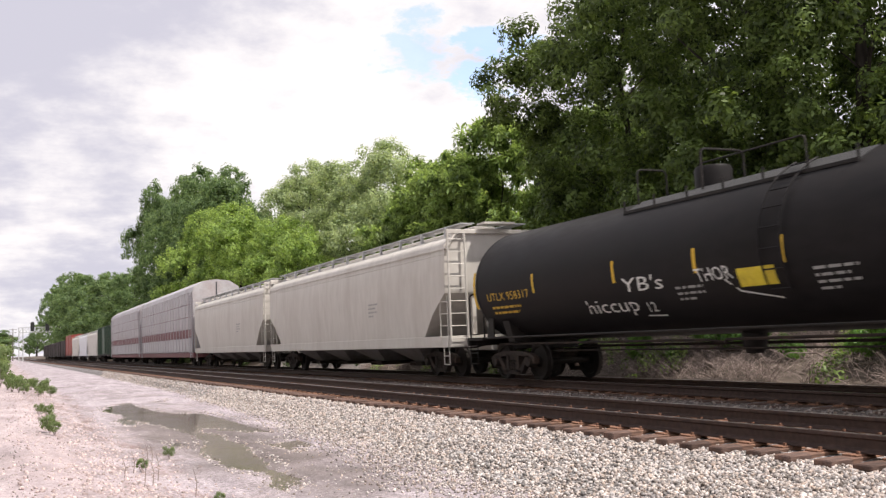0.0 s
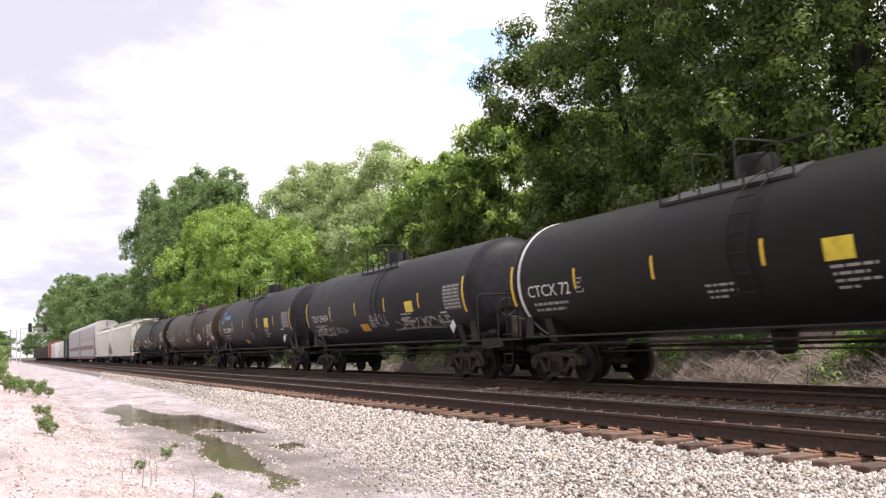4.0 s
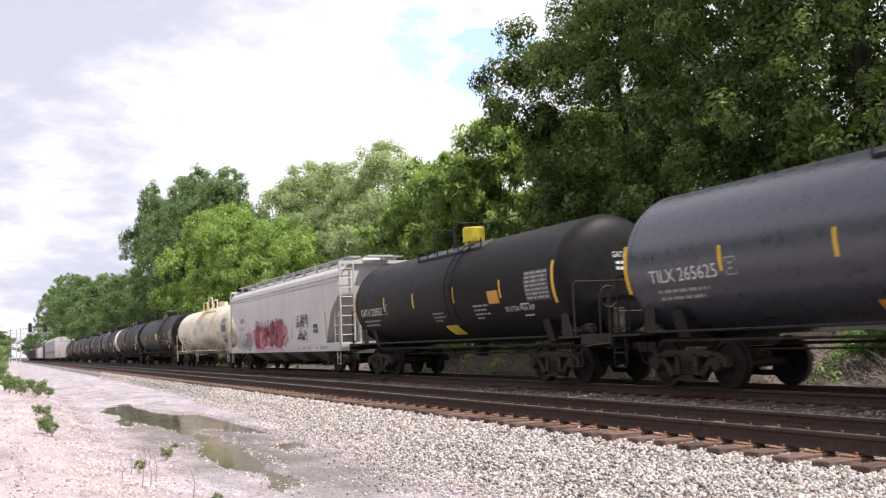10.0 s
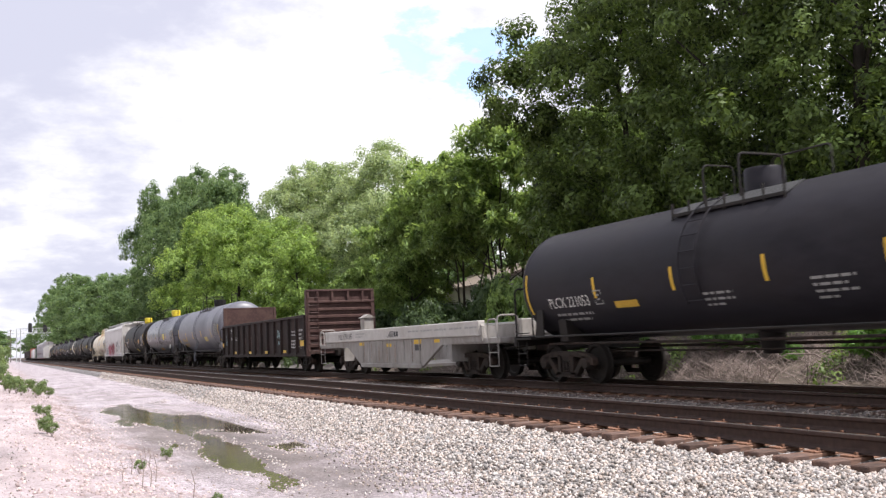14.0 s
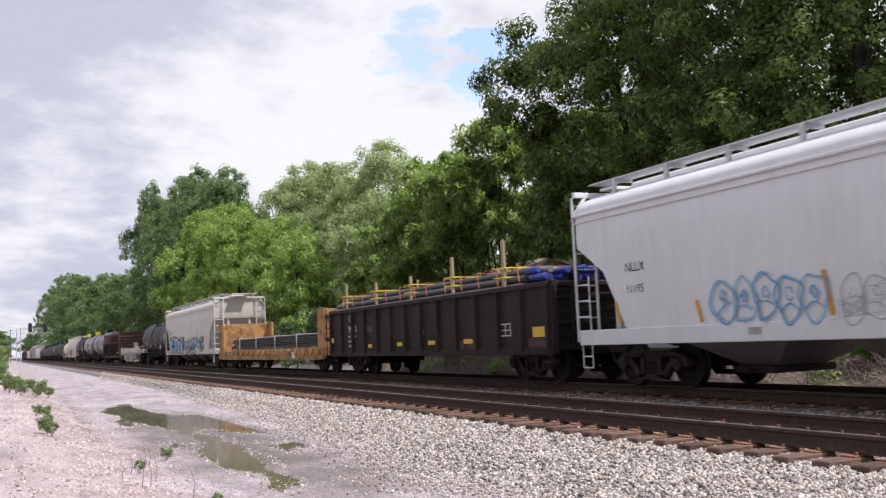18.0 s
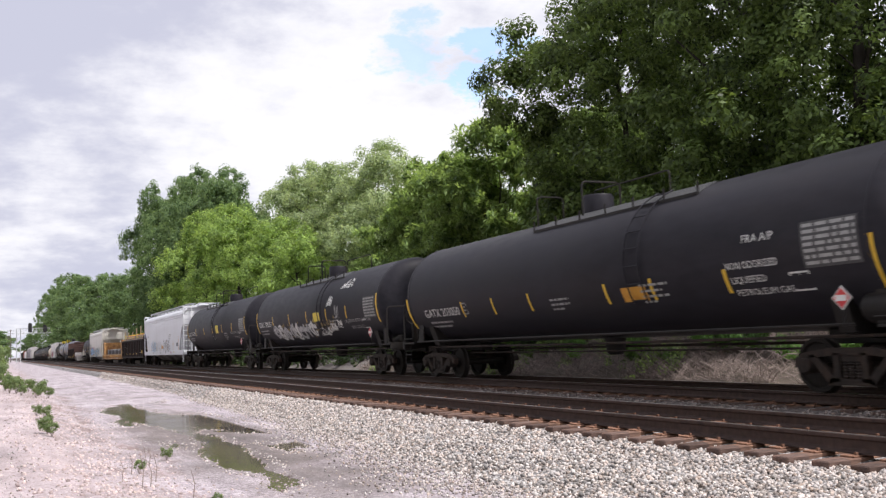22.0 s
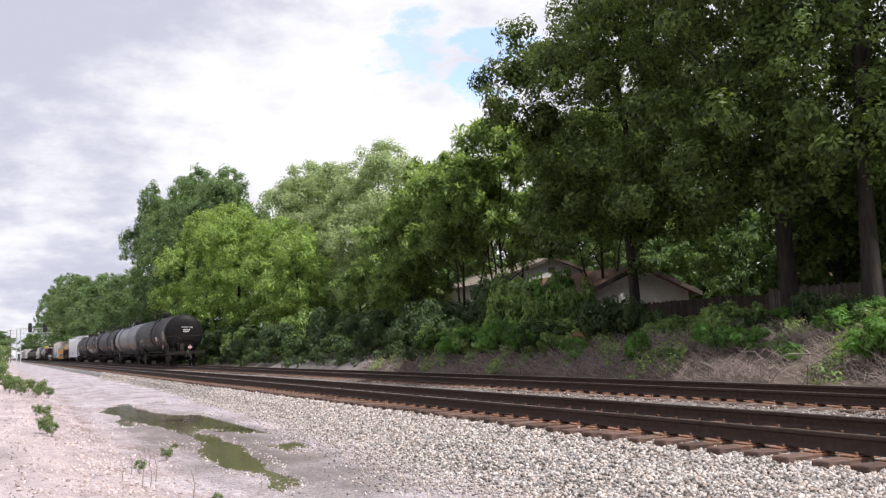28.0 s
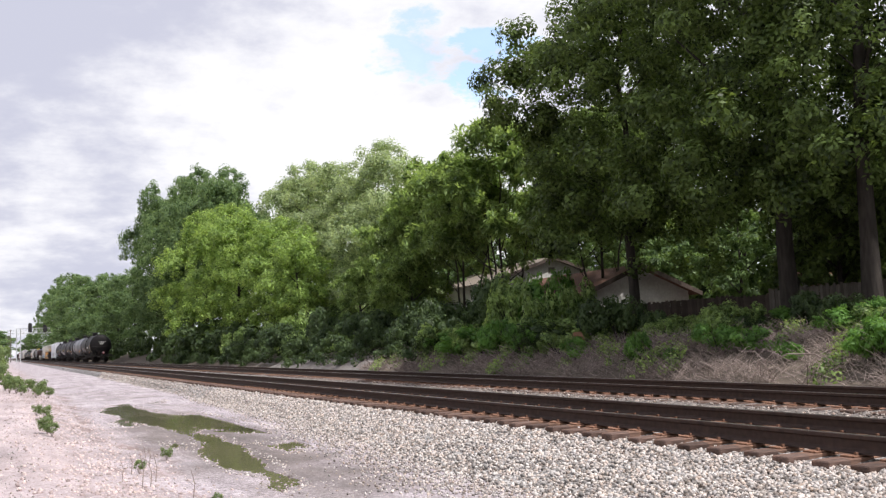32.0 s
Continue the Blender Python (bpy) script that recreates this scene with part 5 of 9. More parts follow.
# ---- fence, houses, signal ----
def fence(pts, h, label, dark=False):
    """Upright boards on rails and posts."""
    f = tagged(new("fence"), label, "fence")
    for (x0, y0), (x1, y1) in zip(pts, pts[1:]):
        d = math.hypot(x1 - x0, y1 - y0)
        rot = math.degrees(math.atan2(y1 - y0, x1 - x0))
        z = height((x0 + x1) / 2, (y0 + y1) / 2)
        n = int(d / 0.142) + 1
        for zz in (0.35, h - 0.35):
            part("rail", Geo().box(0, d, 0.03, 0.08, zz - 0.045, zz + 0.045), M_FENCE, f, m=pose(x0, y0, z, 0, 0, rot), smooth=0)
        for k in range(n):
            bd = part("board", (DARK_BOARDS if dark else BOARDS)[k % 4], None, f, m=pose(x0 + (x1 - x0) * k / n, y0 + (y1 - y0) * k / n, z + random.uniform(-0.03, 0.03), 0, random.uniform(-1, 1), rot))
            bd.scale = (1, 1, h / 1.85)
        for k in range(int(d / 2.4) + 1):
            part("post", Geo().box(-0.05, 0.05, 0.08, 0.18, 0, h), M_FENCE, f, m=pose(x0 + (x1 - x0) * k * 2.4 / d, y0 + (y1 - y0) * k * 2.4 / d, z, 0, 0, rot), smooth=0)
    return f


random.seed(3)
BOARDS = [Geo().prism([(0.0, 0.0), (0.138, 0.0), (0.138, 1.85 + e), (0.11, 1.9 + e), (0.028, 1.9 + e), (0.0, 1.85 + e)], 0.0, 0.02, "y").mesh("board", M_FENCE, 0) for e in (0, -0.03, 0.02, -0.05)]
DARK_BOARDS = [Geo().prism([(0.0, 0.0), (0.138, 0.0), (0.138, 1.85 + e), (0.0, 1.85 + e)], 0.0, 0.02, "y").mesh("board", M_FENCE_DARK, 0) for e in (0, -0.03, 0.02, -0.05)]
fence([(24.4, 35.0), (24.2, 27.2)], 1.2, "dark brown stained board fence below the trees", True)
fence([(23.88, 25.1), (23.9, 16.0)], 1.2, "weathered grey board fence below the trees")
fence([(24.2, 27.2), (23.9, 24.95)], 1.15, "dark brown stained board fence below the trees", True)


def house(x, y, rot, width, depth, wall_h, rise, roof, label, base_z=1.0, gable_vent=True):
    """Gabled house: plank walls, overhanging roof, and perhaps a vent and window on the gable."""
    ho = tagged(new("house"), label, "house", "houses behind the bank")
    ho.matrix_basis = pose(x, y, base_z, 0, 0, rot)
    hw, hd = width / 2, depth / 2
    # walls in lapped boards
    for k in range(int(wall_h / 0.2)):
        z = k * 0.2
        part("siding_board", Geo().box(-hw - 0.012, hw + 0.012, -hd - 0.012, hd + 0.012, z, z + 0.205, 0.008), M_SIDING, ho, smooth=0)
    part("wall", Geo().box(-hw, hw, -hd, hd, -0.6, wall_h), M_SIDING, ho, smooth=0)
    part("gable", Geo().prism([(-hw, wall_h), (hw, wall_h), (0, wall_h + rise)], -hd, hd, "y"), M_SIDING, ho, smooth=0)
    for s in (-1, 1):
        o = 0.5
        ex, ez = s * (hw + o), wall_h - o * rise / hw
        part("roof", Geo().prism([(0, wall_h + rise + 0.02), (ex, ez + 0.02), (ex, ez + 0.14), (0, wall_h + rise + 0.15)], -hd - 0.4, hd + 0.4, "y"), roof, ho, smooth=0)
        part("bargeboard", Geo().prism([(0, wall_h + rise - 0.05), (ex, ez - 0.05), (ex, ez + 0.16), (0, wall_h + rise + 0.17)], -hd - 0.44, -hd - 0.4, "y"), M_FENCE_DARK, ho, smooth=0)
    if gable_vent:
        part("gable_vent", Geo().box(-0.25, 0.25, -hd - 0.05, -hd + 0.02, wall_h + rise * 0.4, wall_h + rise * 0.4 + 0.35), M_FENCE, ho, smooth=0)
        w = part("window", Geo().box(-1.6, -0.7, -hd - 0.06, -hd + 0.02, 0.9, 1.8), M_SIDING, ho, smooth=0)
        part("pane", Geo().box(-1.53, -0.77, -hd - 0.068, -hd - 0.062, 0.97, 1.73), M_GLASSDARK, w, smooth=0)
    return ho


house(26.9, 40.6, 0, 5.8, 8.0, 1.95, 1.15, M_SHINGLE, "low shed with pale board gable and rusty brown roof", gable_vent=False)
house(35.3, 62.5, 0, 9.6, 9.0, 3.9, 1.6, M_SHINGLE2, "pale cottage with tan shingle roof among trees")
house(31.3, 29.4, 90, 3.6, 3.2, 1.15, 0.95, M_SHINGLE, "low house with brown shingle roof behind the fence", gable_vent=False)

# signal bridge over the tracks, far along
sg = tagged(new("signal_bridge"), "pale metal signal bridge carrying signal heads over the tracks", "signal bridge")
sg.location = (0, 340, -0.3)
part("mast", Geo().box(4.2, 4.5, -0.15, 0.15, 0, 10.8).box(5.4, 5.7, -0.15, 0.15, 0, 10.8), M_GALV, sg, smooth=0)
g = Geo()
for k in range(9):
    g.tube([(4.35, 0, k * 1.2), (5.55, 0, k * 1.2 + 1.2)], 0.05, 4)
part("mast_bracing", g, M_GALV, sg, smooth=0)
for zz in (9.2, 10.8):
    part("boom_chord", Geo().box(4.2, 14.6, -0.6, -0.48, zz, zz + 0.14).box(4.2, 14.6, 0.48, 0.6, zz, zz + 0.14), M_GALV, sg, smooth=0)
g = Geo()
for k in range(10):
    g.tube([(4.4 + k, -0.5, 9.2), (5.4 + k, -0.5, 10.8)], 0.05, 4).tube([(5.4 + k, -0.5, 9.2), (5.4 + k, -0.5, 10.8)], 0.05, 4)
part("boom_bracing", g, M_GALV, sg, smooth=0)
for x in (8.4, 12.9):
    h = part("signal_head", Geo().prism([(x - 0.6, 9.6), (x + 0.6, 9.6), (x + 0.6, 12.2), (x + 0.3, 12.6), (x - 0.3, 12.6), (x - 0.6, 12.2)], -0.9, -0.75, "y"), M_GLASSDARK, sg, "black signal target")
    for z in (10.1, 11.0, 11.9):
        part("lens_hood", Geo().turn([(-1.3, 0.2), (-0.9, 0.2)], 10, "y", (x, 0, z)), M_GLASSDARK, h)
# poles with wires beside the road, and a post with a small sign
for i, y in enumerate((420, 520, 640)):
    po = tagged(new("utility_pole"), "grey timber utility pole with crossarms", "utility pole", "utility poles")
    po.location = (3.2 - 0.2 * i, y, -0.4)
    part("pole", Geo().tube([(0, 0, 0), (0, 0, 13)], [0.2, 0.13], 8), M_FENCE, po)
    for z in (11.2, 12.4):
        part("crossarm", Geo().box(-1.4, 1.4, -0.08, 0.08, z, z + 0.16), M_FENCE, po, smooth=0)
pn = tagged(new("sign_post"), "white blank marker panel on a post by the road", "sign")
pn.location = (-0.2, 148, -0.3)
part("post", Geo().box(-0.05, 0.05, -0.05, 0.05, 0, 1.6), M_GALV, pn, smooth=0)
part("panel", Geo().box(-0.7, 0.35, -0.07, -0.05, 0.4, 1.8, 0.008), M_WHITE, pn, smooth=0)
# a low ridge of spare ballast along the foot of the bank
ridge_y = list(np.arange(38, 66, 0.4))
ridge_v = [(15.25 + 0.22 * k, y, height(15.25 + 0.22 * k, y) - 0.04 + math.sin(math.pi * k / 9) * max(0.0, 0.13 + 0.16 * noise1(3.0, y, 0.3) + 0.05 * noise1(k * 0.4, y, 1.5)) * min(1, (y - 38) / 6, (65.6 - y) / 6)) for y in ridge_y for k in range(10)]
ridge_f = np.array([(j * 10 + i, j * 10 + i + 1, j * 10 + i + 11, j * 10 + i + 10) for j in range(len(ridge_y) - 1) for i in range(9)])
tagged(new("ballast_ridge", numpy_mesh("ballast_ridge", np.array(ridge_v), ridge_f, M_OLDSTONE, True)), "low ridge of grey crushed stone along the bank's foot", "gravel ridge", kind="structure")
# rusty sheet left standing in the brush
tagged(part("rusty_sheet", Geo().prism([(0, 0), (0.42, 0.05), (0.5, 0.7), (0.35, 0.95), (0.08, 0.9)], 0, 0.02, "y"), M_PLATE, m=pose(17.4, 27.9, height(17.4, 27.9) - 0.1, -8, 12, -35), smooth=0), "rusty brown metal sheet leaning in the brush", "metal sheet")
# ---- the train ----
# y travelled by the train at each time
RUN = [(0, 0.0), (4, 72.4), (8, 144.25), (12, 215.6), (16, 286.3), (20, 356.4), (24, 426.3), (28, 496.3), (32, 566.2)]
MOVING, ROLLING = [], []


def lettering(text, size):
    """Outline letters of the built-in font as flat points and faces."""
    if (text, size) in LETTERS:
        return LETTERS[text, size]
    cu = bpy.data.curves.new("letters", "FONT")
    cu.body, cu.size, cu.resolution_u = text, size, 2
    ob = new("letters", cu)
    dg = bpy.context.evaluated_depsgraph_get()
    dg.update()
    me = ob.evaluated_get(dg).to_mesh()
    vs = [(v.co.x, v.co.y) for v in me.vertices]
    fs = [tuple(p.vertices) for p in me.polygons]
    bpy.data.objects.remove(ob)
    LETTERS[text, size] = (vs, fs)
    return vs, fs


LETTERS = {}


class Side:
    """Draws on a car's near flank: a runs back along the car from its front end at y0, b goes up from z0."""

    def __init__(self, y0, z0, face):
        self.y0, self.z0, self.face = y0, z0, face

    def at(self, a, b, lift=0.004):
        return self.face(self.y0 - a, self.z0 + b, lift)

    def letters(self, text, a, b, size, lift=0.005, slant=0.0, width=1.0):
        vs, fs = lettering(text, size)
        return Geo().add([self.at(a + (x + slant * y) * width, b + y, lift) for x, y in vs], [tuple(reversed(f)) for f in fs])

    def fitted(self, text, a, b, size, width, lift=0.006, slant=0.0):
        """Letters stretched to a width in metres."""
        vs, _ = lettering(text, size)
        return self.letters(text, a, b, size, lift, slant, width / max(v[0] for v in vs))

    def patch(self, a0, a1, b0, b1, lift=0.004, skew=0.0, nb=6):
        rings = [[self.at(a0 + skew * k / nb, b0 + (b1 - b0) * k / nb, lift), self.at(a1 + skew * k / nb, b0 + (b1 - b0) * k / nb, lift)] for k in range(nb + 1)]
        return Geo().loft(rings, closed=False, caps=False)

    def lines(self, rows, a, b, gap, height_b, seed, words=True, lift=0.004):
        """Writing too small to read: bars."""
        r, g = random.Random(seed), Geo()
        for i, ln in enumerate(rows):
            x = 0.0
            while x < ln:
                w = min(ln - x, r.uniform(0.08, 0.3) if words else ln)
                p = self.patch(a + x, a + x + w, b - i * gap, b - i * gap + height_b, lift, nb=1)
                g.add(p.v, p.f)
                x += w + 0.05
        return g

    def stroke(self, pts, width, lift=0.006):
        g = Geo()
        q = [Vector((a, b)) for a, b in pts]
        rings = []
        for i, c in enumerate(q):
            d = (q[min(i + 1, len(q) - 1)] - q[max(0, i - 1)])
            nrm = Vector((-d.y, d.x)).normalized() * width / 2
            rings.append([self.at(*(c - nrm), lift), self.at(*(c + nrm), lift)])
        return g.loft(rings, closed=False, caps=False)

    def fill(self, pts, lift=0.005):
        cx, cy = sum(p[0] for p in pts) / len(pts), sum(p[1] for p in pts) / len(pts)
        rings = [[self.at(cx + (a - cx) * k, cy + (b - cy) * k, lift) for a, b in pts] for k in (1, 0.66, 0.33, 0.02)]
        return Geo().loft(rings, caps=False)

    def diamond(self, a, b, s, lift=0.006):
        return Geo().add([self.at(a, b - s, lift), self.at(a + s, b, lift), self.at(a, b + s, lift), self.at(a - s, b, lift)], [(0, 1, 2, 3)])


def tank_face(radius, zc):
    """z0 + b is measured round the shell from its mid-height."""
    def f(y, w, lift):
        t = w / radius
        return (-(radius + lift) * math.cos(t), y, zc + (radius + lift) * math.sin(t))
    return f


def flat_face(half):
    return lambda y, z, lift: (-half - lift, y, z)


# trucks, shared by all cars
def side_frame_geo(s):
    g = Geo()
    x0, x1 = (s * 0.93, s * 1.07) if s > 0 else (s * 1.07, s * 0.93)
    g.prism([(-1.14, 0.56), (-0.98, 0.66), (-0.45, 0.74), (0.45, 0.74), (0.98, 0.66), (1.14, 0.56), (1.14, 0.42), (0.98, 0.44), (0.8, 0.58), (0.4, 0.62), (-0.4, 0.62), (-0.8, 0.58), (-0.98, 0.44), (-1.14, 0.42)], x0, x1)
    for k in (-1, 1):
        g.prism([(k * 0.86, 0.62), (k * 0.72, 0.64), (k * 0.28, 0.22), (k * 0.42, 0.16)], x0, x1)
        g.prism([(k * 0.33, 0.2), (k * 0.21, 0.2), (k * 0.21, 0.66), (k * 0.33, 0.66)], x0, x1)
    g.prism([(-0.46, 0.15), (0.46, 0.15), (0.42, 0.26), (-0.42, 0.26)], x0, x1)
    return g


def wheelset_geo():
    g = Geo()
    g.turn([(-0.98, 0.075), (-0.7, 0.085), (0.7, 0.085), (0.98, 0.075)], 12)
    for s in (-1, 1):
        prof = [(0.83, 0.06), (0.83, 0.13), (0.79, 0.15), (0.775, 0.36), (0.815, 0.385), (0.815, 0.45), (0.72, 0.457), (0.70, 0.485), (0.672, 0.483), (0.672, 0.39), (0.71, 0.36), (0.72, 0.15), (0.67, 0.13), (0.67, 0.06)]
        g.turn([(a * s, r) for a, r in prof], 28)
        # raised bosses show the turning
        for k in range(3):
            a = 2.0944 * k
            g.box(s * 0.83 - 0.02, s * 0.83 + 0.02, 0.09 * math.cos(a) - 0.02, 0.09 * math.cos(a) + 0.02, 0.09 * math.sin(a) - 0.02, 0.09 * math.sin(a) + 0.02)
    return g


FRAME_ME = {s: side_frame_geo(s).mesh("side_frame", M_TRUCK, 30) for s in (-1, 1)}
WHEEL_ME = wheelset_geo().mesh("wheelset", M_WHEEL, 35)
CAP_ME = Geo().turn([(-1.13, 0.05), (-1.13, 0.11), (-1.09, 0.13), (-0.9, 0.14), (-0.9, 0.06)], 14).mesh("bearing_cap", M_TRUCK, 35)
SPRING_ME = Geo().turn([(0.26 + 0.025 * k, 0.062 if k % 2 else 0.045) for k in range(12)], 9, "z", (-1.0, 0, 0)).mesh("spring", M_TRUCK, 40)
BOLSTER_ME = Geo().box(-1.05, 1.05, -0.2, 0.2, 0.5, 0.66, 0.02).box(-0.35, 0.35, -0.25, 0.25, 0.62, 0.76, 0.02).box(-0.95, 0.95, -0.62, -0.55, 0.38, 0.5).box(-0.95, 0.95, 0.55, 0.62, 0.38, 0.5).mesh("truck", M_TRUCK, 30)
COUPLER_ME = Geo().box(-0.09, 0.09, -0.75, 0.0, 0.74, 0.96, 0.02).prism([(-0.14, 0.0), (0.14, -0.02), (0.2, 0.14), (0.12, 0.3), (0.0, 0.22), (-0.08, 0.3), (-0.2, 0.2)], 0.68, 1.0, "z").tube([(0.12, 0.05, 0.72), (0.18, 0.25, 0.45), (0.05, 0.5, 0.4)], 0.025, 6).mesh("coupler", M_TRUCK, 35)


def truck(car, y):
    t = part("truck", BOLSTER_ME, None, car, "grimy cast steel truck", pose(0, y, 0))
    for s in (-1, 1):
        part("side_frame", FRAME_ME[s], None, t)
    for k in (-1, 0, 1):
        part("spring", SPRING_ME, None, t, "", pose(0, 0.13 * k, 0))
    for k in (-1, 1):
        part("bearing_cap", CAP_ME, None, t, "", pose(0, 0.889 * k, 0.457))
        w = part("wheelset", WHEEL_ME, None, t, "", pose(0, 0.889 * k, 0.457))
        ROLLING.append((w, car, 0.889 * k))


def car_base(name, label, category, y_mid, half, truck_y):
    c = tagged(new(name), label, category, "cars of the train")
    c.location = (FAR_TRACK, y_mid, 0)
    MOVING.append((c, y_mid))
    for k in (-1, 1):
        truck(c, k * truck_y)
        part("coupler", COUPLER_ME, None, c, "", pose(0, k * (half - 0.3), 0, 0, 0, 0 if k > 0 else 180))
    return c


def step_geo(x, y, top=1.0, bot=0.42, w=0.42):
    """A sill step: two hangers and rungs."""
    g = Geo()
    for dy in (-w / 2, w / 2):
        g.tube([(x, y + dy, top), (x, y + dy, bot)], 0.014, 5)
    for z in (bot, (bot + top) / 2):
        g.tube([(x, y - w / 2, z), (x, y + w / 2, z)], 0.014, 5)
    return g


def ladder_geo(a, b, across, z0, z1, rungs, r=0.016, stile=0.022):
    """Stiles at a and b (x, y), rungs between."""
    g = Geo()
    for q in (a, b):
        g.tube([(*q, z0), (*q, z1)], stile, 5)
    for k in range(rungs):
        z = z0 + (z1 - z0) * (k + 0.5) / rungs
        g.tube([(*a, z), (*b, z)], r, 5)
    return g


def ring_geo(c, r, thick=0.018):
    """A hand-wheel: rim and spokes facing along y."""
    g = Geo().tube([(c[0] + r * math.cos(a), c[1], c[2] + r * math.sin(a)) for a in [6.2832 * k / 18 for k in range(19)]], thick, 5)
    for k in range(3):
        a = 1.0472 * k
        g.tube([(c[0] - r * math.cos(a), c[1], c[2] - r * math.sin(a)), (c[0] + r * math.cos(a), c[1], c[2] + r * math.sin(a))], thick * 0.7, 4)
    return g


def rail_loop(x0, y0, x1, y1, z0, z1, r=0.02):
    """An upright hoop of pipe with rounded corners."""
    d = Vector((x1 - x0, y1 - y0, 0))
    n = d.normalized() * 0.1
    a, b = Vector((x0, y0, 0)), Vector((x1, y1, 0))
    zz = Vector((0, 0, 1))
    return [a + zz * z0, a + zz * (z1 - 0.1), a + n * 0.3 + zz * (z1 - 0.03), a + n + zz * z1, b - n + zz * z1, b - n * 0.3 + zz * (z1 - 0.03), b + zz * (z1 - 0.1), b + zz * z0]


def tank_car(front, pitch, label, paint, R=1.47, zc=2.46, gap=1.95, dome="can", strips=(3.1, 5.9, 8.9, 11.8), strip_b=-0.1, mark=None, mark_mat=None, mark_a=0.97, mark_w=2.1, mark_b=-0.42, mark_size=0.36, rear_mat=None, dome_at=8.0, walk_at=None, ladder_low=False, words=True,
             walk_len=4.4, tall_rails=True, ladder_at=None, panel=None, placard=None, side_rail=M_UNDER, end_mark=None, frame_mat=None, strip_mat=None, data=True, jacket=False, tail=0.15, reservoir=False, nose=0.14, placard_a=None):
    """A tank car whose shell starts at front: shell, heads, saddles, sills, platforms, rails, dome and lettering."""
    Ls = pitch - gap
    half = pitch / 2
    c = car_base("tank_car", label, "tank car", front - Ls / 2, half, Ls / 2 - 1.45)
    fm = frame_mat or M_UNDER
    hd = R * 0.37
    cyl = Ls / 2 - hd
    seg = 56
    prof = [(-cyl, R)] + ([(-cyl + 1.6, R), (-cyl + 1.62, R + 0.012), (-cyl + 1.75, R + 0.012), (-cyl + 1.77, R)] if jacket else []) + [(-cyl * 0.33, R), (-cyl * 0.33 + 0.01, R + 0.003), (0, R + 0.003), (cyl * 0.33, R), (cyl + nose, R)]
    part("tank", Geo().turn(prof, seg, "y", (0, 0, zc)), paint, c)
    for k in (-1, 1):
        ce = cyl + (nose if k > 0 else 0)
        hp = [(k * (ce - 0.002), R - 0.002)] + [(k * (ce + hd * math.sin(t) ** 0.8), R * math.cos(t) ** 0.8) for t in [1.5708 * (i / 14) ** 1.3 for i in range(1, 14)]] + [(k * (ce + hd), 0.01)]
        part("tank_head", Geo().turn(hp, seg, "y", (0, 0, zc)), (rear_mat if rear_mat and k < 0 else paint), c, "pale painted end" if rear_mat and k < 0 else "", smooth=60)
        # weld band where the head meets the shell
        part("weld_band", Geo().turn([(k * ce - 0.03, R + 0.001), (k * ce - 0.02, R + 0.008), (k * ce + 0.02, R + 0.008), (k * ce + 0.03, R + 0.001)], seg, "y", (0, 0, zc)), paint, c)
    bot = zc - R
    for k in (-1, 1):
        ty = k * (Ls / 2 - 1.45)
        end = k * (half - 0.55)
        y0, y1 = sorted((ty - k * 1.2, end))
        part("stub_sill", Geo().box(-0.2, 0.2, y0, y1, 0.78, 1.12, 0.015), fm, c)
        s = R * 0.74
        part("saddle", Geo().prism([(-1.05, 0.98), (-0.3, 0.86), (0.3, 0.86), (1.05, 0.98), (s + 0.12, bot + R - math.sqrt(R * R - s * s) + 0.05), (s, bot + R - math.sqrt(R * R - s * s)), (0.6, bot + 0.09), (-0.6, bot + 0.09), (-s, bot + R - math.sqrt(R * R - s * s)), (-s - 0.12, bot + R - math.sqrt(R * R - s * s) + 0.05)], ty - 0.16, ty + 0.16, "y"), fm, c)
        e0, e1 = sorted((k * (Ls / 2 - 0.55), k * (half - 0.5)))
        part("end_platform", Geo().box(-1.45, 1.45, e0, e1, 1.04, 1.09, 0.008).box(-1.45, 1.45, (e1 if k > 0 else e0) - 0.05, (e1 if k > 0 else e0) + 0.05, 0.9, 1.12), fm, c)
        part("end_rail", Geo().tube(rail_loop(-1.43, k * (Ls / 2 + 0.16), 1.43, k * (Ls / 2 + 0.16), 1.08, 2.3), 0.024, 6), fm, c)
        part("end_post", Geo().tube([(-0.95, k * (half - 0.52), 1.08), (-0.95, k * (half - 0.52), 1.95)], 0.022, 6).tube([(-0.5, k * (half - 0.52), 1.6), (0.5, k * (half - 0.52), 1.6)], 0.016, 5), fm, c)
        part("head_brace", Geo().prism([(k * (Ls / 2 - 0.75), 1.1), (k * (Ls / 2 - 0.35), 1.1), (k * (Ls / 2 - 0.5), 1.75), (k * (Ls / 2 - 0.75), 1.75)], -1.2, -1.17), fm, c)
        part("sill_step", step_geo(-1.42, k * (half - 0.8)), fm, c)
        part("sill_step", step_geo(1.42, k * (half - 0.8)), fm, c)
        part("hand_grab", Geo().tube([(-1.44, k * (half - 0.6), 1.2), (-1.5, k * (half - 0.8), 1.2), (-1.5, k * (half - 1.3), 1.2)], 0.014, 5), fm, c)
        part("cut_lever", Geo().tube([(-1.4, k * (half - 0.45), 0.86), (-0.9, k * (half - 0.4), 0.9), (-0.25, k * (half - 0.35), 1.0)], 0.014, 5), M_TRUCK, c)
        part("air_hose", Geo().tube([(0.3, k * (half - 0.5), 0.85), (0.34, k * (half - 0.2), 0.6), (0.15, k * (half + 0.05), 0.42)], 0.025, 6), M_INK, c)
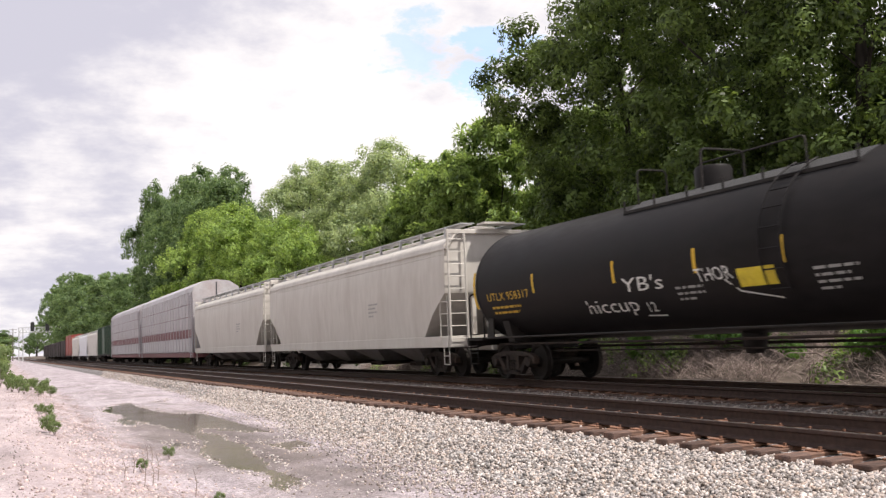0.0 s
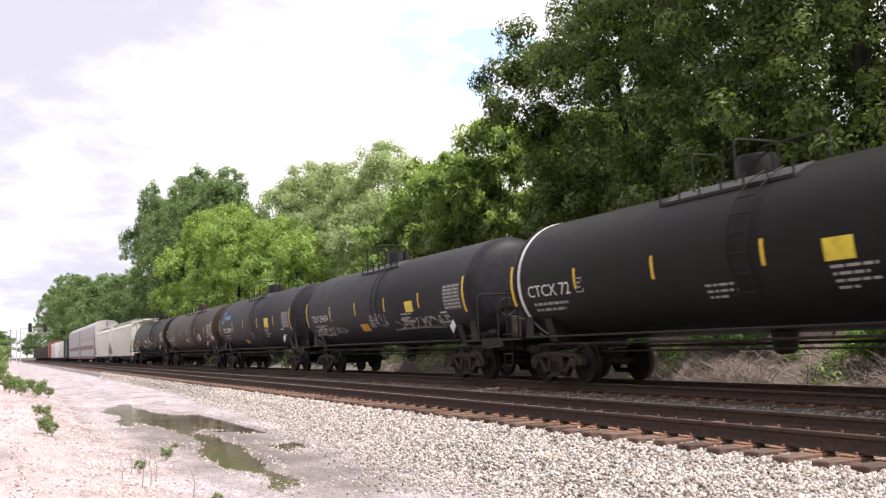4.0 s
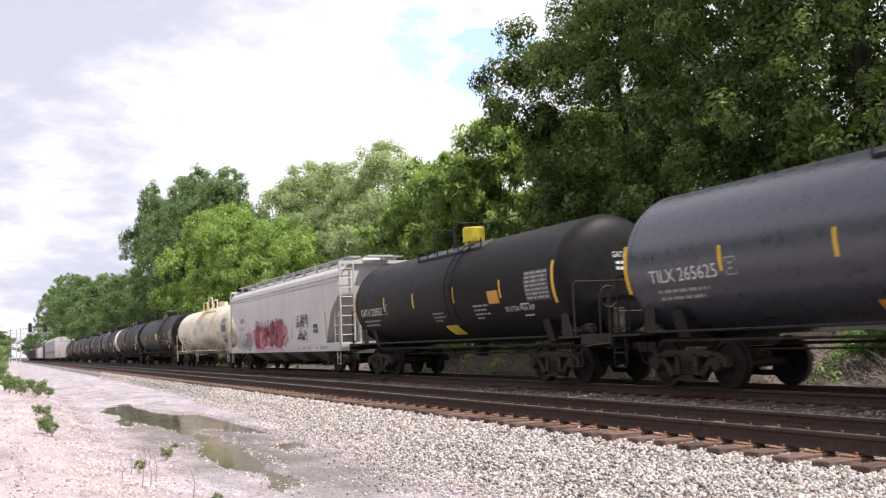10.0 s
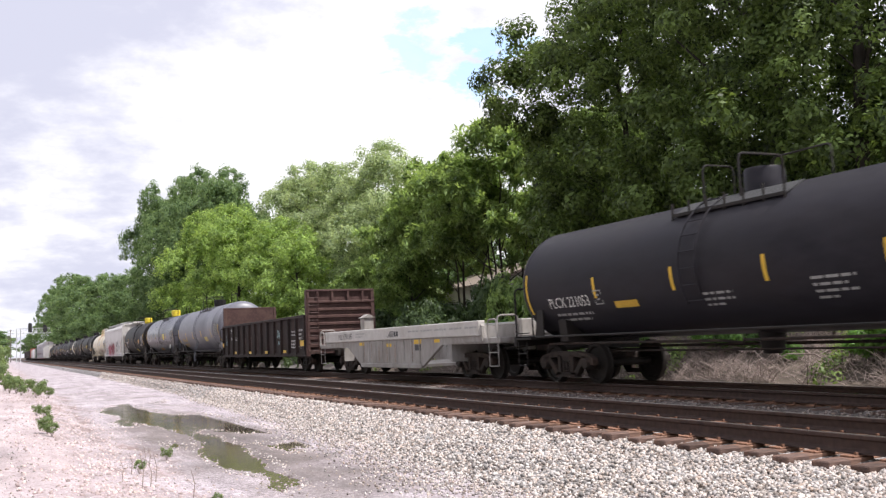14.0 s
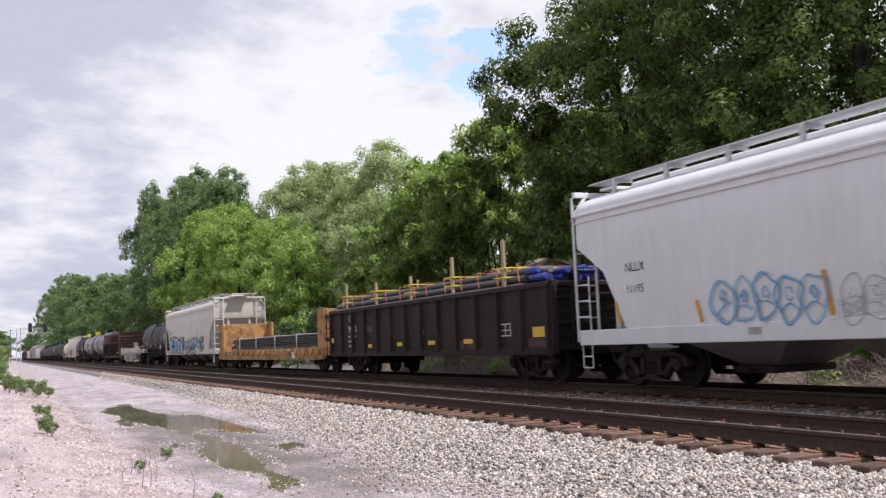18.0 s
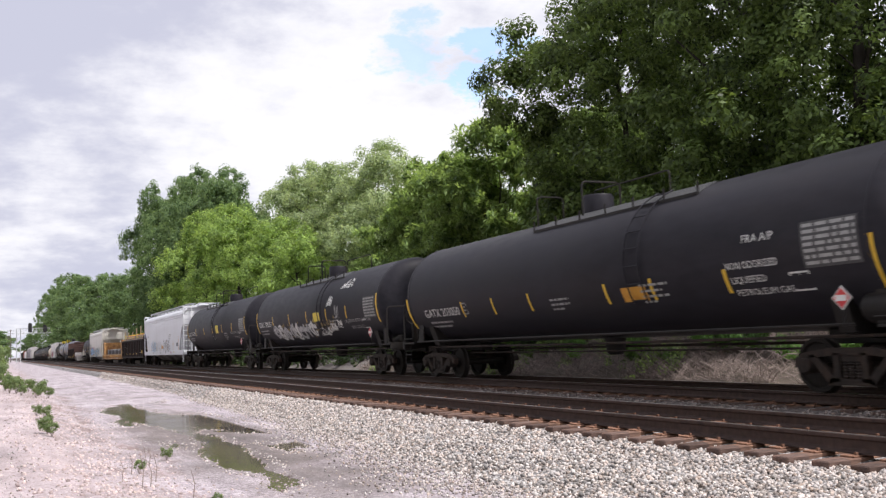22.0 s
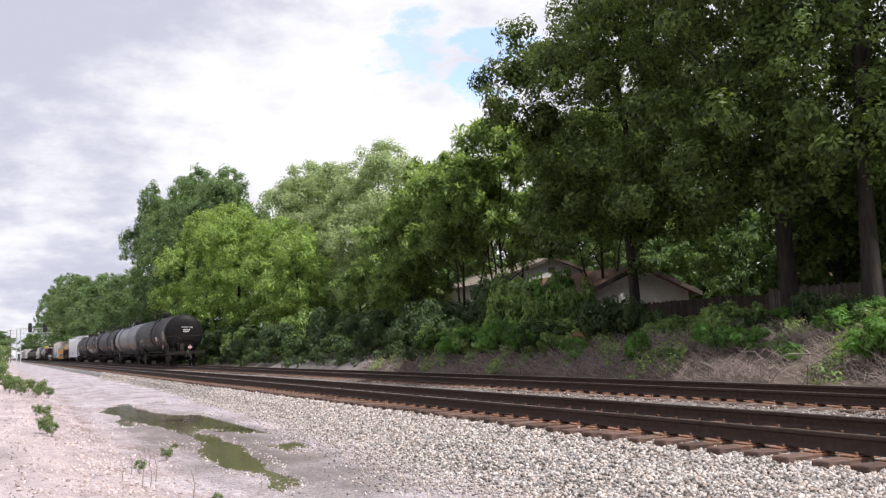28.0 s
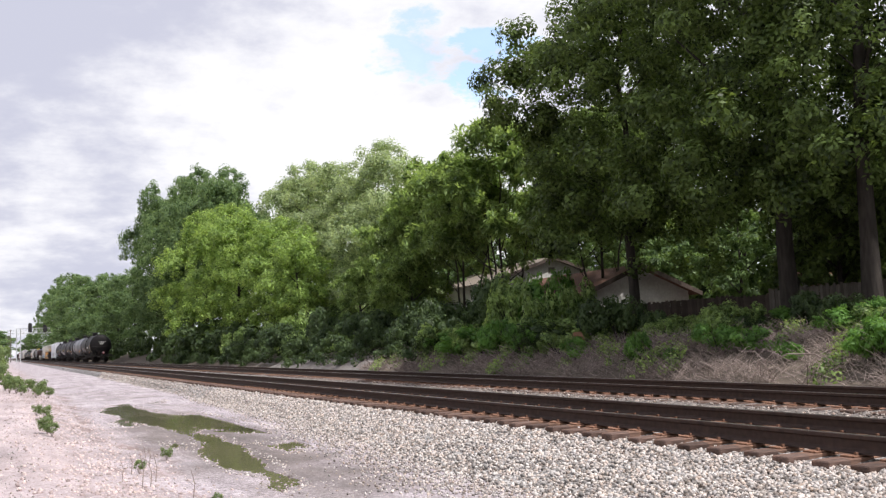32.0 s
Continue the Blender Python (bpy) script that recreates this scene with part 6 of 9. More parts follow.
    # long safety rails low along the flanks
    for s in (-1, 1):
        ln = Ls / 2 - 0.9
        part("side_rail", Geo().tube([(s * 1.48, -ln, 1.1), (s * 1.5, 0, 1.1), (s * 1.48, ln, 1.1)], 0.024, 6), side_rail, c)
        for k in range(7 if side_rail is not M_UNDER else 0):
            y = -ln * 0.66 + ln * 1.32 * k / 6
            part("rail_bracket", Geo().tube([(s * 1.5, y, 1.1), (s * R * 0.8, y, zc - R * 0.6)], 0.016, 5), side_rail, c)
    # air reservoir, brake cylinder, wheel and piping
    rr = 1.0 if reservoir or jacket else 0.55
    part("air_reservoir", Geo().turn([(-0.62 * rr, 0.05), (-0.6 * rr, 0.2 * rr), (-0.5 * rr, 0.25 * rr), (0.5 * rr, 0.25 * rr), (0.6 * rr, 0.2 * rr), (0.62 * rr, 0.05)], 16, "y", (-1.05 if rr == 1 else -0.8, -Ls / 2 + 0.4, 1.09 + 0.25 * rr)), paint if jacket else fm, c)
    # brake gear and pipework crowded under the rear head
    part("brake_cylinder", Geo().turn([(-0.3, 0.04), (-0.28, 0.14), (0.1, 0.15), (0.14, 0.05), (0.4, 0.03)], 14, "y", (-0.25, -half + 1.05, 1.3)).box(-0.42, -0.08, -half + 0.78, -half + 0.98, 1.1, 1.7, 0.03), M_TRUCK, c)
    part("train_pipe", Geo().tube([(-0.95, Ls / 2 - 0.6, 0.92), (-0.95, 0.3, 0.9), (-0.7, 0, 0.84), (-0.95, -0.3, 0.9), (-0.95, -Ls / 2 + 0.6, 0.92)], 0.028, 6), M_TRUCK, c)
    part("brake_rod", Geo().tube([(-0.5, -Ls * 0.36, 0.72), (-0.5, Ls * 0.36, 0.72)], 0.02, 5).tube([(0.3, -Ls * 0.36, 0.8), (0.3, Ls * 0.36, 0.8)], 0.03, 5), M_TRUCK, c)
    part("brake_wheel", ring_geo((-0.55, -half + 0.72, 1.95), 0.24).tube([(-0.55, -half + 0.75, 1.1), (-0.55, -half + 0.75, 1.95)], 0.035, 6), fm, c)
    part("outlet_valve", Geo().turn([(bot - 0.38, 0.16), (bot - 0.3, 0.22), (bot + 0.05, 0.26)], 14, "z", (0, 0, 0)), fm, c)
    # walkway, dome and rails on top
    top = zc + R
    dy = Ls / 2 - dome_at
    wy = dy if walk_at is None else Ls / 2 - walk_at
    wl2 = walk_len / 2
    wm = side_rail if side_rail is not M_UNDER else fm
    if dome == "can":
        part("dome", Geo().turn([(top - 0.1, 0.38), (top + 0.36, 0.38), (top + 0.42, 0.35), (top + 0.45, 0.1)], 24, "z", (0, dy, 0)), M_TBLACK if paint in (M_TGREY, M_TSLATE) else paint, c, "round valve housing")
    elif dome == "yellow":
        part("dome", Geo().turn([(top - 0.1, 0.3), (top + 0.08, 0.3), (top + 0.1, 0.35), (top + 0.5, 0.35), (top + 0.54, 0.32), (top + 0.56, 0.1)], 24, "z", (0, dy, 0)), M_YSIGN, c, "yellow valve housing")
    else:
        part("dome", Geo().turn([(top - 0.1, 0.3), (top + 0.22, 0.3), (top + 0.24, 0.36), (top + 0.34, 0.36), (top + 0.36, 0.1)], 20, "z", (0, dy, 0)).turn([(top - 0.1, 0.18), (top + 0.3, 0.18), (top + 0.32, 0.05)], 14, "z", (0, dy - 0.9, 0)), paint, c, "bolted manway and valves")
    zt = top - 0.14
    for s in (-1, 1):
        part("walkway", Geo().prism([(s * 0.44, top - 0.06), (s * 0.9, top - 0.3), (s * 0.9, top - 0.275), (s * 0.44, top - 0.035)], wy - wl2, wy + wl2, "y"), M_GRATE if wm is M_UNDER else wm, c, "worn grated walkway", smooth=0)
        part("walkway_edge", Geo().box(s * 0.92 - 0.02, s * 0.92 + 0.02, wy - wl2, wy + wl2, top - 0.32, top - 0.26), wm, c, smooth=0)
        for k in range(7):
            y = wy - wl2 + walk_len * k / 6
            part("stanchion", Geo().tube([(s * 0.92, y, zt - 0.25), (s * 0.92, y, zt + 0.1)], 0.024, 5), wm, c)
    if tall_rails:
        # hoops about the valves: one long rail on the far side, low hoops across the ends
        q = wl2 * 0.5
        part("dome_rail", Geo().tube(rail_loop(0.95, dy - q, 0.95, dy + q, zt, top + 0.8), 0.02, 6), wm, c)
        part("dome_rail", Geo().tube(rail_loop(-0.95, dy + q * 0.8, -0.2, dy + q * 0.8, zt - 0.05, top + 0.55), 0.02, 6), wm, c)
        part("dome_rail", Geo().tube(rail_loop(-0.95, dy - q * 0.5, 0.1, dy - q * 0.5, zt - 0.05, top + 0.6), 0.024, 6), wm, c)
    if ladder_at is None and side_rail is M_UNDER:
        ladder_at = min(Ls - 3.0, Ls / 2 - wy + wl2 * 0.55)
    if ladder_at is not None:
        y = Ls / 2 - ladder_at
        g = Geo()
        for dd in (-0.24, 0.24):
            g.tube([(-(R + 0.075) * math.cos(t), y + dd, zc + (R + 0.075) * math.sin(t)) for t in [-0.55 + 1.75 * i / 12 for i in range(13)]], 0.018, 5)
            if wm is not M_UNDER or ladder_low:
                g.tube([(-(R + 0.075) * math.cos(0.55), y + dd, zc - (R + 0.075) * math.sin(0.55)), (-1.5, y + dd, 1.1), (-1.5, y + dd, 0.45)], 0.022, 5)
        lm = paint if wm is M_UNDER else wm
        ladder = part("side_ladder", g, lm, c)
        for i in range(8):
            t = -0.5 + 1.6 * i / 7
            part("rung", Geo().tube([(-(R + 0.075) * math.cos(t), y - 0.24, zc + (R + 0.075) * math.sin(t)), (-(R + 0.075) * math.cos(t), y + 0.24, zc + (R + 0.075) * math.sin(t))], 0.015, 5), lm, ladder)
        for z in (0.45, 0.78, 1.1, 1.4) if wm is not M_UNDER or ladder_low else ():
            part("rung", Geo().tube([(-1.5, y - 0.24, z), (-1.5, y + 0.24, z)], 0.015, 5), lm, ladder)
    # lettering and reflectors on the flank
    S = Side(Ls / 2, 0.0, tank_face(R, zc))
    ym = strip_mat or M_YELLOW
    for a in strips:
        part("reflector_strip", S.patch(a - 0.045, a + 0.045, strip_b - 0.23, strip_b + 0.23), ym, c, smooth=0)
    for a in (0.18, Ls - 0.85 + tail):
        part("reflector_strip", S.patch(a, a + 0.12, strip_b - 0.5, strip_b + 0.5, nb=8), ym, c, "long curved yellow strip", smooth=0)
    if mark:
        part("lettering", S.fitted(mark, mark_a, mark_b, mark_size, mark_w), mark_mat or M_WHITE, c, "reporting mark", smooth=0)
        part("stencil_line", S.lines([1.5, 1.3], mark_a + 0.15, mark_b - 0.22, 0.15, 0.065, 3), M_FADED if mark_mat is None else mark_mat, c, smooth=0)["kind"] = "stuff"
    if mark and mark_mat is None and not jacket:
        a, b, g = mark_a + mark_w + 0.22, mark_b + 0.0, Geo()
        for q in (S.patch(a, a + 0.3, b, b + 0.025, nb=1), S.patch(a, a + 0.3, b + 0.305, b + 0.33, nb=1), S.patch(a, a + 0.025, b + 0.025, b + 0.305, nb=1), S.patch(a + 0.275, a + 0.3, b + 0.025, b + 0.305, nb=1), S.patch(a + 0.09, a + 0.21, b + 0.1, b + 0.14, nb=1), S.patch(a + 0.09, a + 0.21, b + 0.2, b + 0.24, nb=1)):
            g.add(q.v, q.f)
        part("stencil_box", g, M_FADED, c, smooth=0)
    if data:
        dp = part("data_panel", S.patch(Ls - 2.12 + tail, Ls - 0.98 + tail, -0.5, 0.24), M_PANELGREY, c, "stencilled grey data panel", smooth=0)
        part("stencil_line", S.lines([1.04] * 7, Ls - 2.07 + tail, 0.15, 0.1, 0.055, 5, lift=0.008), M_FADED, dp, smooth=0)["kind"] = "stuff"
    if data and words:
        part("stencil_line", S.lines([0.9, 0.7, 0.85, 0.4], Ls * 0.66, -0.5, 0.12, 0.05, 6), M_FADED, c, smooth=0)["kind"] = "stuff"
        part("stencil_line", S.lines([0.8, 0.8, 0.5], Ls * 0.47, -0.6, 0.12, 0.05, 7), M_FADED, c, smooth=0)["kind"] = "stuff"
    if data:
        b = Ls - 2.5 + tail
        g = Geo()
        for q in (S.patch(b, b + 0.42, -0.88, -0.85, nb=1), S.patch(b, b + 0.42, -0.56, -0.53, nb=1), S.patch(b, b + 0.03, -0.88, -0.53, nb=1), S.patch(b + 0.39, b + 0.42, -0.88, -0.53, nb=1), S.patch(b + 0.2, b + 0.22, -0.88, -0.53, nb=1)):
            g.add(q.v, q.f)
        part("inspection_box", g, M_WHITE if not jacket else M_FADED, c, smooth=0)
    if panel:
        for a, b, w, h, pm in panel:
            part("panel", S.patch(a, a + w, b, b + h, nb=4), pm, c, "painted warning panel", smooth=0)
    if placard:
        # diamond placards on brackets, by the rear truck and on the rear end
        for (px, py, pz), end_on in (((-1.53, -Ls / 2 + 1.35 - tail if placard_a is None else Ls / 2 - placard_a, 1.5), False), ((0.3, -half + 0.47, 1.4), True)):
            for nm, s, lift, pm in (("placard", 0.185, 0.0, M_WHITE), ("placard_core", 0.155, 0.012, placard), ("placard_band", 0.155, 0.018, M_WHITE)):
                ring = [(0, -s), (s, 0), (0, s), (-s, 0)] if nm != "placard_band" else [(-s * 0.7, -0.045), (s * 0.7, -0.045), (s * 0.7, 0.045), (-s * 0.7, 0.045)]
                back = 0.014 if nm == "placard" else 0.004
                g = Geo()
                if end_on:
                    g.loft([[(px + u, py - lift + back, pz + w) for u, w in ring], [(px + u, py - lift - 0.003, pz + w) for u, w in ring]])
                else:
                    g.loft([[(px - lift + back, py - u, pz + w) for u, w in ring], [(px - lift - 0.003, py - u, pz + w) for u, w in ring]])
                part(nm, g, pm, c, "diamond hazard placard" if nm == "placard" else "", smooth=0)
            part("placard_bracket", Geo().tube([(px, py + 0.02, 1.06), (px, py + 0.02, pz)] if end_on else [(px + 0.03, py, 1.06), (px + 0.03, py, pz)], 0.02, 5), fm, c)
    if end_mark:
        vs, fs = lettering(end_mark[0], 0.19)
        wide = max(v[0] for v in vs)
        zm = zc + (0.58 if end_mark[1] is M_GOLD else 0.4)

        def on_head(x, z):
            t = min(0.97, math.hypot(x, z - zc) / R)
            return (x, -cyl - hd * (1 - t ** 2.5) ** 0.4 - 0.012, z)
        part("end_lettering", Geo().add([on_head(-0.22 + x * 0.84 / wide, zm + y) for x, y in vs], fs), end_mark[1], c, smooth=0)
        g = Geo()
        for i, ln in enumerate((0.55, 0.45)):
            for k in range(4):
                x0, x1 = -0.12 + ln * k / 4, -0.12 + ln * (k + 0.8) / 4
                z0 = zm - 0.16 - i * 0.13
                g.add([on_head(x0, z0), on_head(x1, z0), on_head(x1, z0 + 0.07), on_head(x0, z0 + 0.07)], [(0, 1, 2, 3)])
        part("end_lettering", g, end_mark[1], c, smooth=0)
    return c, S, Ls
def hopper_car(front, pitch, label, paint, gap=1.35, hw=1.55, eave=3.92, crown=4.28, cut=2.95, bays=4, roof_mat=None, mark=None, round_side=0.0, walkway=True, stripes=(), sill=(0.88, 1.2), end_cage=True):
    """A covered hopper: curved roof, flanks cut away to slope sheets at the ends, funnels below, roof walk, ladders."""
    Ls = pitch - gap
    h = Ls / 2
    c = car_base("hopper_car", label, "hopper car", front - h, pitch / 2, h - 1.75)
    rm = roof_mat or paint
    zs = sill[1]

    def ring(y, zbot, k=1.0):
        n = []
        b = round_side
        for x, z in ((-1, zbot), (-1, zbot + (eave - zbot) * 0.3), (-1, zbot + (eave - zbot) * 0.65), (-1, eave - 0.12), (-0.94, eave + 0.02), (-0.7, eave + (crown - eave) * 0.55), (-0.36, crown - 0.02), (0, crown)):
            bulge = b * math.sin(math.pi * min(1, max(0, (z - zs) / (eave - zs)))) if z <= eave else 0
            n.append((x * (hw + (bulge if x == -1 else 0)) * k, y, z))
        return n + [(-q[0], q[1], q[2]) for q in reversed(n[:-1])]
    cy = h - 0.62
    rings = [ring(-h + 0.02, cut + 0.12), ring(-h + 0.05, cut + 0.02), ring(-cy + 0.35, cut - 0.55), ring(-cy + 1.05, zs + 0.02), ring(-cy + 1.1, zs), ring(0, zs), ring(cy - 1.1, zs), ring(cy - 1.05, zs + 0.02), ring(cy - 0.35, cut - 0.55), ring(h - 0.05, cut + 0.02), ring(h - 0.02, cut + 0.12)]
    part("body", Geo().loft(rings), paint, c)
    for k in (-1, 1):
        # slope sheet under each end, set in from the flanks
        w = hw - 0.1
        a, b = k * (h - 0.3), k * (cy - 1.75)
        q = [(-w, a, cut + 0.06), (w, a, cut + 0.06), (w, b, zs - 0.05), (-w, b, zs - 0.05)]
        part("slope_sheet", Geo().loft([q, [(x, y + k * 0.02, z - 0.05) for x, y, z in q]]), paint, c)
        for x in (-0.64, 0.64):
            part("end_post", Geo().box(x - 0.06, x + 0.06, *sorted((k * (h - 0.28), k * (h - 0.12))), zs, cut + 0.1), paint, c)
        y0, y1 = sorted((k * (h - 1.9), k * (pitch / 2 - 0.5)))
        part("end_sill", Geo().box(-0.25, 0.25, y0, y1, 0.75, 1.1, 0.02).box(-hw, hw, *sorted((k * (h - 0.12), k * (h + 0.06))), sill[0], sill[1], 0.01), paint, c)
        part("bolster_web", Geo().prism([(-hw + 0.05, zs), (hw - 0.05, zs), (0.35, 0.8), (-0.35, 0.8)], k * (h - 1.75) - 0.12, k * (h - 1.75) + 0.12, "y"), M_HOPSHADE, c)
        part("end_frame", Geo().box(-hw + 0.02, hw - 0.02, *sorted((k * (h + 0.0), k * (h + 0.1))), crown - 0.16, crown - 0.04, 0.01).tube([(-hw, k * (h + 0.05), eave - 0.25), (-hw + 0.35, k * (h + 0.05), crown - 0.1)], 0.05, 6).tube([(hw, k * (h + 0.05), eave - 0.25), (hw - 0.35, k * (h + 0.05), crown - 0.1)], 0.05, 6).box(-0.5, 0.5, *sorted((k * (h + 0.0), k * (h + 0.5))), crown + 0.08, crown + 0.14), paint, c)
        if end_cage:
            part("end_ladder", ladder_geo((-hw + 0.02, k * (h + 0.12)), (-hw + 0.56, k * (h + 0.12)), 0, 0.95, crown - 0.15, 9, 0.014, 0.035), paint, c)
            part("side_ladder", ladder_geo((-hw - 0.03, k * (h + 0.05)), (-hw - 0.03, k * (h - 0.45)), 0, 0.98, 2.35, 4, 0.014, 0.016), paint, c)
            part("end_ladder", ladder_geo((hw - 0.02, k * (h + 0.12)), (hw - 0.56, k * (h + 0.12)), 0, 0.95, crown - 0.15, 9, 0.014, 0.035), paint, c)
        part("sill_step", step_geo(-hw + 0.02, k * (h - 0.2), sill[0], 0.4, 0.36), paint, c)
        part("cut_lever", Geo().tube([(-hw + 0.1, k * (h + 0.1), 0.86), (-0.8, k * (h + 0.18), 0.84), (-0.25, k * (h + 0.3), 0.98)], 0.014, 5), M_TRUCK, c)
        if k < 0:
            part("brake_gear", ring_geo((-0.45, -h - 0.2, 2.1), 0.25).turn([(-0.3, 0.05), (-0.28, 0.16), (0.28, 0.16), (0.3, 0.05)], 12, "x", (0.1, -h + 0.15, 1.55)), M_GALV, c)
    for s in (-1, 1):
        part("side_sill", Geo().box(*sorted((s * (hw - 0.06), s * (hw + 0.035))), -h, h, sill[0], sill[1], 0.012), paint, c)
        part("eave_rail", Geo().box(*sorted((s * (hw - 0.03), s * (hw + 0.045))), -h, h, eave - 0.26, eave - 0.2, 0.01).box(*sorted((s * (hw - 0.03), s * (hw + 0.03))), -h, h, eave - 0.4, eave - 0.37, 0.006), paint, c)
    if walkway:
        for s in (-1, 1):
            part("roof_walk", Geo().box(*sorted((s * 0.62, s * 1.08)), -h - 0.1, h + 0.1, crown + 0.12, crown + 0.15), M_GALV, c, "grated roof walk")
            for k in range(11):
                y = -h + Ls * (k + 0.5) / 11
                part("walk_bracket", Geo().box(*sorted((s * 1.04, s * 1.12)), y - 0.04, y + 0.04, crown - 0.3, crown + 0.13).box(*sorted((s * 0.62, s * 1.08)), y - 0.02, y + 0.02, crown + 0.05, crown + 0.12), M_GALV, c, smooth=0)
        part("hatch_trough", Geo().box(-0.36, 0.36, -h + 0.5, h - 0.5, crown - 0.02, crown + 0.13, 0.03), rm, c)
    # funnels under the floor, their dark colour standing for the shade there
    for k in range(bays):
        y = -cy + 1.9 + (2 * cy - 3.8) * (k + 0.5) / bays
        ln = (2 * cy - 3.4) / bays * 0.46
        top = [(-hw + 0.06, y - ln, zs - 0.1), (hw - 0.06, y - ln, zs - 0.1), (hw - 0.06, y + ln, zs - 0.1), (-hw + 0.06, y + ln, zs - 0.1)]
        low = [(-0.55, y - 0.42, 0.42), (0.55, y - 0.42, 0.42), (0.55, y + 0.42, 0.42), (-0.55, y + 0.42, 0.42)]
        part("funnel", Geo().loft([top, low]), M_HOPSHADE, c, smooth=20)
        part("gate", Geo().box(-0.75, 0.75, y - 0.5, y + 0.5, 0.3, 0.43, 0.02).tube([(-0.95, y, 0.36), (0.95, y, 0.36)], 0.04, 6), M_TRUCK, c)
    S = Side(h, 0.0, flat_face(hw + round_side))
    if mark:
        for text, a, b, size, pm in mark:
            part("lettering", S.letters(text, a, b, size, lift=0.012), pm, c, "reporting mark", smooth=0)
    for a, b, hh in stripes:
        part("reflector_strip", S.patch(a, a + 0.1, b, b + hh, 0.012, skew=-0.12), M_ORANGE, c, smooth=0)
    part("stencil_line", S.lines([0.9, 0.7, 0.8, 0.5], Ls * 0.68, 2.35, 0.13, 0.06, 9), M_FADED, c, smooth=0)["kind"] = "stuff"
    return c, S, Ls


def gondola_car(front, pitch, label, paint, gap=1.2, hw=1.5, top=2.42, bot=0.68, ribs=13, mark=None, tall_ends=0.0, plates=()):
    """An open gondola: thin ribbed sides with top chord and sill, floor, ends; tall_ends adds raised end walls."""
    Ls = pitch - gap
    h = Ls / 2
    c = car_base("gondola_car", label, "gondola car", front - h, pitch / 2, h - 1.75)
    for s in (-1, 1):
        x0, x1 = sorted((s * hw, s * (hw - 0.04)))
        part("side_sheet", Geo().box(x0, x1, -h, h, bot + 0.12, top - 0.05), paint, c)
        part("top_chord", Geo().box(*sorted((s * (hw - 0.12), s * (hw + 0.1))), -h, h, top - 0.12, top, 0.015), paint, c)
        part("side_sill", Geo().box(*sorted((s * (hw - 0.1), s * (hw + 0.05))), -h, h, bot, bot + 0.16, 0.012), paint, c)
        for k in range(ribs + 1):
            y = -h + 0.08 + (Ls - 0.16) * k / ribs
            part("rib", Geo().prism([(s * hw, y - 0.09), (s * (hw + 0.1), y - 0.05), (s * (hw + 0.1), y + 0.05), (s * hw, y + 0.09)], bot + 0.1, top - 0.1, "z"), paint, c, smooth=0)
    part("floor", Geo().box(-hw + 0.05, hw - 0.05, -h, h, bot + 0.3, bot + 0.38), paint, c, smooth=0)
    part("centre_sill", Geo().box(-0.28, 0.28, -pitch / 2 + 0.5, pitch / 2 - 0.5, 0.66, 1.05, 0.02), M_UNDER, c)
    for k in (-1, 1):
        y0, y1 = sorted((k * h, k * (h - 0.07)))
        zt = top + tall_ends
        part("end_wall", Geo().box(-hw, hw, y0, y1, bot + 0.1, zt), paint if not tall_ends else M_GONBROWN, c)
        g = Geo()
        for j in range(5 if not tall_ends else 7):
            z = bot + 0.35 + j * 0.3
            g.prism([(k * h, z), (k * (h + 0.09), z + 0.04), (k * (h + 0.09), z + 0.12), (k * h, z + 0.16)], -hw + 0.12, hw - 0.12, "x")
        part("end_rib", g, paint if not tall_ends else M_GONBROWN, c, smooth=20)
        for x in (-hw + 0.06, hw - 0.06):
            part("corner_post", Geo().box(x - 0.08, x + 0.08, *sorted((k * (h - 0.1), k * (h + 0.1))), bot, zt + 0.03, 0.015), paint if not tall_ends else M_GONBROWN, c)
        if tall_ends:
            part("end_cap", Geo().box(-hw, hw, *sorted((k * (h - 0.08), k * (h + 0.12))), zt, zt + 0.08, 0.01), M_GONBROWN, c)
            for x in (-1.0, -0.35, 0.35, 1.0):
                part("cap_post", Geo().box(x - 0.05, x + 0.05, *sorted((k * h, k * (h + 0.11))), zt - 0.42, zt, 0.01), M_GONBROWN, c)
            part("cap_rail", Geo().box(-hw, hw, *sorted((k * h, k * (h + 0.12))), zt - 0.48, zt - 0.4, 0.01), M_GONBROWN, c)
        part("end_ladder", ladder_geo((-hw + 0.05, k * (h + 0.12)), (-hw + 0.5, k * (h + 0.12)), 0, 0.75, zt - 0.1, 6 if not tall_ends else 8, 0.014, 0.02), M_UNDER if not tall_ends else M_GONBROWN, c)
        part("sill_step", step_geo(-hw + 0.02, k * (h - 0.3), bot, 0.35, 0.4), M_UNDER, c)
        part("cut_lever", Geo().tube([(-hw + 0.1, k * (h + 0.1), 0.82), (-0.8, k * (h + 0.2), 0.82), (-0.25, k * (h + 0.3), 0.96)], 0.014, 5), M_TRUCK, c)
    S = Side(h, 0.0, flat_face(hw + 0.1))
    if mark:
        for text, a, b, size, pm in mark:
            part("lettering", Side(h, 0, flat_face(hw)).letters(text, a, b, size), pm, c, "reporting mark", smooth=0)
    for a, b, w, hh in plates:
        part("yellow_plate", S.patch(a, a + w, b, b + hh, 0.004, nb=1), M_YELLOW, c, smooth=0)
    return c, S, Ls


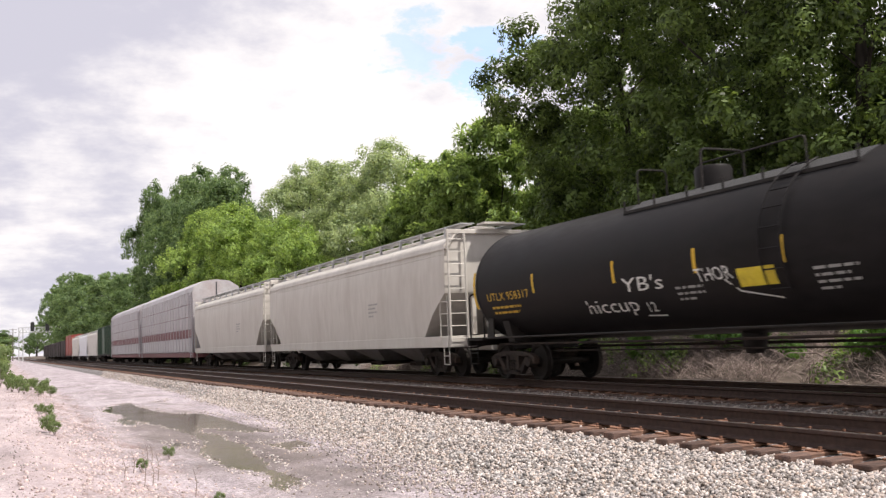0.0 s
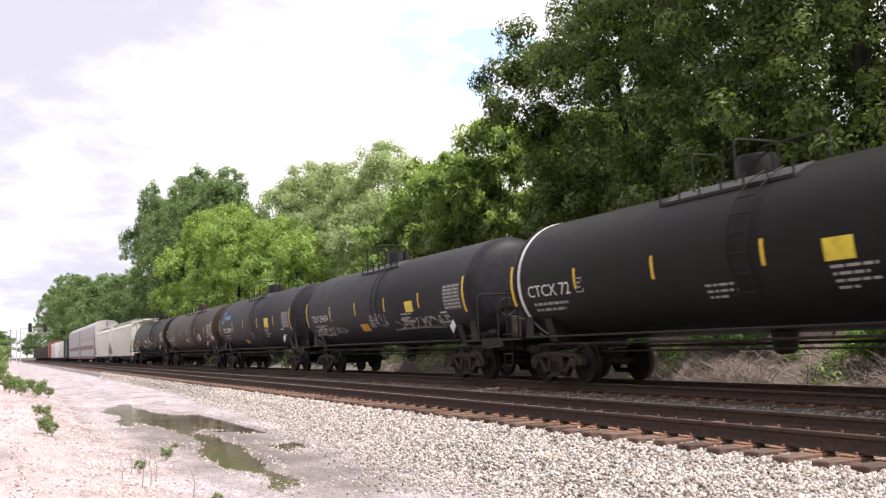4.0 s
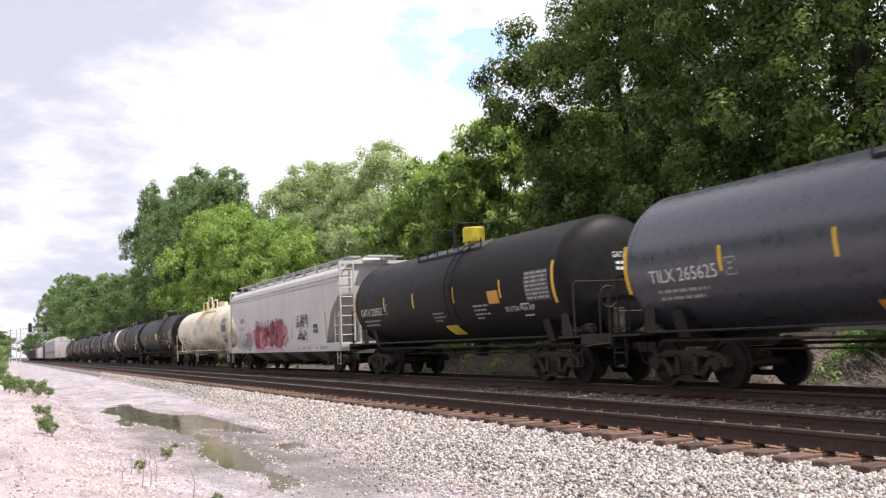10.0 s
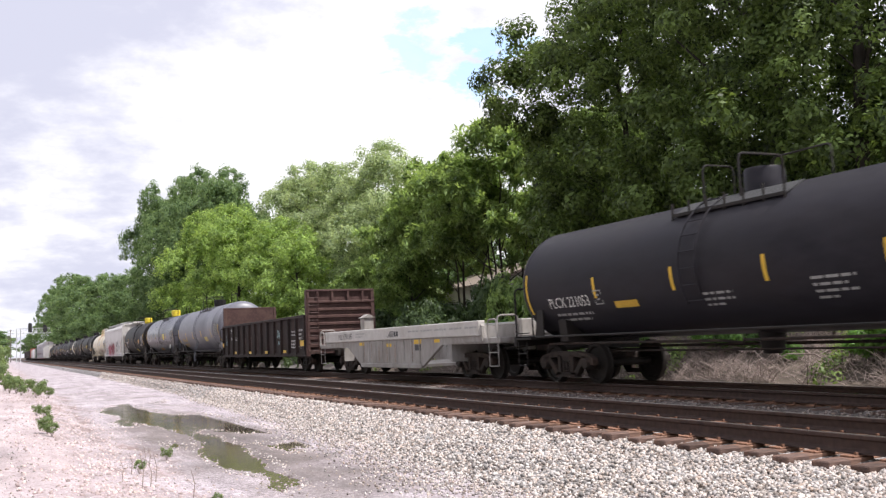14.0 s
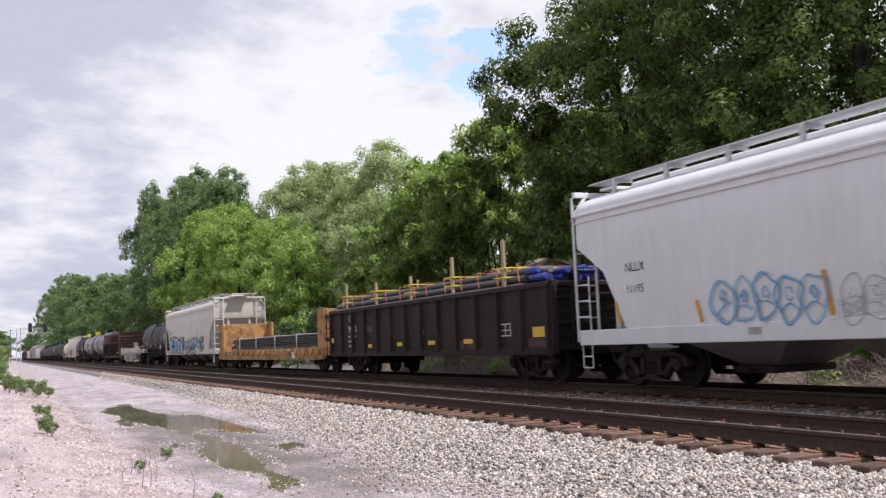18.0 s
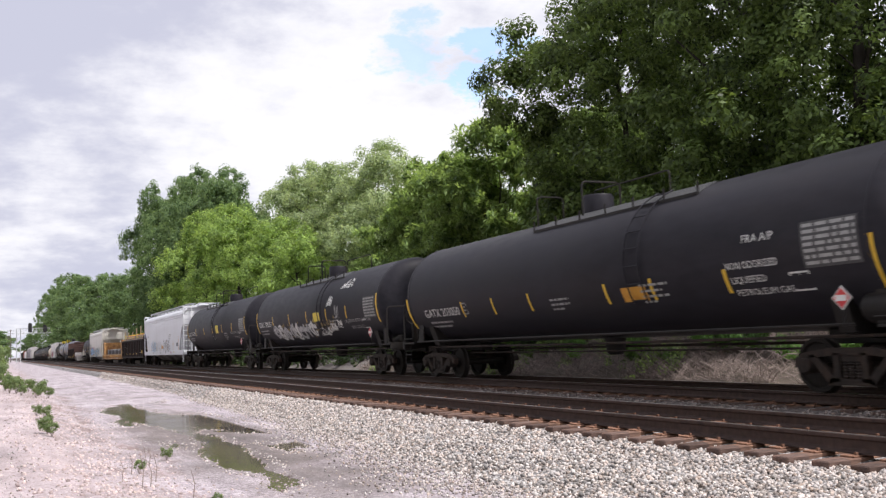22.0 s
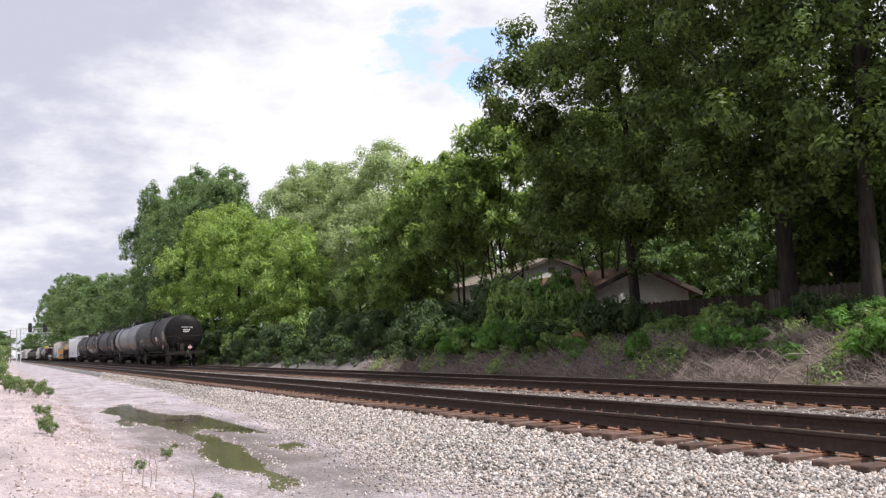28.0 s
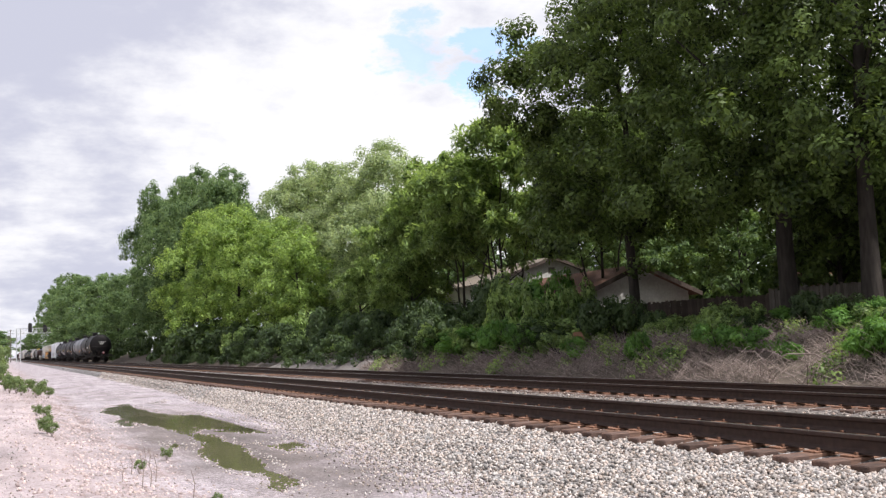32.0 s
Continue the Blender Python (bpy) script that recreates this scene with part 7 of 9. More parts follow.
def plain_box_car(front, pitch, label, paint, name, category, top=4.7, roof_mat=None, ribs=0, gap=1.2, hw=1.55):
    """Boxcar: ribbed sides, peaked roof, sliding door, ladders."""
    Ls = pitch - gap
    h = Ls / 2
    c = car_base(name, label, category, front - h, pitch / 2, h - 1.8)
    part("body", Geo().box(-hw, hw, -h, h, 1.0, top - 0.18, 0.03), paint, c)
    part("roof", Geo().prism([(-hw - 0.04, top - 0.2), (hw + 0.04, top - 0.2), (hw + 0.04, top - 0.14), (0, top), (-hw - 0.04, top - 0.14)], -h - 0.03, h + 0.03, "y"), roof_mat or paint, c)
    part("underframe", Geo().box(-0.3, 0.3, -pitch / 2 + 0.5, pitch / 2 - 0.5, 0.66, 1.0, 0.02).box(-hw + 0.1, hw - 0.1, -h, h, 0.86, 1.0), M_UNDER, c)
    for k in range(ribs):
        y = -h + Ls * (k + 0.5) / ribs
        part("rib", Geo().box(-hw - 0.07, -hw, y - 0.06, y + 0.06, 1.02, top - 0.22, 0.015), paint, c)
    part("door", Geo().box(-hw - 0.09, -hw, -1.5, 1.5, 1.05, top - 0.35, 0.02), paint, c)
    for k in (-1, 1):
        part("end_ladder", ladder_geo((-hw - 0.04, k * (h - 0.1)), (-hw - 0.04, k * (h - 0.55)), 0, 0.7, top - 0.4, 8), paint, c)
    return c


def autorack_car(front, pitch, label, gap=1.0):
    """Tall covered car carrier: screen panels in rows, maroon band, arched roof, end doors."""
    Ls = pitch - gap
    h, hw = Ls / 2, 1.6
    c = car_base("autorack_car", label, "autorack car", front - h, pitch / 2, h - 3.2)
    roof = [(-hw - 0.02, 4.95), (-hw + 0.1, 5.3), (-0.9, 5.68), (0, 5.78), (0.9, 5.68), (hw - 0.1, 5.3), (hw + 0.02, 4.95)]
    part("roof", Geo().prism(roof, -h, h, "y"), M_AUTO, c)
    part("deck_frame", Geo().box(-hw + 0.05, hw - 0.05, -h, h, 0.6, 0.95, 0.02), M_AUTORED, c)
    part("side_wall", Geo().box(-hw + 0.03, hw - 0.03, -h + 0.1, h - 0.1, 0.95, 4.95), M_AUTORED, c)
    n = 20
    panel_me = {}
    for row, (z0, z1) in enumerate(((0.98, 1.9), (1.95, 2.45), (2.5, 3.3), (3.35, 4.15), (4.2, 4.93))):
        g = Geo().box(-hw - 0.02, -hw + 0.03, -Ls / n * 0.46, Ls / n * 0.46, z0, z1, 0.008)
        for k in range(4):
            zz = z0 + (z1 - z0) * (k + 0.5) / 4
            g.box(-hw - 0.035, -hw - 0.02, -Ls / n * 0.43, Ls / n * 0.43, zz - 0.03, zz + 0.03)
        panel_me[row] = g.mesh("panel", M_AUTORED if row == 1 else M_AUTO, 0)
    for k in range(n):
        for row in range(5):
            part("panel", panel_me[row], None, c, "", pose(0, -h + 0.1 + (Ls - 0.2) * (k + 0.5) / n, 0))
        part("post", Geo().box(-hw - 0.05, -hw + 0.02, -h + 0.1 + (Ls - 0.2) * k / n - 0.04, -h + 0.1 + (Ls - 0.2) * k / n + 0.04, 0.9, 4.95), M_AUTO, c, smooth=0)
    for k in (-1, 1):
        part("end_door", Geo().prism([(-hw + 0.05, 0.95)] + [(x * 0.98, z - 0.02) for x, z in roof] + [(hw - 0.05, 0.95)], k * h - 0.03, k * h + 0.03, "y"), M_AUTO, c)
        part("door_seam", Geo().box(-0.04, 0.04, *sorted((k * (h + 0.03), k * (h + 0.06))), 0.95, 5.6), M_INK, c, smooth=0)
        part("end_ladder", ladder_geo((-hw - 0.06, k * (h - 0.15)), (-hw - 0.06, k * (h - 0.7)), 0, 0.6, 4.8, 10), M_AUTO, c)
    return c


def well_car(front, pitch, label, gap=0.9):
    """A container well car: deep riveted side girders between two raised end platforms."""
    Ls = pitch - gap
    h, hw = Ls / 2, 1.46
    c = car_base("well_car", label, "container well car", front - h, pitch / 2, h - 2.35)
    for s in (-1, 1):
        out = [(-h + 1.2, 1.6), (-h + 0.9, 1.45), (-h + 0.9, 1.05), (-h + 3.5, 0.98), (-h + 4.95, 0.34), (h - 4.95, 0.34), (h - 3.5, 0.98), (h - 0.9, 1.05), (h - 0.9, 1.45), (h - 1.2, 1.6)]
        part("side_girder", Geo().prism(out, s * hw - 0.04, s * hw + 0.04), M_WELLSHADE, c)
        part("top_chord", Geo().box(s * hw - 0.11, s * hw + 0.11, -h + 1.0, h - 1.0, 1.2, 1.6, 0.02), M_WELLTOP, c)
        part("bottom_chord", Geo().box(s * hw - 0.1, s * hw + 0.1, -h + 4.95, h - 4.95, 0.3, 0.44, 0.02), M_WELLSHADE, c)
        for k in range(9):
            y = -h + 5.1 + (Ls - 10.2) * k / 8
            part("stiffener", Geo().box(s * hw - 0.055, s * hw + 0.055, y - 0.03, y + 0.03, 0.44, 1.2), M_WELLSHADE, c, smooth=0)
    part("well_floor", Geo().box(-hw, hw, -h + 4.95, h - 4.95, 0.34, 0.42), M_WELLSHADE, c, smooth=0)
    for k in (-1, 1):
        y0, y1 = sorted((k * (h - 2.9), k * h))
        part("end_platform", Geo().box(-hw, hw, y0, y1, 0.98, 1.14, 0.02), M_WELLSHADE, c)
        part("well_end", Geo().box(-hw, hw, *sorted((k * (h - 3.0), k * (h - 2.9))), 0.5, 1.5), M_WELLSHADE, c)
        part("end_rail", Geo().tube(rail_loop(-hw, k * (h - 0.1), -hw + 0.6, k * (h - 0.1), 1.1, 1.7), 0.024, 6), M_WELLSHADE, c)
        part("end_rail", Geo().tube(rail_loop(-hw - 0.02, k * (h - 0.6), -hw - 0.02, k * (h - 0.1), 1.1, 1.6), 0.024, 6), M_WELLSHADE, c)
        part("sill_step", step_geo(-hw, k * (h - 0.35), 1.1, 0.4, 0.5), M_WELLSHADE, c)
        part("cut_lever", Geo().tube([(-hw + 0.1, k * h, 0.85), (-0.25, k * (h + 0.25), 0.98)], 0.014, 5), M_TRUCK, c)
        part("brake_box", Geo().box(-0.25, 0.25, *sorted((k * (h - 1.4), k * (h - 1.0))), 1.14, 1.62, 0.03), M_WELLSHADE, c)
    part("shelter", Geo().box(-0.35, 0.05, h - 2.1, h - 1.7, 1.14, 2.1, 0.02).prism([(-0.42, 2.1), (0.12, 2.1), (-0.15, 2.24)], h - 2.16, h - 1.64, "y"), M_WELLSHADE, c, "white valve cabinet with pitched lid")
    S = Side(h, 0.0, flat_face(hw + 0.11))
    part("lettering", S.fitted("NS 170189", 2.66, 1.29, 0.28, 1.52), M_INK, c, "reporting mark", smooth=0)
    part("stencil_line", S.lines([0.95, 0.7], 4.55, 1.43, 0.1, 0.045, 3), M_FADED, c, smooth=0)["kind"] = "stuff"
    lg = Geo()
    for k in range(5):
        p = S.patch(7.65 + 0.05 * k, 8.15, 1.29 + 0.04 * k, 1.31 + 0.04 * k, 0.006, nb=1)
        lg.add(p.v, p.f)
    for p in (S.patch(8.2, 8.36, 1.3, 1.46, 0.006, nb=1), S.patch(8.41, 8.57, 1.3, 1.46, 0.006, nb=1)):
        lg.add(p.v, p.f)
    part("emblem", lg, M_INK, c, "dark striped emblem", smooth=0)
    S2 = Side(h, 0.0, flat_face(hw + 0.04))
    for a, w, b in ((4.72, 0.5, 1.05), (7.35, 0.45, 0.98), (11.2, 0.4, 1.06)):
        part("yellow_plate", S2.patch(a, a + w, b, b + 0.1, 0.005, nb=1), M_YELLOW, c, smooth=0)
    part("yellow_plate", S2.patch(9.68, 10.24, 1.04, 1.17, 0.005, nb=1), M_YELLOW, c, smooth=0)
    part("rack_plate", S2.patch(9.74, 10.2, 0.84, 1.02, 0.005, nb=1), M_INK, c, "dark stencilled plate", smooth=0)
    for k in range(5):
        part("stencil_line", S.lines([0.8], 9.4 + 1.0 * k, 1.4, 0.1, 0.05, 20 + k), M_FADED, c, smooth=0)["kind"] = "stuff"
    for k in range(7):
        part("rust_run", S2.patch(5.2 + 0.72 * k, 5.23 + 0.72 * k, 0.5, 1.15 - 0.07 * (k % 3), 0.004, nb=1), M_PLATE, c, "thin rust run", smooth=0)
    return c


def bulkhead_flat(front, pitch, label, gap=0.9):
    Ls = pitch - gap
    h, hw = Ls / 2, 1.5
    c = car_base("bulkhead_flat_car", label, "flat car", front - h, pitch / 2, h - 1.75)
    for k in range(44):
        y0 = -h + Ls * k / 44
        part("deck_plank", DECK, None, c, "", pose(0, y0 + Ls / 88, 0.98))
    for s in (-1, 1):
        part("side_sill", Geo().prism([(-h, 1.0), (h, 1.0), (h, 0.6), (h - 1.2, 0.54), (-h + 1.2, 0.54), (-h, 0.6)], s * hw - 0.04, s * hw + 0.04), M_FLAT, c)
        for k in range(18):
            y = -h + Ls * (k + 0.5) / 18
            part("stake_pocket", Geo().box(*sorted((s * (hw + 0.04), s * (hw + 0.14))), y - 0.09, y + 0.09, 0.74, 1.0, 0.01), M_FLAT, c)
    part("centre_sill", Geo().box(-0.3, 0.3, -pitch / 2 + 0.5, pitch / 2 - 0.5, 0.5, 0.95, 0.02), M_FLAT, c)
    for k in (-1, 1):
        part("bulkhead", Geo().box(-hw, hw, *sorted((k * h, k * (h - 0.12))), 0.98, 2.55, 0.02), M_FLAT, c)
        for x in (-hw + 0.1, -0.5, 0.5, hw - 0.1):
            part("bulkhead_post", Geo().prism([(k * h, 0.98), (k * (h - 0.1), 0.98), (k * (h - 0.1), 2.5), (k * h, 2.5)] if abs(x) < 1 else [(k * (h + 0.04), 0.7), (k * (h - 1.05), 0.98), (k * (h - 0.95), 2.5), (k * (h - 0.85), 2.58), (k * (h + 0.04), 2.58)], x - 0.07, x + 0.07), M_FLAT, c)
        for z in (1.35, 1.8, 2.25):
            part("bulkhead_rib", Geo().box(-hw, hw, *sorted((k * h, k * (h + 0.08))), z, z + 0.1, 0.01), M_FLAT, c)
        part("end_ladder", ladder_geo((-hw + 0.05, k * (h + 0.12)), (-hw + 0.5, k * (h + 0.12)), 0, 0.7, 2.5, 6), M_UNDER, c)
        part("sill_step", step_geo(-hw, k * (h - 0.4), 0.8, 0.35, 0.4), M_UNDER, c)
    S = Side(h, 0.0, flat_face(hw + 0.04))
    part("stencil_line", S.lines([1.1], 2.6, 0.78, 0.1, 0.13, 5), M_FADED, c, smooth=0)["kind"] = "stuff"
    part("stencil_line", S.lines([0.9, 0.6], Ls - 6.4, 0.8, 0.1, 0.06, 6), M_FADED, c, smooth=0)["kind"] = "stuff"
    part("data_panel", S.patch(Ls - 4.6, Ls - 4.1, 0.62, 0.88, 0.006, nb=1), M_WHITE, c, smooth=0)
    # the load: bundled dark steel bars on bearers, strapped
    ld = tagged(new("steel_bundle"), "long strapped bundle of dark steel bars on timber bearers", "steel load")
    ld.location = (FAR_TRACK, front - h, 0)
    MOVING.append((ld, front - h))
    r = random.Random(2)
    for k in range(7):
        y = -h + 2.4 + (Ls - 4.8) * k / 6
        part("bearer", Geo().box(-1.35, 1.35, y - 0.06, y + 0.06, 1.02, 1.12), M_STAKE, ld, smooth=0)
    for i in range(9):
        for j in range(5):
            x, z = -1.25 + i * 0.3, 1.12 + j * 0.1
            e0, e1 = r.uniform(-0.4, 0.15), r.uniform(-0.15, 0.4)
            part("bar", Geo().tube([(x, -h + 1.5 + e0, z + 0.05), (x, 0, z + 0.05 + r.uniform(-0.01, 0.01)), (x, h - 3.4 + e1, z + 0.05), (x, h - 2.9 + e1 * 2, z + 0.02)], 0.046, 6), M_STEEL, ld)
    for k in range(4):
        y = -h + 4.5 + (Ls - 9.0) * k / 3
        part("strap", Geo().box(-1.36, -1.33, y - 0.04, y + 0.04, 1.0, 1.66).box(-1.36, 1.3, y - 0.04, y + 0.04, 1.64, 1.67).box(1.27, 1.3, y - 0.04, y + 0.04, 1.0, 1.66), M_GALV, ld, smooth=0)
    return c


DECK = Geo().box(-1.5, 1.5, -0.22, 0.22, 0.0, 0.05, 0.006).mesh("deck_plank", M_STAKE, 0)


def pipe_load(y_mid, Ls):
    """Bundled pipes heaped above a gondola's rim, between timber stakes, with straps and a blue-wrapped stack."""
    ld = tagged(new("pipe_load"), "strapped bundles of dark plastic pipe between timber stakes", "pipe load")
    ld.location = (FAR_TRACK, y_mid, 0)
    MOVING.append((ld, y_mid))
    h = Ls / 2 - 0.7
    r = random.Random(6)
    one = [Geo().tube([(0, -h + 0.3, 0), (0, h, 0)], 0.085, 8).mesh("pipe", pm, 40) for pm in (M_PIPE, M_PIPE, M_PIPEGREY)]
    sleeve = Geo().tube([(0, 0, 0), (0, 0.08, 0.01), (0.01, 0.3, 0), (0, 0.42, 0.01), (0, 0.6, 0)], [0.07, 0.105, 0.092, 0.108, 0.09], 9).mesh("sleeve", M_BLUE, 40)
    for i in range(15):
        for j in range(10):
            x, z = -1.29 + i * 0.184, 1.12 + j * 0.178
            if j == 9 and (i < 1 or i % 5 == 3):
                continue
            shift = r.uniform(-0.25, 0.25) + (0.0 if i % 4 else 1.2)
            pp = part("pipe", one[(i * 7 + j * 5) % 3], None, ld, "", pose(x, shift * (0.4 if shift > 1 else 1), z + r.uniform(-0.01, 0.01)))
            if j >= 8 and i % 2:
                part("sleeve", sleeve, None, pp, "blue film wrapping the pipe end", pose(0, -h + 0.2, 0, 0, r.uniform(0, 300), 0))
    for k in range(5):
        y = -h + 1.6 + (2 * h - 2.6) * k / 4
        for s in (-1, 1):
            part("stake", Geo().box(s * 1.43 - 0.035, s * 1.43 + 0.035, y - 0.06, y + 0.06, 1.1, 3.35 + r.uniform(-0.3, 0.35), 0.008), M_STAKE, ld)
        for zz in (2.62, 2.86):
            part("cross_strap", Geo().box(-1.46, 1.46, y - 0.1, y - 0.07, zz, zz + 0.03).box(-1.47, -1.46, y - 0.1, y + 0.5, zz, zz + 0.03), M_STRAPY, ld, smooth=0)
    for k in range(13):
        y = -h + 0.8 + (2 * h - 1.4) * k / 12 + r.uniform(-0.15, 0.15)
        part("band", Geo().prism([(y, 2.2), (y + 0.04, 2.2), (y + 0.16, 2.86), (y + 0.12, 2.86)], -1.405, -1.395).box(-1.4, 1.3, y + 0.12, y + 0.16, 2.855, 2.865), M_STRAPR, ld, smooth=0)
    return ld


def curved(pts, steps=6):
    """A smooth line through the points."""
    out = []
    for i in range(len(pts) - 1):
        p0, p1, p2, p3 = (Vector(pts[max(0, min(len(pts) - 1, k))]) for k in (i - 1, i, i + 1, i + 2))
        for s in range(steps):
            u = s / steps
            q = 0.5 * (2 * p1 + (p2 - p0) * u + (2 * p0 - 5 * p1 + 4 * p2 - p3) * u * u + (3 * p1 - p0 - 3 * p2 + p3) * u ** 3)
            out.append((q.x, q.y))
    return out + [tuple(pts[-1])]


def spatter(S, a0, b0, w, h, n, seed, lift):
    """A ragged cloud of overlapping spray."""
    r, g = random.Random(seed), Geo()
    for k in range(n):
        x, y = a0 + w * r.random(), b0 + h * (0.5 + 0.5 * r.uniform(-1, 1) * r.random() ** 0.4)
        s = h * r.uniform(0.03, 0.13)
        ph = r.uniform(0, 6)
        q = S.fill([(x + s * (1 + 0.3 * math.sin(3 * t + ph)) * math.cos(t), y + s * (1 + 0.3 * math.sin(2 * t + ph)) * math.sin(t)) for t in [6.2832 * i / 14 for i in range(14)]], lift + 0.00005 * k)
        g.add(q.v, q.f)
    return g


def bubble(S, c, a0, b0, w, h, n, fills, line, seed, halo=None, halo_amt=0.18, hi=None, lift=0.012, fat=0.2):
    """A sprayed piece: interlocking swollen strokes, outlined, over a ragged cloud of colour."""
    r = random.Random(seed)
    if halo:
        part("spray_cloud", spatter(S, a0 - halo_amt, b0 - halo_amt * 0.5, w + 3 * halo_amt, h + halo_amt, 150, seed, lift), halo, c, smooth=0)
    step = w / n
    for i in range(n):
        x0 = a0 + step * i
        marks = []
        lean = r.uniform(-0.1, 0.3) * h
        for k in range(r.choice((3, 3, 4))):
            kind = r.random()
            if kind < 0.5:
                x = x0 + step * r.uniform(0.0, 1.1)
                marks.append([(x, b0 + h * r.uniform(-0.08, 0.12)), (x + lean * 0.3 + r.uniform(-0.12, 0.12), b0 + h * 0.5), (x + lean, b0 + h * r.uniform(0.85, 1.2))])
            elif kind < 0.8:
                y = b0 + h * r.uniform(0.1, 0.9)
                marks.append([(x0 - step * 0.2, y), (x0 + step * 0.5, y + h * r.uniform(-0.2, 0.25)), (x0 + step * 1.25, y + h * r.uniform(-0.15, 0.2))])
            else:
                cx, cy, s = x0 + step * 0.5, b0 + h * r.uniform(0.3, 0.7), step * 0.45
                marks.append([(cx + s * math.cos(t), cy + 0.4 * h * math.sin(t)) for t in (0.3, 1.5, 2.7, 3.9, 5.1, 6.2)])
        under, over, light = Geo(), Geo(), Geo()
        for m in marks:
            q = curved(m)
            wd = fat * h * r.uniform(0.8, 1.25)
            p = S.stroke(q, wd + 0.11, lift + 0.004 + 0.001 * i)
            under.add(p.v, p.f)
            p = S.stroke(q[1:-1], wd, lift + 0.0045 + 0.001 * i)
            over.add(p.v, p.f)
            p = S.stroke([(a - wd * 0.28, b + wd * 0.1) for a, b in q[2:len(q) // 2 + 2]], 0.022, lift + 0.005 + 0.001 * i)
            light.add(p.v, p.f)
        part("spray_outline", under, line, c, smooth=0)
        part("spray_letter", over, fills[i % len(fills)], c, smooth=0)
        if hi:
            part("spray_highlight", light, hi, c, smooth=0)


def scribble(S, c, a0, b0, w, h, material, seed, width=0.035, loops=5, lift=0.012):
    """A quick spray tag: a row of looping, crossing strokes."""
    r = random.Random(seed)
    g = Geo()
    step = w / loops
    for k in range(loops):
        x = a0 + step * k
        for s in range(r.choice((1, 2, 2))):
            pts = [(x + step * r.uniform(-0.15, 1.15), b0 + h * r.uniform(0.0, 1.0)) for _ in range(r.choice((4, 5, 6)))]
            pts[0] = (x + step * r.uniform(0, 0.4), b0 + h * r.choice((0.02, 0.95)))
            p = S.stroke(curved(pts, 5), width * r.uniform(0.6, 1.0), lift)
            g.add(p.v, p.f)
    for s in range(2):
        y = b0 + h * r.uniform(-0.1, 0.35)
        p = S.stroke(curved([(a0 - 0.1 * w, y), (a0 + 0.4 * w, y + 0.1 * h), (a0 + w * r.uniform(0.7, 1.1), y - 0.05 * h)], 5), width * 0.5, lift)
        g.add(p.v, p.f)
    part("spray_tag", g, material, c, smooth=0)


def outlined(S, c, a0, b0, w, h, n, material, seed, width=0.03, lift=0.04):
    """Unfilled balloon letters: wobbly rings with a small eye in each."""
    r, g = random.Random(seed), Geo()
    step = w / n
    for i in range(n):
        cx, cy = a0 + step * (i + 0.5), b0 + h * r.uniform(0.45, 0.55)
        ph, lobes = r.uniform(0, 6), r.choice((2, 3, 3))
        ring = [(cx + step * 0.56 * math.cos(t) * (1 + 0.2 * math.sin(lobes * t + ph)), cy + h * 0.5 * math.sin(t) * (1 + 0.16 * math.cos(lobes * t + ph))) for t in [6.2832 * k / 12 for k in range(13)]]
        eye = [(cx + step * 0.15 * math.cos(t), cy + h * r.uniform(0.05, 0.2) + h * 0.1 * math.sin(t)) for t in [6.2832 * k / 8 for k in range(9)]]
        bar = [(cx - step * 0.4, cy - h * r.uniform(0.1, 0.3)), (cx, cy - h * 0.1), (cx + step * 0.35, cy - h * r.uniform(0.0, 0.3))]
        for line, wd in ((ring, width), (eye, width * 0.8), (bar, width * 0.8)):
            p = S.stroke(curved(line, 4), wd * r.uniform(0.8, 1.4), lift)
            g.add(p.v, p.f)
    part("spray_outline", g, material, c, "balloon letters in outline", smooth=0)


# ---- the consist, from the head of the train back ----
T_LABEL = "black tank car with yellow reflector strips, streaked with grime"
for k, (fr, ln) in enumerate([(330, 20), (310, 20), (290, 20), (270, 20), (250, 20), (230, 20)]):
    plain_box_car(fr, ln, "dark brown boxcar far up the train", M_GON, "boxcar", "boxcar", 4.3)
plain_box_car(210, 18.5, "faded red boxcar far up the train", M_BOXRED, "boxcar", "boxcar", 5.0)
hopper_car(190.5, 18.0, "cream covered hopper car far up the train", M_HOPWHITE)
hopper_car(172.0, 18.0, "pale covered hopper car far up the train", M_HOPPALE)
hopper_car(154.0, 18.0, "off-white covered hopper car with grey roof", M_HOPWHITE)
plain_box_car(136.2, 18.4, "dark green ribbed boxcar", M_GREEN, "boxcar", "boxcar", 4.6, ribs=16)
autorack_car(117.8, 27.0, "tall silver autorack with maroon stripe and arched roof")
autorack_car(90.8, 27.0, "tall silver autorack with maroon stripe and arched roof")
hopper_car(64.1, 19.7, "off-white round-sided covered hopper car", M_HOPWHITE, round_side=0.06, cut=2.4)
hopper_car(44.4, 21.1, "off-white round-sided covered hopper car", M_HOPWHITE, round_side=0.06, cut=2.4)

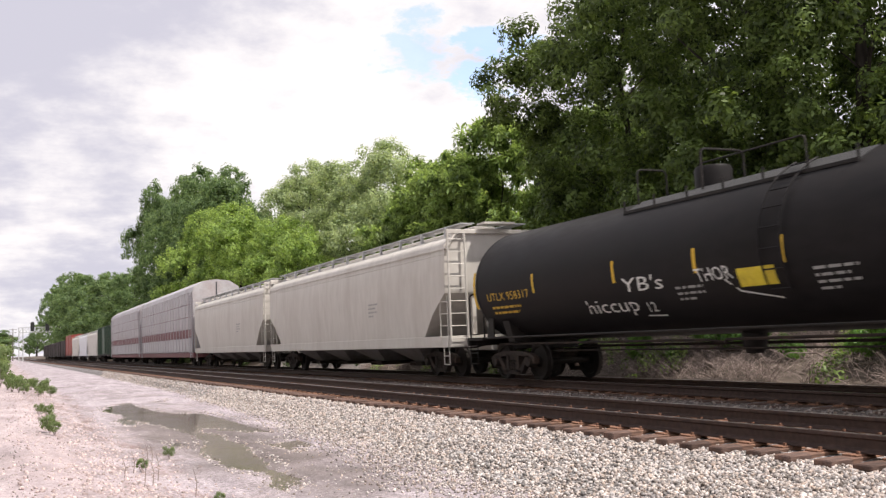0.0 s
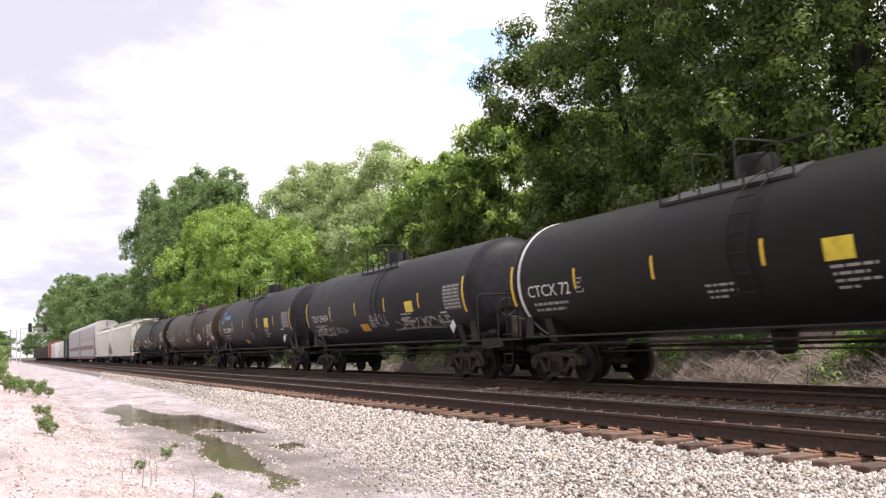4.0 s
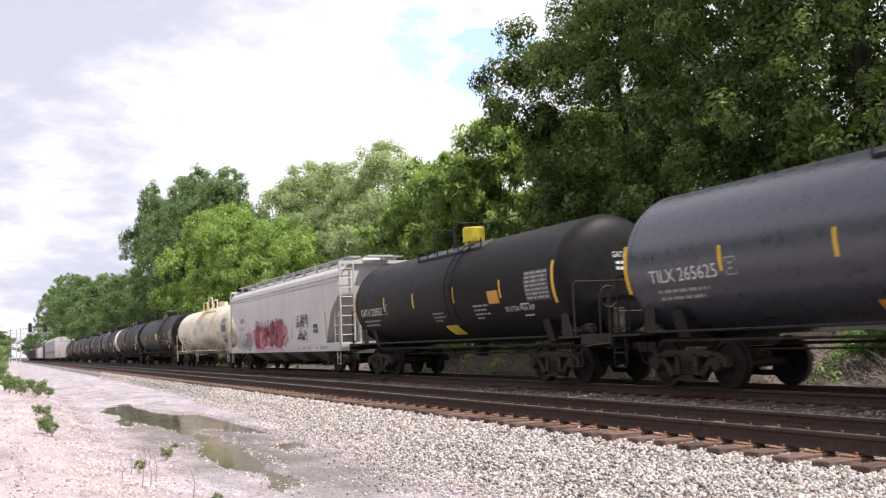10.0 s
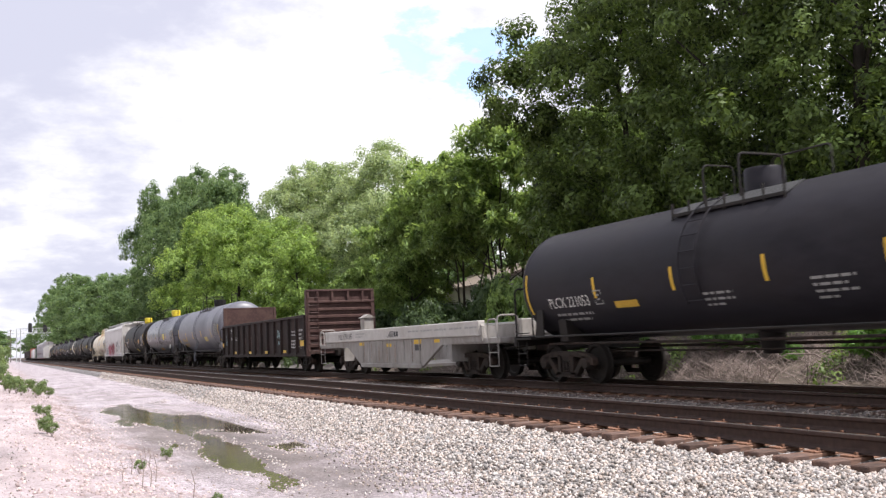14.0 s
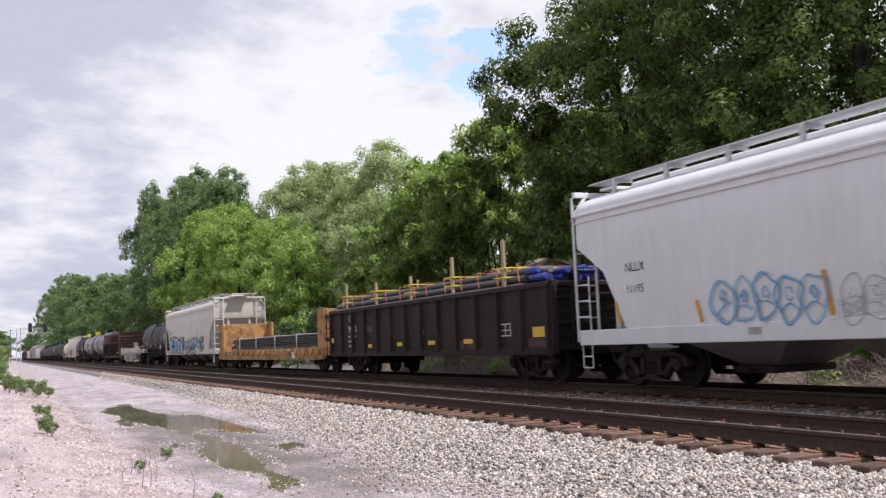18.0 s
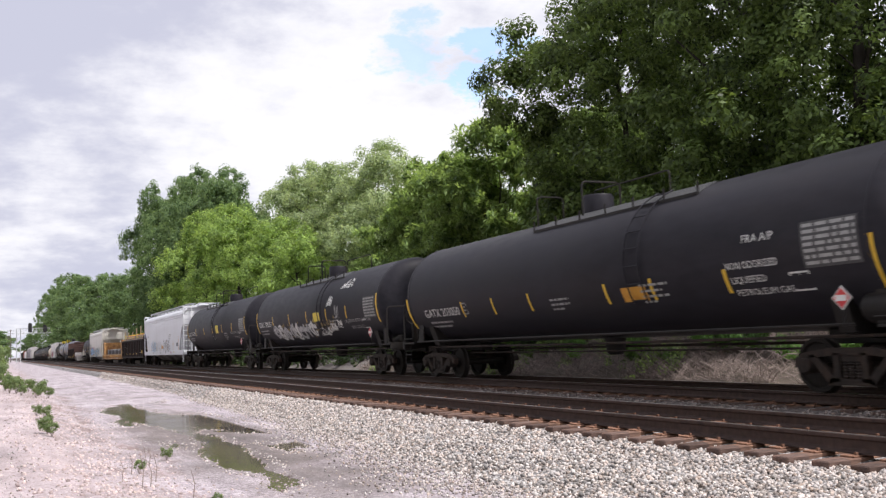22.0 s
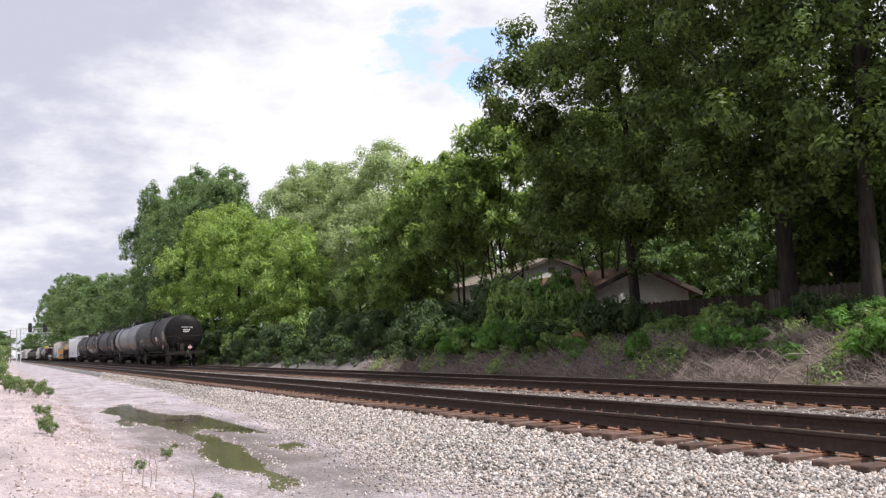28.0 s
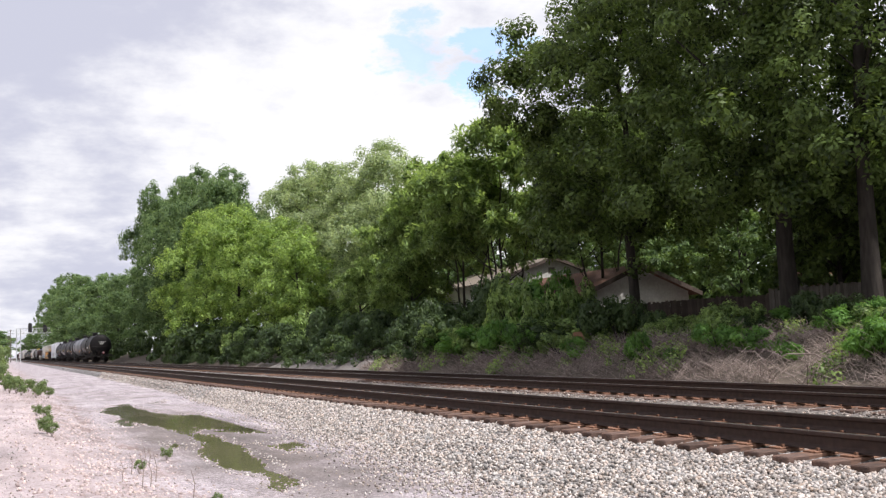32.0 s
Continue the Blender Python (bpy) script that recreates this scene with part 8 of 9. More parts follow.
c, S, Ls = tank_car(23.3, 19.9, "black tank car with yellow strips and white sprayed tags", M_TBLACK, gap=1.62, tail=-0.15, mark="UTLX 958317", mark_mat=M_GOLD, mark_size=0.3, mark_w=2.2, mark_a=0.9, placard=M_RED, end_mark=("UTLX 958317", M_GOLD), panel=[(10.35, -0.68, 0.9, 0.34, M_YSIGN)], strips=(3.36, 6.7, 9.3, 11.5, 13.7), dome_at=8.3, walk_at=9.6, walk_len=6.2)
part("spray_tag", S.fitted("hiccup", 5.3, -1.0, 0.5, 1.9, slant=0.1), M_WHITE, c, "white sprayed tag", smooth=0)
part("spray_tag", S.fitted("12", 7.4, -1.05, 0.34, 0.35, slant=0.1), M_WHITE, c, "white sprayed tag", smooth=0)
part("spray_stroke", S.stroke([(7.3, -1.15), (7.9, -1.17)], 0.04), M_WHITE, c, smooth=0)
part("spray_tag", S.fitted("YB's", 6.9, -0.55, 0.42, 1.35, slant=0.1), M_WHITE, c, "white sprayed tag", smooth=0)
part("spray_tag", S.fitted("THOR", 9.3, -0.5, 0.36, 0.95, slant=-0.3), M_WHITE, c, "white sprayed tag", smooth=0)
part("spray_stroke", S.stroke([(10.0, -0.5), (10.3, -0.75), (11.2, -0.95)], 0.03), M_WHITE, c, smooth=0)
c, S, Ls = tank_car(3.52, 19.6, "brown-black tank car with yellow reflector strips and white lettering", M_TBROWN, gap=1.62, tail=-0.15, end_mark=("SHQX 5045", M_WHITE), mark="SHQX 5045", mark_w=2.1, mark_b=-0.6, placard=M_RED, strips=(2.42, 5.82, 8.7, 11.46, 14.75), panel=[(8.05, -0.72, 0.52, 0.18, M_YSIGN), (12.75, -0.72, 0.62, 0.42, S_PINK), (16.55, -0.78, 1.0, 0.28, S_PINK), (14.75, -0.55, 0.2, 0.14, S_RED)], dome_at=7.2, walk_at=9.2, walk_len=7.2)
c, S, Ls = tank_car(-16.0, 17.5, "black tank car with a pale blue emblem and yellow panel", M_TFADED, gap=1.75, mark="TILX 258989", mark_w=2.05, mark_a=1.2, placard=M_WHITE, end_mark=("TILX 258989", M_WHITE), panel=[(10.6, -0.38, 0.78, 0.46, M_YSIGN), (5.5, -1.2, 0.66, 0.26, M_ORANGE)], strips=(3.57, 6.12, 9.15, 12.3), dome_at=7.5, walk_at=7.2, walk_len=3.6)
part("emblem", S.fill([(0.75, 0.1), (0.9, 0.12), (1.35, 0.85), (1.2, 0.82)]), S_BLUE, c, "pale blue pennant emblem", smooth=0)
part("emblem", S.fill([(1.2, 0.05), (1.32, 0.05), (1.42, 0.7), (1.36, 0.75)]), S_BLUE, c, "pale blue pennant emblem", smooth=0)
for k in range(6):
    part("emblem_bar", S.patch(1.6 + 0.23 * k, 1.76 + 0.23 * k, 0.28, 0.52, nb=1), S_BLUE, c, smooth=0)
c, S, Ls = tank_car(-33.58, 17.6, "black tank car with orange panel and faint tags", M_TFADED, gap=1.83, mark="TILX 255424", mark_w=2.0, placard=M_WHITE, end_mark=("TILX 255424", M_WHITE), panel=[(6.36, -0.98, 0.78, 0.3, M_ORANGE), (10.9, -0.42, 0.62, 0.34, M_YSIGN)], strips=(3.3, 6.2, 9.1, 12.0), dome_at=7.0, walk_at=7.4, walk_len=3.4)
scribble(S, c, 0.9, -1.05, 2.4, 0.4, M_FADED, 12, 0.06, 4)
scribble(S, c, 3.5, -0.95, 1.2, 0.25, M_FADED, 14, 0.04, 5)
scribble(S, c, 7.6, -0.85, 1.5, 0.5, M_FADED, 13, 0.04, 6)
scribble(S, c, 9.8, -1.0, 4.2, 0.4, M_FADED, 15, 0.04, 9)
c, S, Ls = tank_car(-51.3, 17.5, "black tank car with a white-painted end", M_TBLACK, mark="CTCX 72", mark_size=0.4, mark_w=1.9, rear_mat=M_WHITEHEAD, placard=M_WHITE, panel=[(10.2, -0.38, 0.6, 0.36, M_YSIGN)], strips=(3.1, 5.9, 8.9, 11.8), dome_at=7.4, walk_at=7.4, walk_len=3.6)
part("front_ring", Geo().turn([(Ls / 2 - 0.66, 1.474), (Ls / 2 - 0.6, 1.482), (Ls / 2 - 0.54, 1.474)], 48, "y", (0, 0, 2.46)), M_WHITE, c, "thin white ring round the shell")
c, S, Ls = tank_car(-68.8, 20.0, T_LABEL, M_TBLACK, R=1.5, zc=2.5, gap=1.62, tail=-0.15, mark="UTLX 957489", mark_mat=M_GOLD, mark_size=0.3, mark_w=2.15, placard=M_RED, end_mark=("UTLX 957489", M_GOLD), panel=[(7.1, -0.62, 0.85, 0.38, M_YSIGN), (14.2, -0.95, 0.8, 0.18, M_WHITE)], strips=(3.62, 5.64, 8.1, 10.8, 13.7), dome_at=8.9, walk_at=6.8, walk_len=6.2)
part("lettering", S.lines([1.9], 14.1, -0.62, 0.1, 0.1, 2), M_GOLD, c, smooth=0)["kind"] = "stuff"
c, S, Ls = tank_car(-88.8, 19.9, T_LABEL, M_TBLACK, R=1.5, zc=2.5, gap=1.62, tail=-0.15, reservoir=True, mark="UTLX 957593", mark_mat=M_GOLD, mark_size=0.3, mark_w=2.05, placard=M_RED, end_mark=("UTLX 957593", M_GOLD), panel=[(9.5, -0.4, 0.72, 0.5, M_YSIGN), (16.1, -0.75, 0.5, 0.18, M_ORANGE)], strips=(3.5, 6.4, 9.37, 11.74, 14.2), dome_at=8.8, walk_at=10.4, walk_len=6.4)
part("lettering", S.lines([1.6, 0.9], 14.0, -0.62, 0.2, 0.1, 2), M_GOLD, c, smooth=0)["kind"] = "stuff"
c, S, Ls = tank_car(-108.8, 18.6, "cream tank car streaked with rust, with white ladder and rails", M_TWHITE, R=1.42, zc=2.42, gap=1.5, dome="valves", walk_len=4.6, dome_at=8.9, walk_at=9.3, mark="GAMX 25023", mark_mat=M_INK, mark_size=0.34, mark_w=1.9, mark_a=1.2, mark_b=-0.6, side_rail=M_TWHITE, frame_mat=M_TWHITE, ladder_at=8.1, strips=(3.19, 6.15, 8.9, 11.5, 14.1), strip_mat=M_ORANGE, panel=[(14.9, -0.5, 1.75, 0.9, M_HOPDULL), (6.45, -0.25, 0.95, 0.42, M_HOPDULL), (8.8, -0.15, 1.15, 0.5, M_HOPDULL), (13.6, -0.68, 0.8, 0.45, M_HOPDULL), (14.3, -0.45, 0.75, 0.22, M_YSIGN), (3.8, -0.8, 0.55, 0.18, M_FADED), (15.1, -1.0, 0.45, 0.24, M_INK)], placard=M_RED, tall_rails=False, data=False)
for y0, y1 in ((7.1, 8.3), (8.75, 9.95), (10.4, 11.5)):
    for s in (-1, 1):
        part("platform_hoop", Geo().tube(rail_loop(s * 0.85, Ls / 2 - y0, s * 0.85, Ls / 2 - y1, 3.7, 4.2 if y0 != 8.75 else 4.42), 0.035, 6), M_TWHITE, c)
part("data_panel", S.patch(15.25, 16.4, -0.28, 0.12, 0.008), M_INK, c, "dark stencilled data panel", smooth=0)
part("stencil_line", S.lines([1.05] * 5, 15.3, 0.05, 0.075, 0.03, 8, lift=0.011), M_FADED, c, smooth=0)["kind"] = "stuff"
part("stencil_line", S.lines([1.0, 0.8], 15.35, 0.36, 0.12, 0.07, 9, lift=0.009), M_INK, c, smooth=0)["kind"] = "stuff"
for k in range(11):
    part("seam", S.patch(1.7 + 1.3 * k, 1.715 + 1.3 * k, -1.1, 0.2 if k % 3 else -0.4, 0.003, skew=0.05), M_FADED, c, "grimy streak", smooth=0)
c, S, Ls = hopper_car(-127.4, 19.85, "light grey covered hopper car sprayed with red graffiti", M_HOPGREY, mark=[("WLPX", 2.2, 2.42, 0.34, M_INK), ("108263", 2.05, 2.03, 0.3, M_FADED)], stripes=[(12.0, 1.45, 0.55), (16.85, 1.4, 1.05)])
part("spray_cloud", spatter(S, 5.3, 0.95, 6.2, 1.15, 130, 3, 0.041), S_ROSE, c, "rosy sprayed cloud", smooth=0)
bubble(S, c, 5.8, 1.12, 4.9, 1.05, 6, [S_RED, S_ROSE, S_RED, S_DEEP], S_DEEP, 7, hi=S_PINK, lift=0.05, fat=0.2)
scribble(S, c, 5.7, 1.75, 5.0, 0.7, S_DEEP, 24, 0.06, 9, 0.064)
part("spray_stroke", S.stroke(curved([(5.6, 1.06), (7.2, 1.0), (9.0, 1.07), (10.9, 0.98)]), 0.12, 0.066), S_PINK, c, smooth=0)
scribble(S, c, 1.1, 1.25, 1.0, 0.55, S_ROSE, 25, 0.03, 4, 0.042)
scribble(S, c, 4.0, 1.45, 1.3, 0.75, S_ROSE, 26, 0.03, 5, 0.042)
for a0, w0, pm in ((13.0, 0.35, S_PINK), (13.7, 0.5, S_TEAL), (14.5, 0.4, M_FADED), (15.6, 0.25, S_PINK), (16.2, 0.9, S_TEAL), (4.0, 0.5, M_FADED)):
    part("sill_label", S.patch(a0, a0 + w0, 0.98, 1.08, 0.042, nb=1), pm, c, smooth=0)
part("data_panel", S.patch(15.2, 15.75, 1.62, 1.98, 0.012, nb=1), M_INK, c, "black stencil box", smooth=0)
part("stencil_line", S.patch(15.46, 15.49, 1.63, 1.97, 0.014, nb=1), M_WHITE, c, smooth=0)
part("stencil_line", S.patch(15.22, 15.73, 1.79, 1.81, 0.0145, nb=1), M_WHITE, c, smooth=0)
scribble(S, c, 2.2, 0.95, 2.6, 1.0, M_INK, 21, 0.035, 8, 0.042)
scribble(S, c, 12.9, 1.85, 1.7, 0.6, M_INK, 22, 0.055, 6)
scribble(S, c, 13.0, 1.35, 1.4, 0.45, M_INK, 23, 0.045, 5)
c, S, Ls = tank_car(-147.2, 16.45, "black tank car with yellow valve housing and white lettering", M_TBLACK, dome="yellow", mark="GATX 220552", mark_a=0.8, mark_w=2.05, strips=(3.11, 5.57, 8.47, 11.26), panel=[(10.55, -0.46, 0.58, 0.34, M_ORANGE)], end_mark=("GATX 220552", M_WHITE), dome_at=7.1, walk_at=7.1, walk_len=4.4)
part("panel", S.patch(7.35, 8.15, -1.4, -1.0, skew=-0.12), M_YSIGN, c, "yellow slanted warning panel", smooth=0)
part("lettering", S.fitted("SR-5754 FRA A/P", 11.3, -0.72, 0.2, 1.5), M_WHITE, c, smooth=0)
c, S, Ls = tank_car(-163.7, 16.5, "glossy blue-black tank car with yellow valve housing", M_TGLOSS, dome="yellow", tail=0.26, mark="TILX 265625", mark_w=1.95, strips=(3.05, 5.65, 8.51, 10.81), panel=[(9.22, -0.4, 0.72, 0.46, M_YSIGN), (6.0, -1.35, 0.8, 0.24, M_ORANGE)], ladder_at=7.7, dome_at=6.9, walk_at=7.4, walk_len=2.8, end_mark=("TILX 265625", M_WHITE), placard=M_WHITE)
c, S, Ls = tank_car(-180.3, 16.0, "matt grey tank car with yellow panel", M_TGREY, gap=1.5, tail=0.3, mark="UTLX 641479", mark_mat=M_GOLD, mark_a=1.4, mark_b=-0.75, mark_w=1.8, mark_size=0.34, ladder_low=True, strips=(3.09, 5.58, 8.58, 11.66), strip_b=-0.34, panel=[(9.4, -0.82, 0.8, 0.3, M_YSIGN)], ladder_at=6.8, dome_at=7.76, walk_at=7.6, walk_len=3.6, jacket=True, end_mark=("UTLX 641479", M_GOLD))
c, S, Ls = gondola_car(-196.25, 17.95, "dark brown gondola car with tall rust-red ends", M_GON, gap=1.75, tall_ends=0.95, mark=[("NS", 1.85, 1.98, 0.32, M_WHITE), ("192", 1.78, 1.55, 0.3, M_WHITE), ("668", 3.0, 1.55, 0.3, M_WHITE)], plates=[(0.15, 1.24, 0.3, 0.2), (3.2, 0.85, 0.38, 0.12), (6.4, 0.84, 0.5, 0.12), (9.65, 0.84, 0.5, 0.12), (12.9, 0.85, 0.5, 0.12), (15.6, 1.12, 0.55, 0.24)])
G = Side(Ls / 2, 0.0, flat_face(1.5))
scribble(G, c, 11.6, 1.5, 0.75, 0.4, S_TEAL, 51, 0.05, 4, 0.006)
scribble(G, c, 11.75, 1.22, 0.2, 0.16, S_TEAL, 54, 0.05, 2, 0.006)
scribble(G, c, 0.6, 1.3, 0.8, 0.6, S_TEAL, 52, 0.04, 3, 0.006)
for a0 in (4.6, 5.9, 7.2):
    scribble(G, c, a0, 1.0, 0.75, 0.75, M_GONBROWN, 55, 0.05, 4, 0.006)
part("stencil_line", G.lines([0.7, 0.55], 14.0, 1.72, 0.14, 0.07, 4, lift=0.006), M_FADED, c, smooth=0)["kind"] = "stuff"
part("stencil_line", G.lines([0.6, 0.4, 0.5], 15.1, 1.75, 0.17, 0.09, 5, lift=0.006), M_FADED, c, smooth=0)["kind"] = "stuff"
part("spray_cloud", spatter(G, 14.85, 0.98, 0.65, 0.2, 14, 56, 0.005), M_FADED, c, smooth=0)
for q in (G.patch(13.95, 14.5, 1.06, 1.085, 0.006, nb=1), G.patch(13.95, 14.5, 1.35, 1.375, 0.006, nb=1), G.patch(13.95, 13.98, 1.085, 1.35, 0.006, nb=1), G.patch(14.47, 14.5, 1.085, 1.35, 0.006, nb=1), G.patch(14.21, 14.24, 1.085, 1.35, 0.006, nb=1), G.patch(13.98, 14.47, 1.2, 1.22, 0.006, nb=1)):
    part("inspection_box", q, M_WHITE, c, smooth=0)
well_car(-214.2, 16.1, "empty grey container well car with dark striped emblem")
c, S, Ls = tank_car(-230.4, 15.4, "matt black tank car with a side ladder", M_TFADED, R=1.33, zc=2.33, gap=1.4, tail=0.34, nose=0.3, placard_a=12.1, mark="PLCX 221053", mark_a=1.15, mark_w=1.7, mark_b=-0.6, strips=(3.15, 5.82, 8.3, 10.8), strip_b=-0.22, ladder_at=6.4, dome_at=7.1, walk_at=7.0, walk_len=3.0, panel=[(3.75, -0.72, 0.8, 0.16, M_GOLD)], placard=M_WHITE, end_mark=("PLCX 221053", M_WHITE))
c, S, Ls = hopper_car(-245.8, 19.5, "off-white covered hopper car with blue graffiti", M_HOPWHITE, mark=[("SHPX", 1.85, 2.36, 0.36, M_INK), ("458495", 1.85, 1.95, 0.34, M_INK)], stripes=[(1.72, 1.4, 0.85), (4.2, 1.45, 0.6), (15.9, 1.4, 0.8)])
part("spray_cloud", spatter(S, 2.1, 1.0, 5.6, 1.25, 150, 71, 0.036), S_ROSE, c, "rosy sprayed cloud", smooth=0)
bubble(S, c, 2.5, 1.02, 5.2, 0.98, 5, [S_BLUE, S_SKY, S_BLUE, S_TEAL], M_INK, 17, hi=M_WHITE, lift=0.046, fat=0.27)
bubble(S, c, 8.6, 1.02, 6.2, 0.85, 7, [S_TEAL, M_FADED, S_BLUE], M_INK, 18, hi=M_WHITE, lift=0.046, fat=0.16)
part("spray_stroke", S.stroke(curved([(2.3, 1.06), (4.0, 1.0), (6.2, 1.06), (8.0, 1.0)]), 0.13, 0.06), M_STAKE, c, smooth=0)
scribble(S, c, 0.6, 2.3, 1.0, 0.55, M_INK, 31, 0.03, 4)
scribble(S, c, 1.3, 1.75, 0.45, 0.6, M_FADED, 32, 0.03, 3)
scribble(S, c, 0.7, 0.95, 1.2, 0.22, M_PANELGREY, 33, 0.025, 6, 0.045)
bulkhead_flat(-265.3, 20.9, "rust-streaked yellow bulkhead flat car")
c, S, Ls = gondola_car(-286.2, 17.4, "dark brown gondola car heaped with pipes", M_GON, top=2.38, mark=[("CR", 2.05, 1.93, 0.3, M_WHITE), ("594815", 1.95, 1.55, 0.3, M_WHITE)], plates=[(0.3, 1.2, 0.25, 0.16), (4.25, 0.97, 0.36, 0.12), (6.9, 0.99, 0.45, 0.12), (9.35, 1.0, 0.5, 0.12), (11.75, 1.0, 0.55, 0.12), (15.5, 1.1, 0.55, 0.24)])
pipe_load(-286.2 - Ls / 2, Ls)
G = Side(Ls / 2, 0.0, flat_face(1.5))
for q in (G.patch(13.7, 14.25, 1.15, 1.175, 0.006, nb=1), G.patch(13.7, 14.25, 1.44, 1.465, 0.006, nb=1), G.patch(13.7, 13.73, 1.175, 1.44, 0.006, nb=1), G.patch(14.22, 14.25, 1.175, 1.44, 0.006, nb=1), G.patch(13.96, 13.99, 1.175, 1.44, 0.006, nb=1), G.patch(13.73, 14.22, 1.29, 1.31, 0.006, nb=1)):
    part("inspection_box", q, M_WHITE, c, smooth=0)
for a0, w0, b0 in ((11.15, 0.45, 0.86), (11.75, 0.5, 0.86), (15.1, 1.2, 0.86), (3.9, 0.5, 1.5)):
    part("primer_patch", G.patch(a0, a0 + w0, b0, b0 + 0.22, 0.005, nb=1), M_GONBROWN, c, "faded maroon patch", smooth=0)
part("stencil_line", G.lines([0.8, 0.7, 0.3], 1.95, 1.35, 0.17, 0.07, 5, lift=0.006), M_FADED, c, smooth=0)["kind"] = "stuff"
part("spray_stroke", G.stroke(curved([(8.6, 1.6), (8.8, 1.45), (8.78, 1.25), (8.6, 1.12)]), 0.035, 0.006), M_FADED, c, smooth=0)
c, S, Ls = hopper_car(-303.7, 20.9, "very pale covered hopper car with outline graffiti", M_HOPPALE, mark=[("NLLX", 1.75, 2.33, 0.26, M_PANELGREY), ("11195", 1.75, 1.9, 0.24, M_PANELGREY)], stripes=[(1.45, 1.3, 0.45), (3.95, 1.25, 0.4), (6.95, 1.25, 0.7), (9.68, 1.25, 0.5), (12.4, 1.25, 0.75), (15.3, 1.25, 0.55), (17.6, 1.25, 0.95)])
part("panel", S.patch(9.8, 10.6, 1.38, 1.6, 0.013, nb=1), M_ORANGE, c, smooth=0)
outlined(S, c, 4.35, 1.2, 2.6, 0.75, 5, S_BLUE, 41, 0.032)
outlined(S, c, 4.42, 1.24, 2.5, 0.68, 5, S_TEAL, 41, 0.016, 0.044)
outlined(S, c, 7.2, 1.15, 2.2, 0.7, 5, M_FADED, 43, 0.015)
scribble(S, c, 7.2, 1.2, 2.2, 0.85, M_FADED, 45, 0.014, 4, 0.042)
outlined(S, c, 10.75, 1.12, 3.0, 0.85, 5, M_INK, 42, 0.028)
scribble(S, c, 10.8, 1.15, 2.9, 0.8, M_FADED, 46, 0.016, 4, 0.042)
part("spray_cloud", spatter(S, 13.1, 1.25, 1.2, 0.45, 30, 47, 0.036), M_HOPDULL, c, smooth=0)
for a0, b0, w0, pm in ((9.1, 0.98, 0.5, M_HOPDULL), (14.2, 1.0, 0.45, S_PINK), (15.7, 1.02, 0.18, M_YSIGN), (5.2, 1.0, 0.3, M_FADED), (11.8, 1.0, 0.3, M_FADED)):
    part("sill_label", S.patch(a0, a0 + w0, b0, b0 + 0.12, 0.042, nb=1), pm, c, smooth=0)
part("code_block", S.patch(16.8, 17.3, 1.5, 1.75, 0.013, nb=1), M_INK, c, smooth=0)
GB = dict(R=1.5, zc=2.5, placard=M_RED)
c, S, Ls = tank_car(-324.6, 19.5, "black pressure tank car with yellow panel", M_TFADED, mark="GBRX 705008", mark_a=0.55, mark_w=2.4, strips=(3.11, 5.84, 8.49, 11.2, 13.83), strip_b=-0.2, panel=[(9.45, -0.42, 0.75, 0.46, M_YSIGN)], end_mark=("GBRX 705008", M_WHITE), dome_at=8.6, walk_at=7.2, walk_len=6.0, **GB)


def gas_words(S, c, a, b):
    for k, (text, w) in enumerate((("LIQUEFIED PETROLEUM GAS", 2.7), ("NON ODORIZED", 1.35))):
        part("lettering", S.fitted(text, a + 0.5 * k, b - 0.26 * k, 0.17, w), M_FADED, c, smooth=0)


gas_words(S, c, 13.3, -0.55)
c, S, Ls = tank_car(-344.1, 19.5, "black tank car covered with silver graffiti", M_TFADED, mark="GBRX 705351", mark_a=0.55, mark_w=2.4, strips=(3.2, 5.97, 8.64, 11.3, 13.7), strip_b=-0.2, panel=[(9.6, -0.42, 0.85, 0.36, M_YSIGN)], end_mark=("GBRX 705351", M_WHITE), dome_at=8.6, walk_at=9.0, walk_len=6.0, **GB)
part("spray_cloud", spatter(S, 3.0, -1.15, 6.9, 0.85, 110, 61, 0.006), S_OCHRE, c, "ochre sprayed cloud", smooth=0)
part("spray_cloud", spatter(S, 10.3, -0.8, 1.9, 0.5, 40, 62, 0.006), S_OCHRE, c, smooth=0)
bubble(S, c, 3.1, -1.08, 6.5, 0.62, 8, [S_SILVER, M_WHITE, S_SILVER], M_INK, 27, lift=0.013, fat=0.26)
scribble(S, c, 10.0, -1.05, 1.4, 0.35, M_WHITE, 63, 0.05, 4, 0.016)
scribble(S, c, 11.45, -0.88, 0.8, 0.32, M_WHITE, 64, 0.045, 5, 0.016)
gas_words(S, c, 13.4, -0.6)
scribble(S, c, 11.5, 0.15, 0.62, 0.36, M_WHITE, 28, 0.045, 4)
scribble(S, c, 12.4, -0.4, 0.5, 0.5, M_FADED, 33, 0.04, 4)
scribble(S, c, 12.9, 0.75, 1.2, 0.4, M_WHITE, 29, 0.05, 5)
scribble(S, c, 12.5, -0.75, 0.55, 0.3, M_WHITE, 34, 0.05, 3)
c, S, Ls = tank_car(-363.5, 19.9, "black tank car with white lettering and yellow strips", M_TFADED, gap=1.52, reservoir=True, mark="GATX 203050", tail=0.27, mark_a=1.35, mark_w=2.4, mark_b=-0.72, strips=(3.98, 5.8, 7.7, 10.95, 12.53, 14.67), strip_b=-0.58, panel=[(11.5, -0.8, 0.83, 0.32, M_ORANGE)], end_mark=("GATX 203050", M_WHITE), dome_at=8.8, walk_at=10.4, walk_len=6.2, **GB)
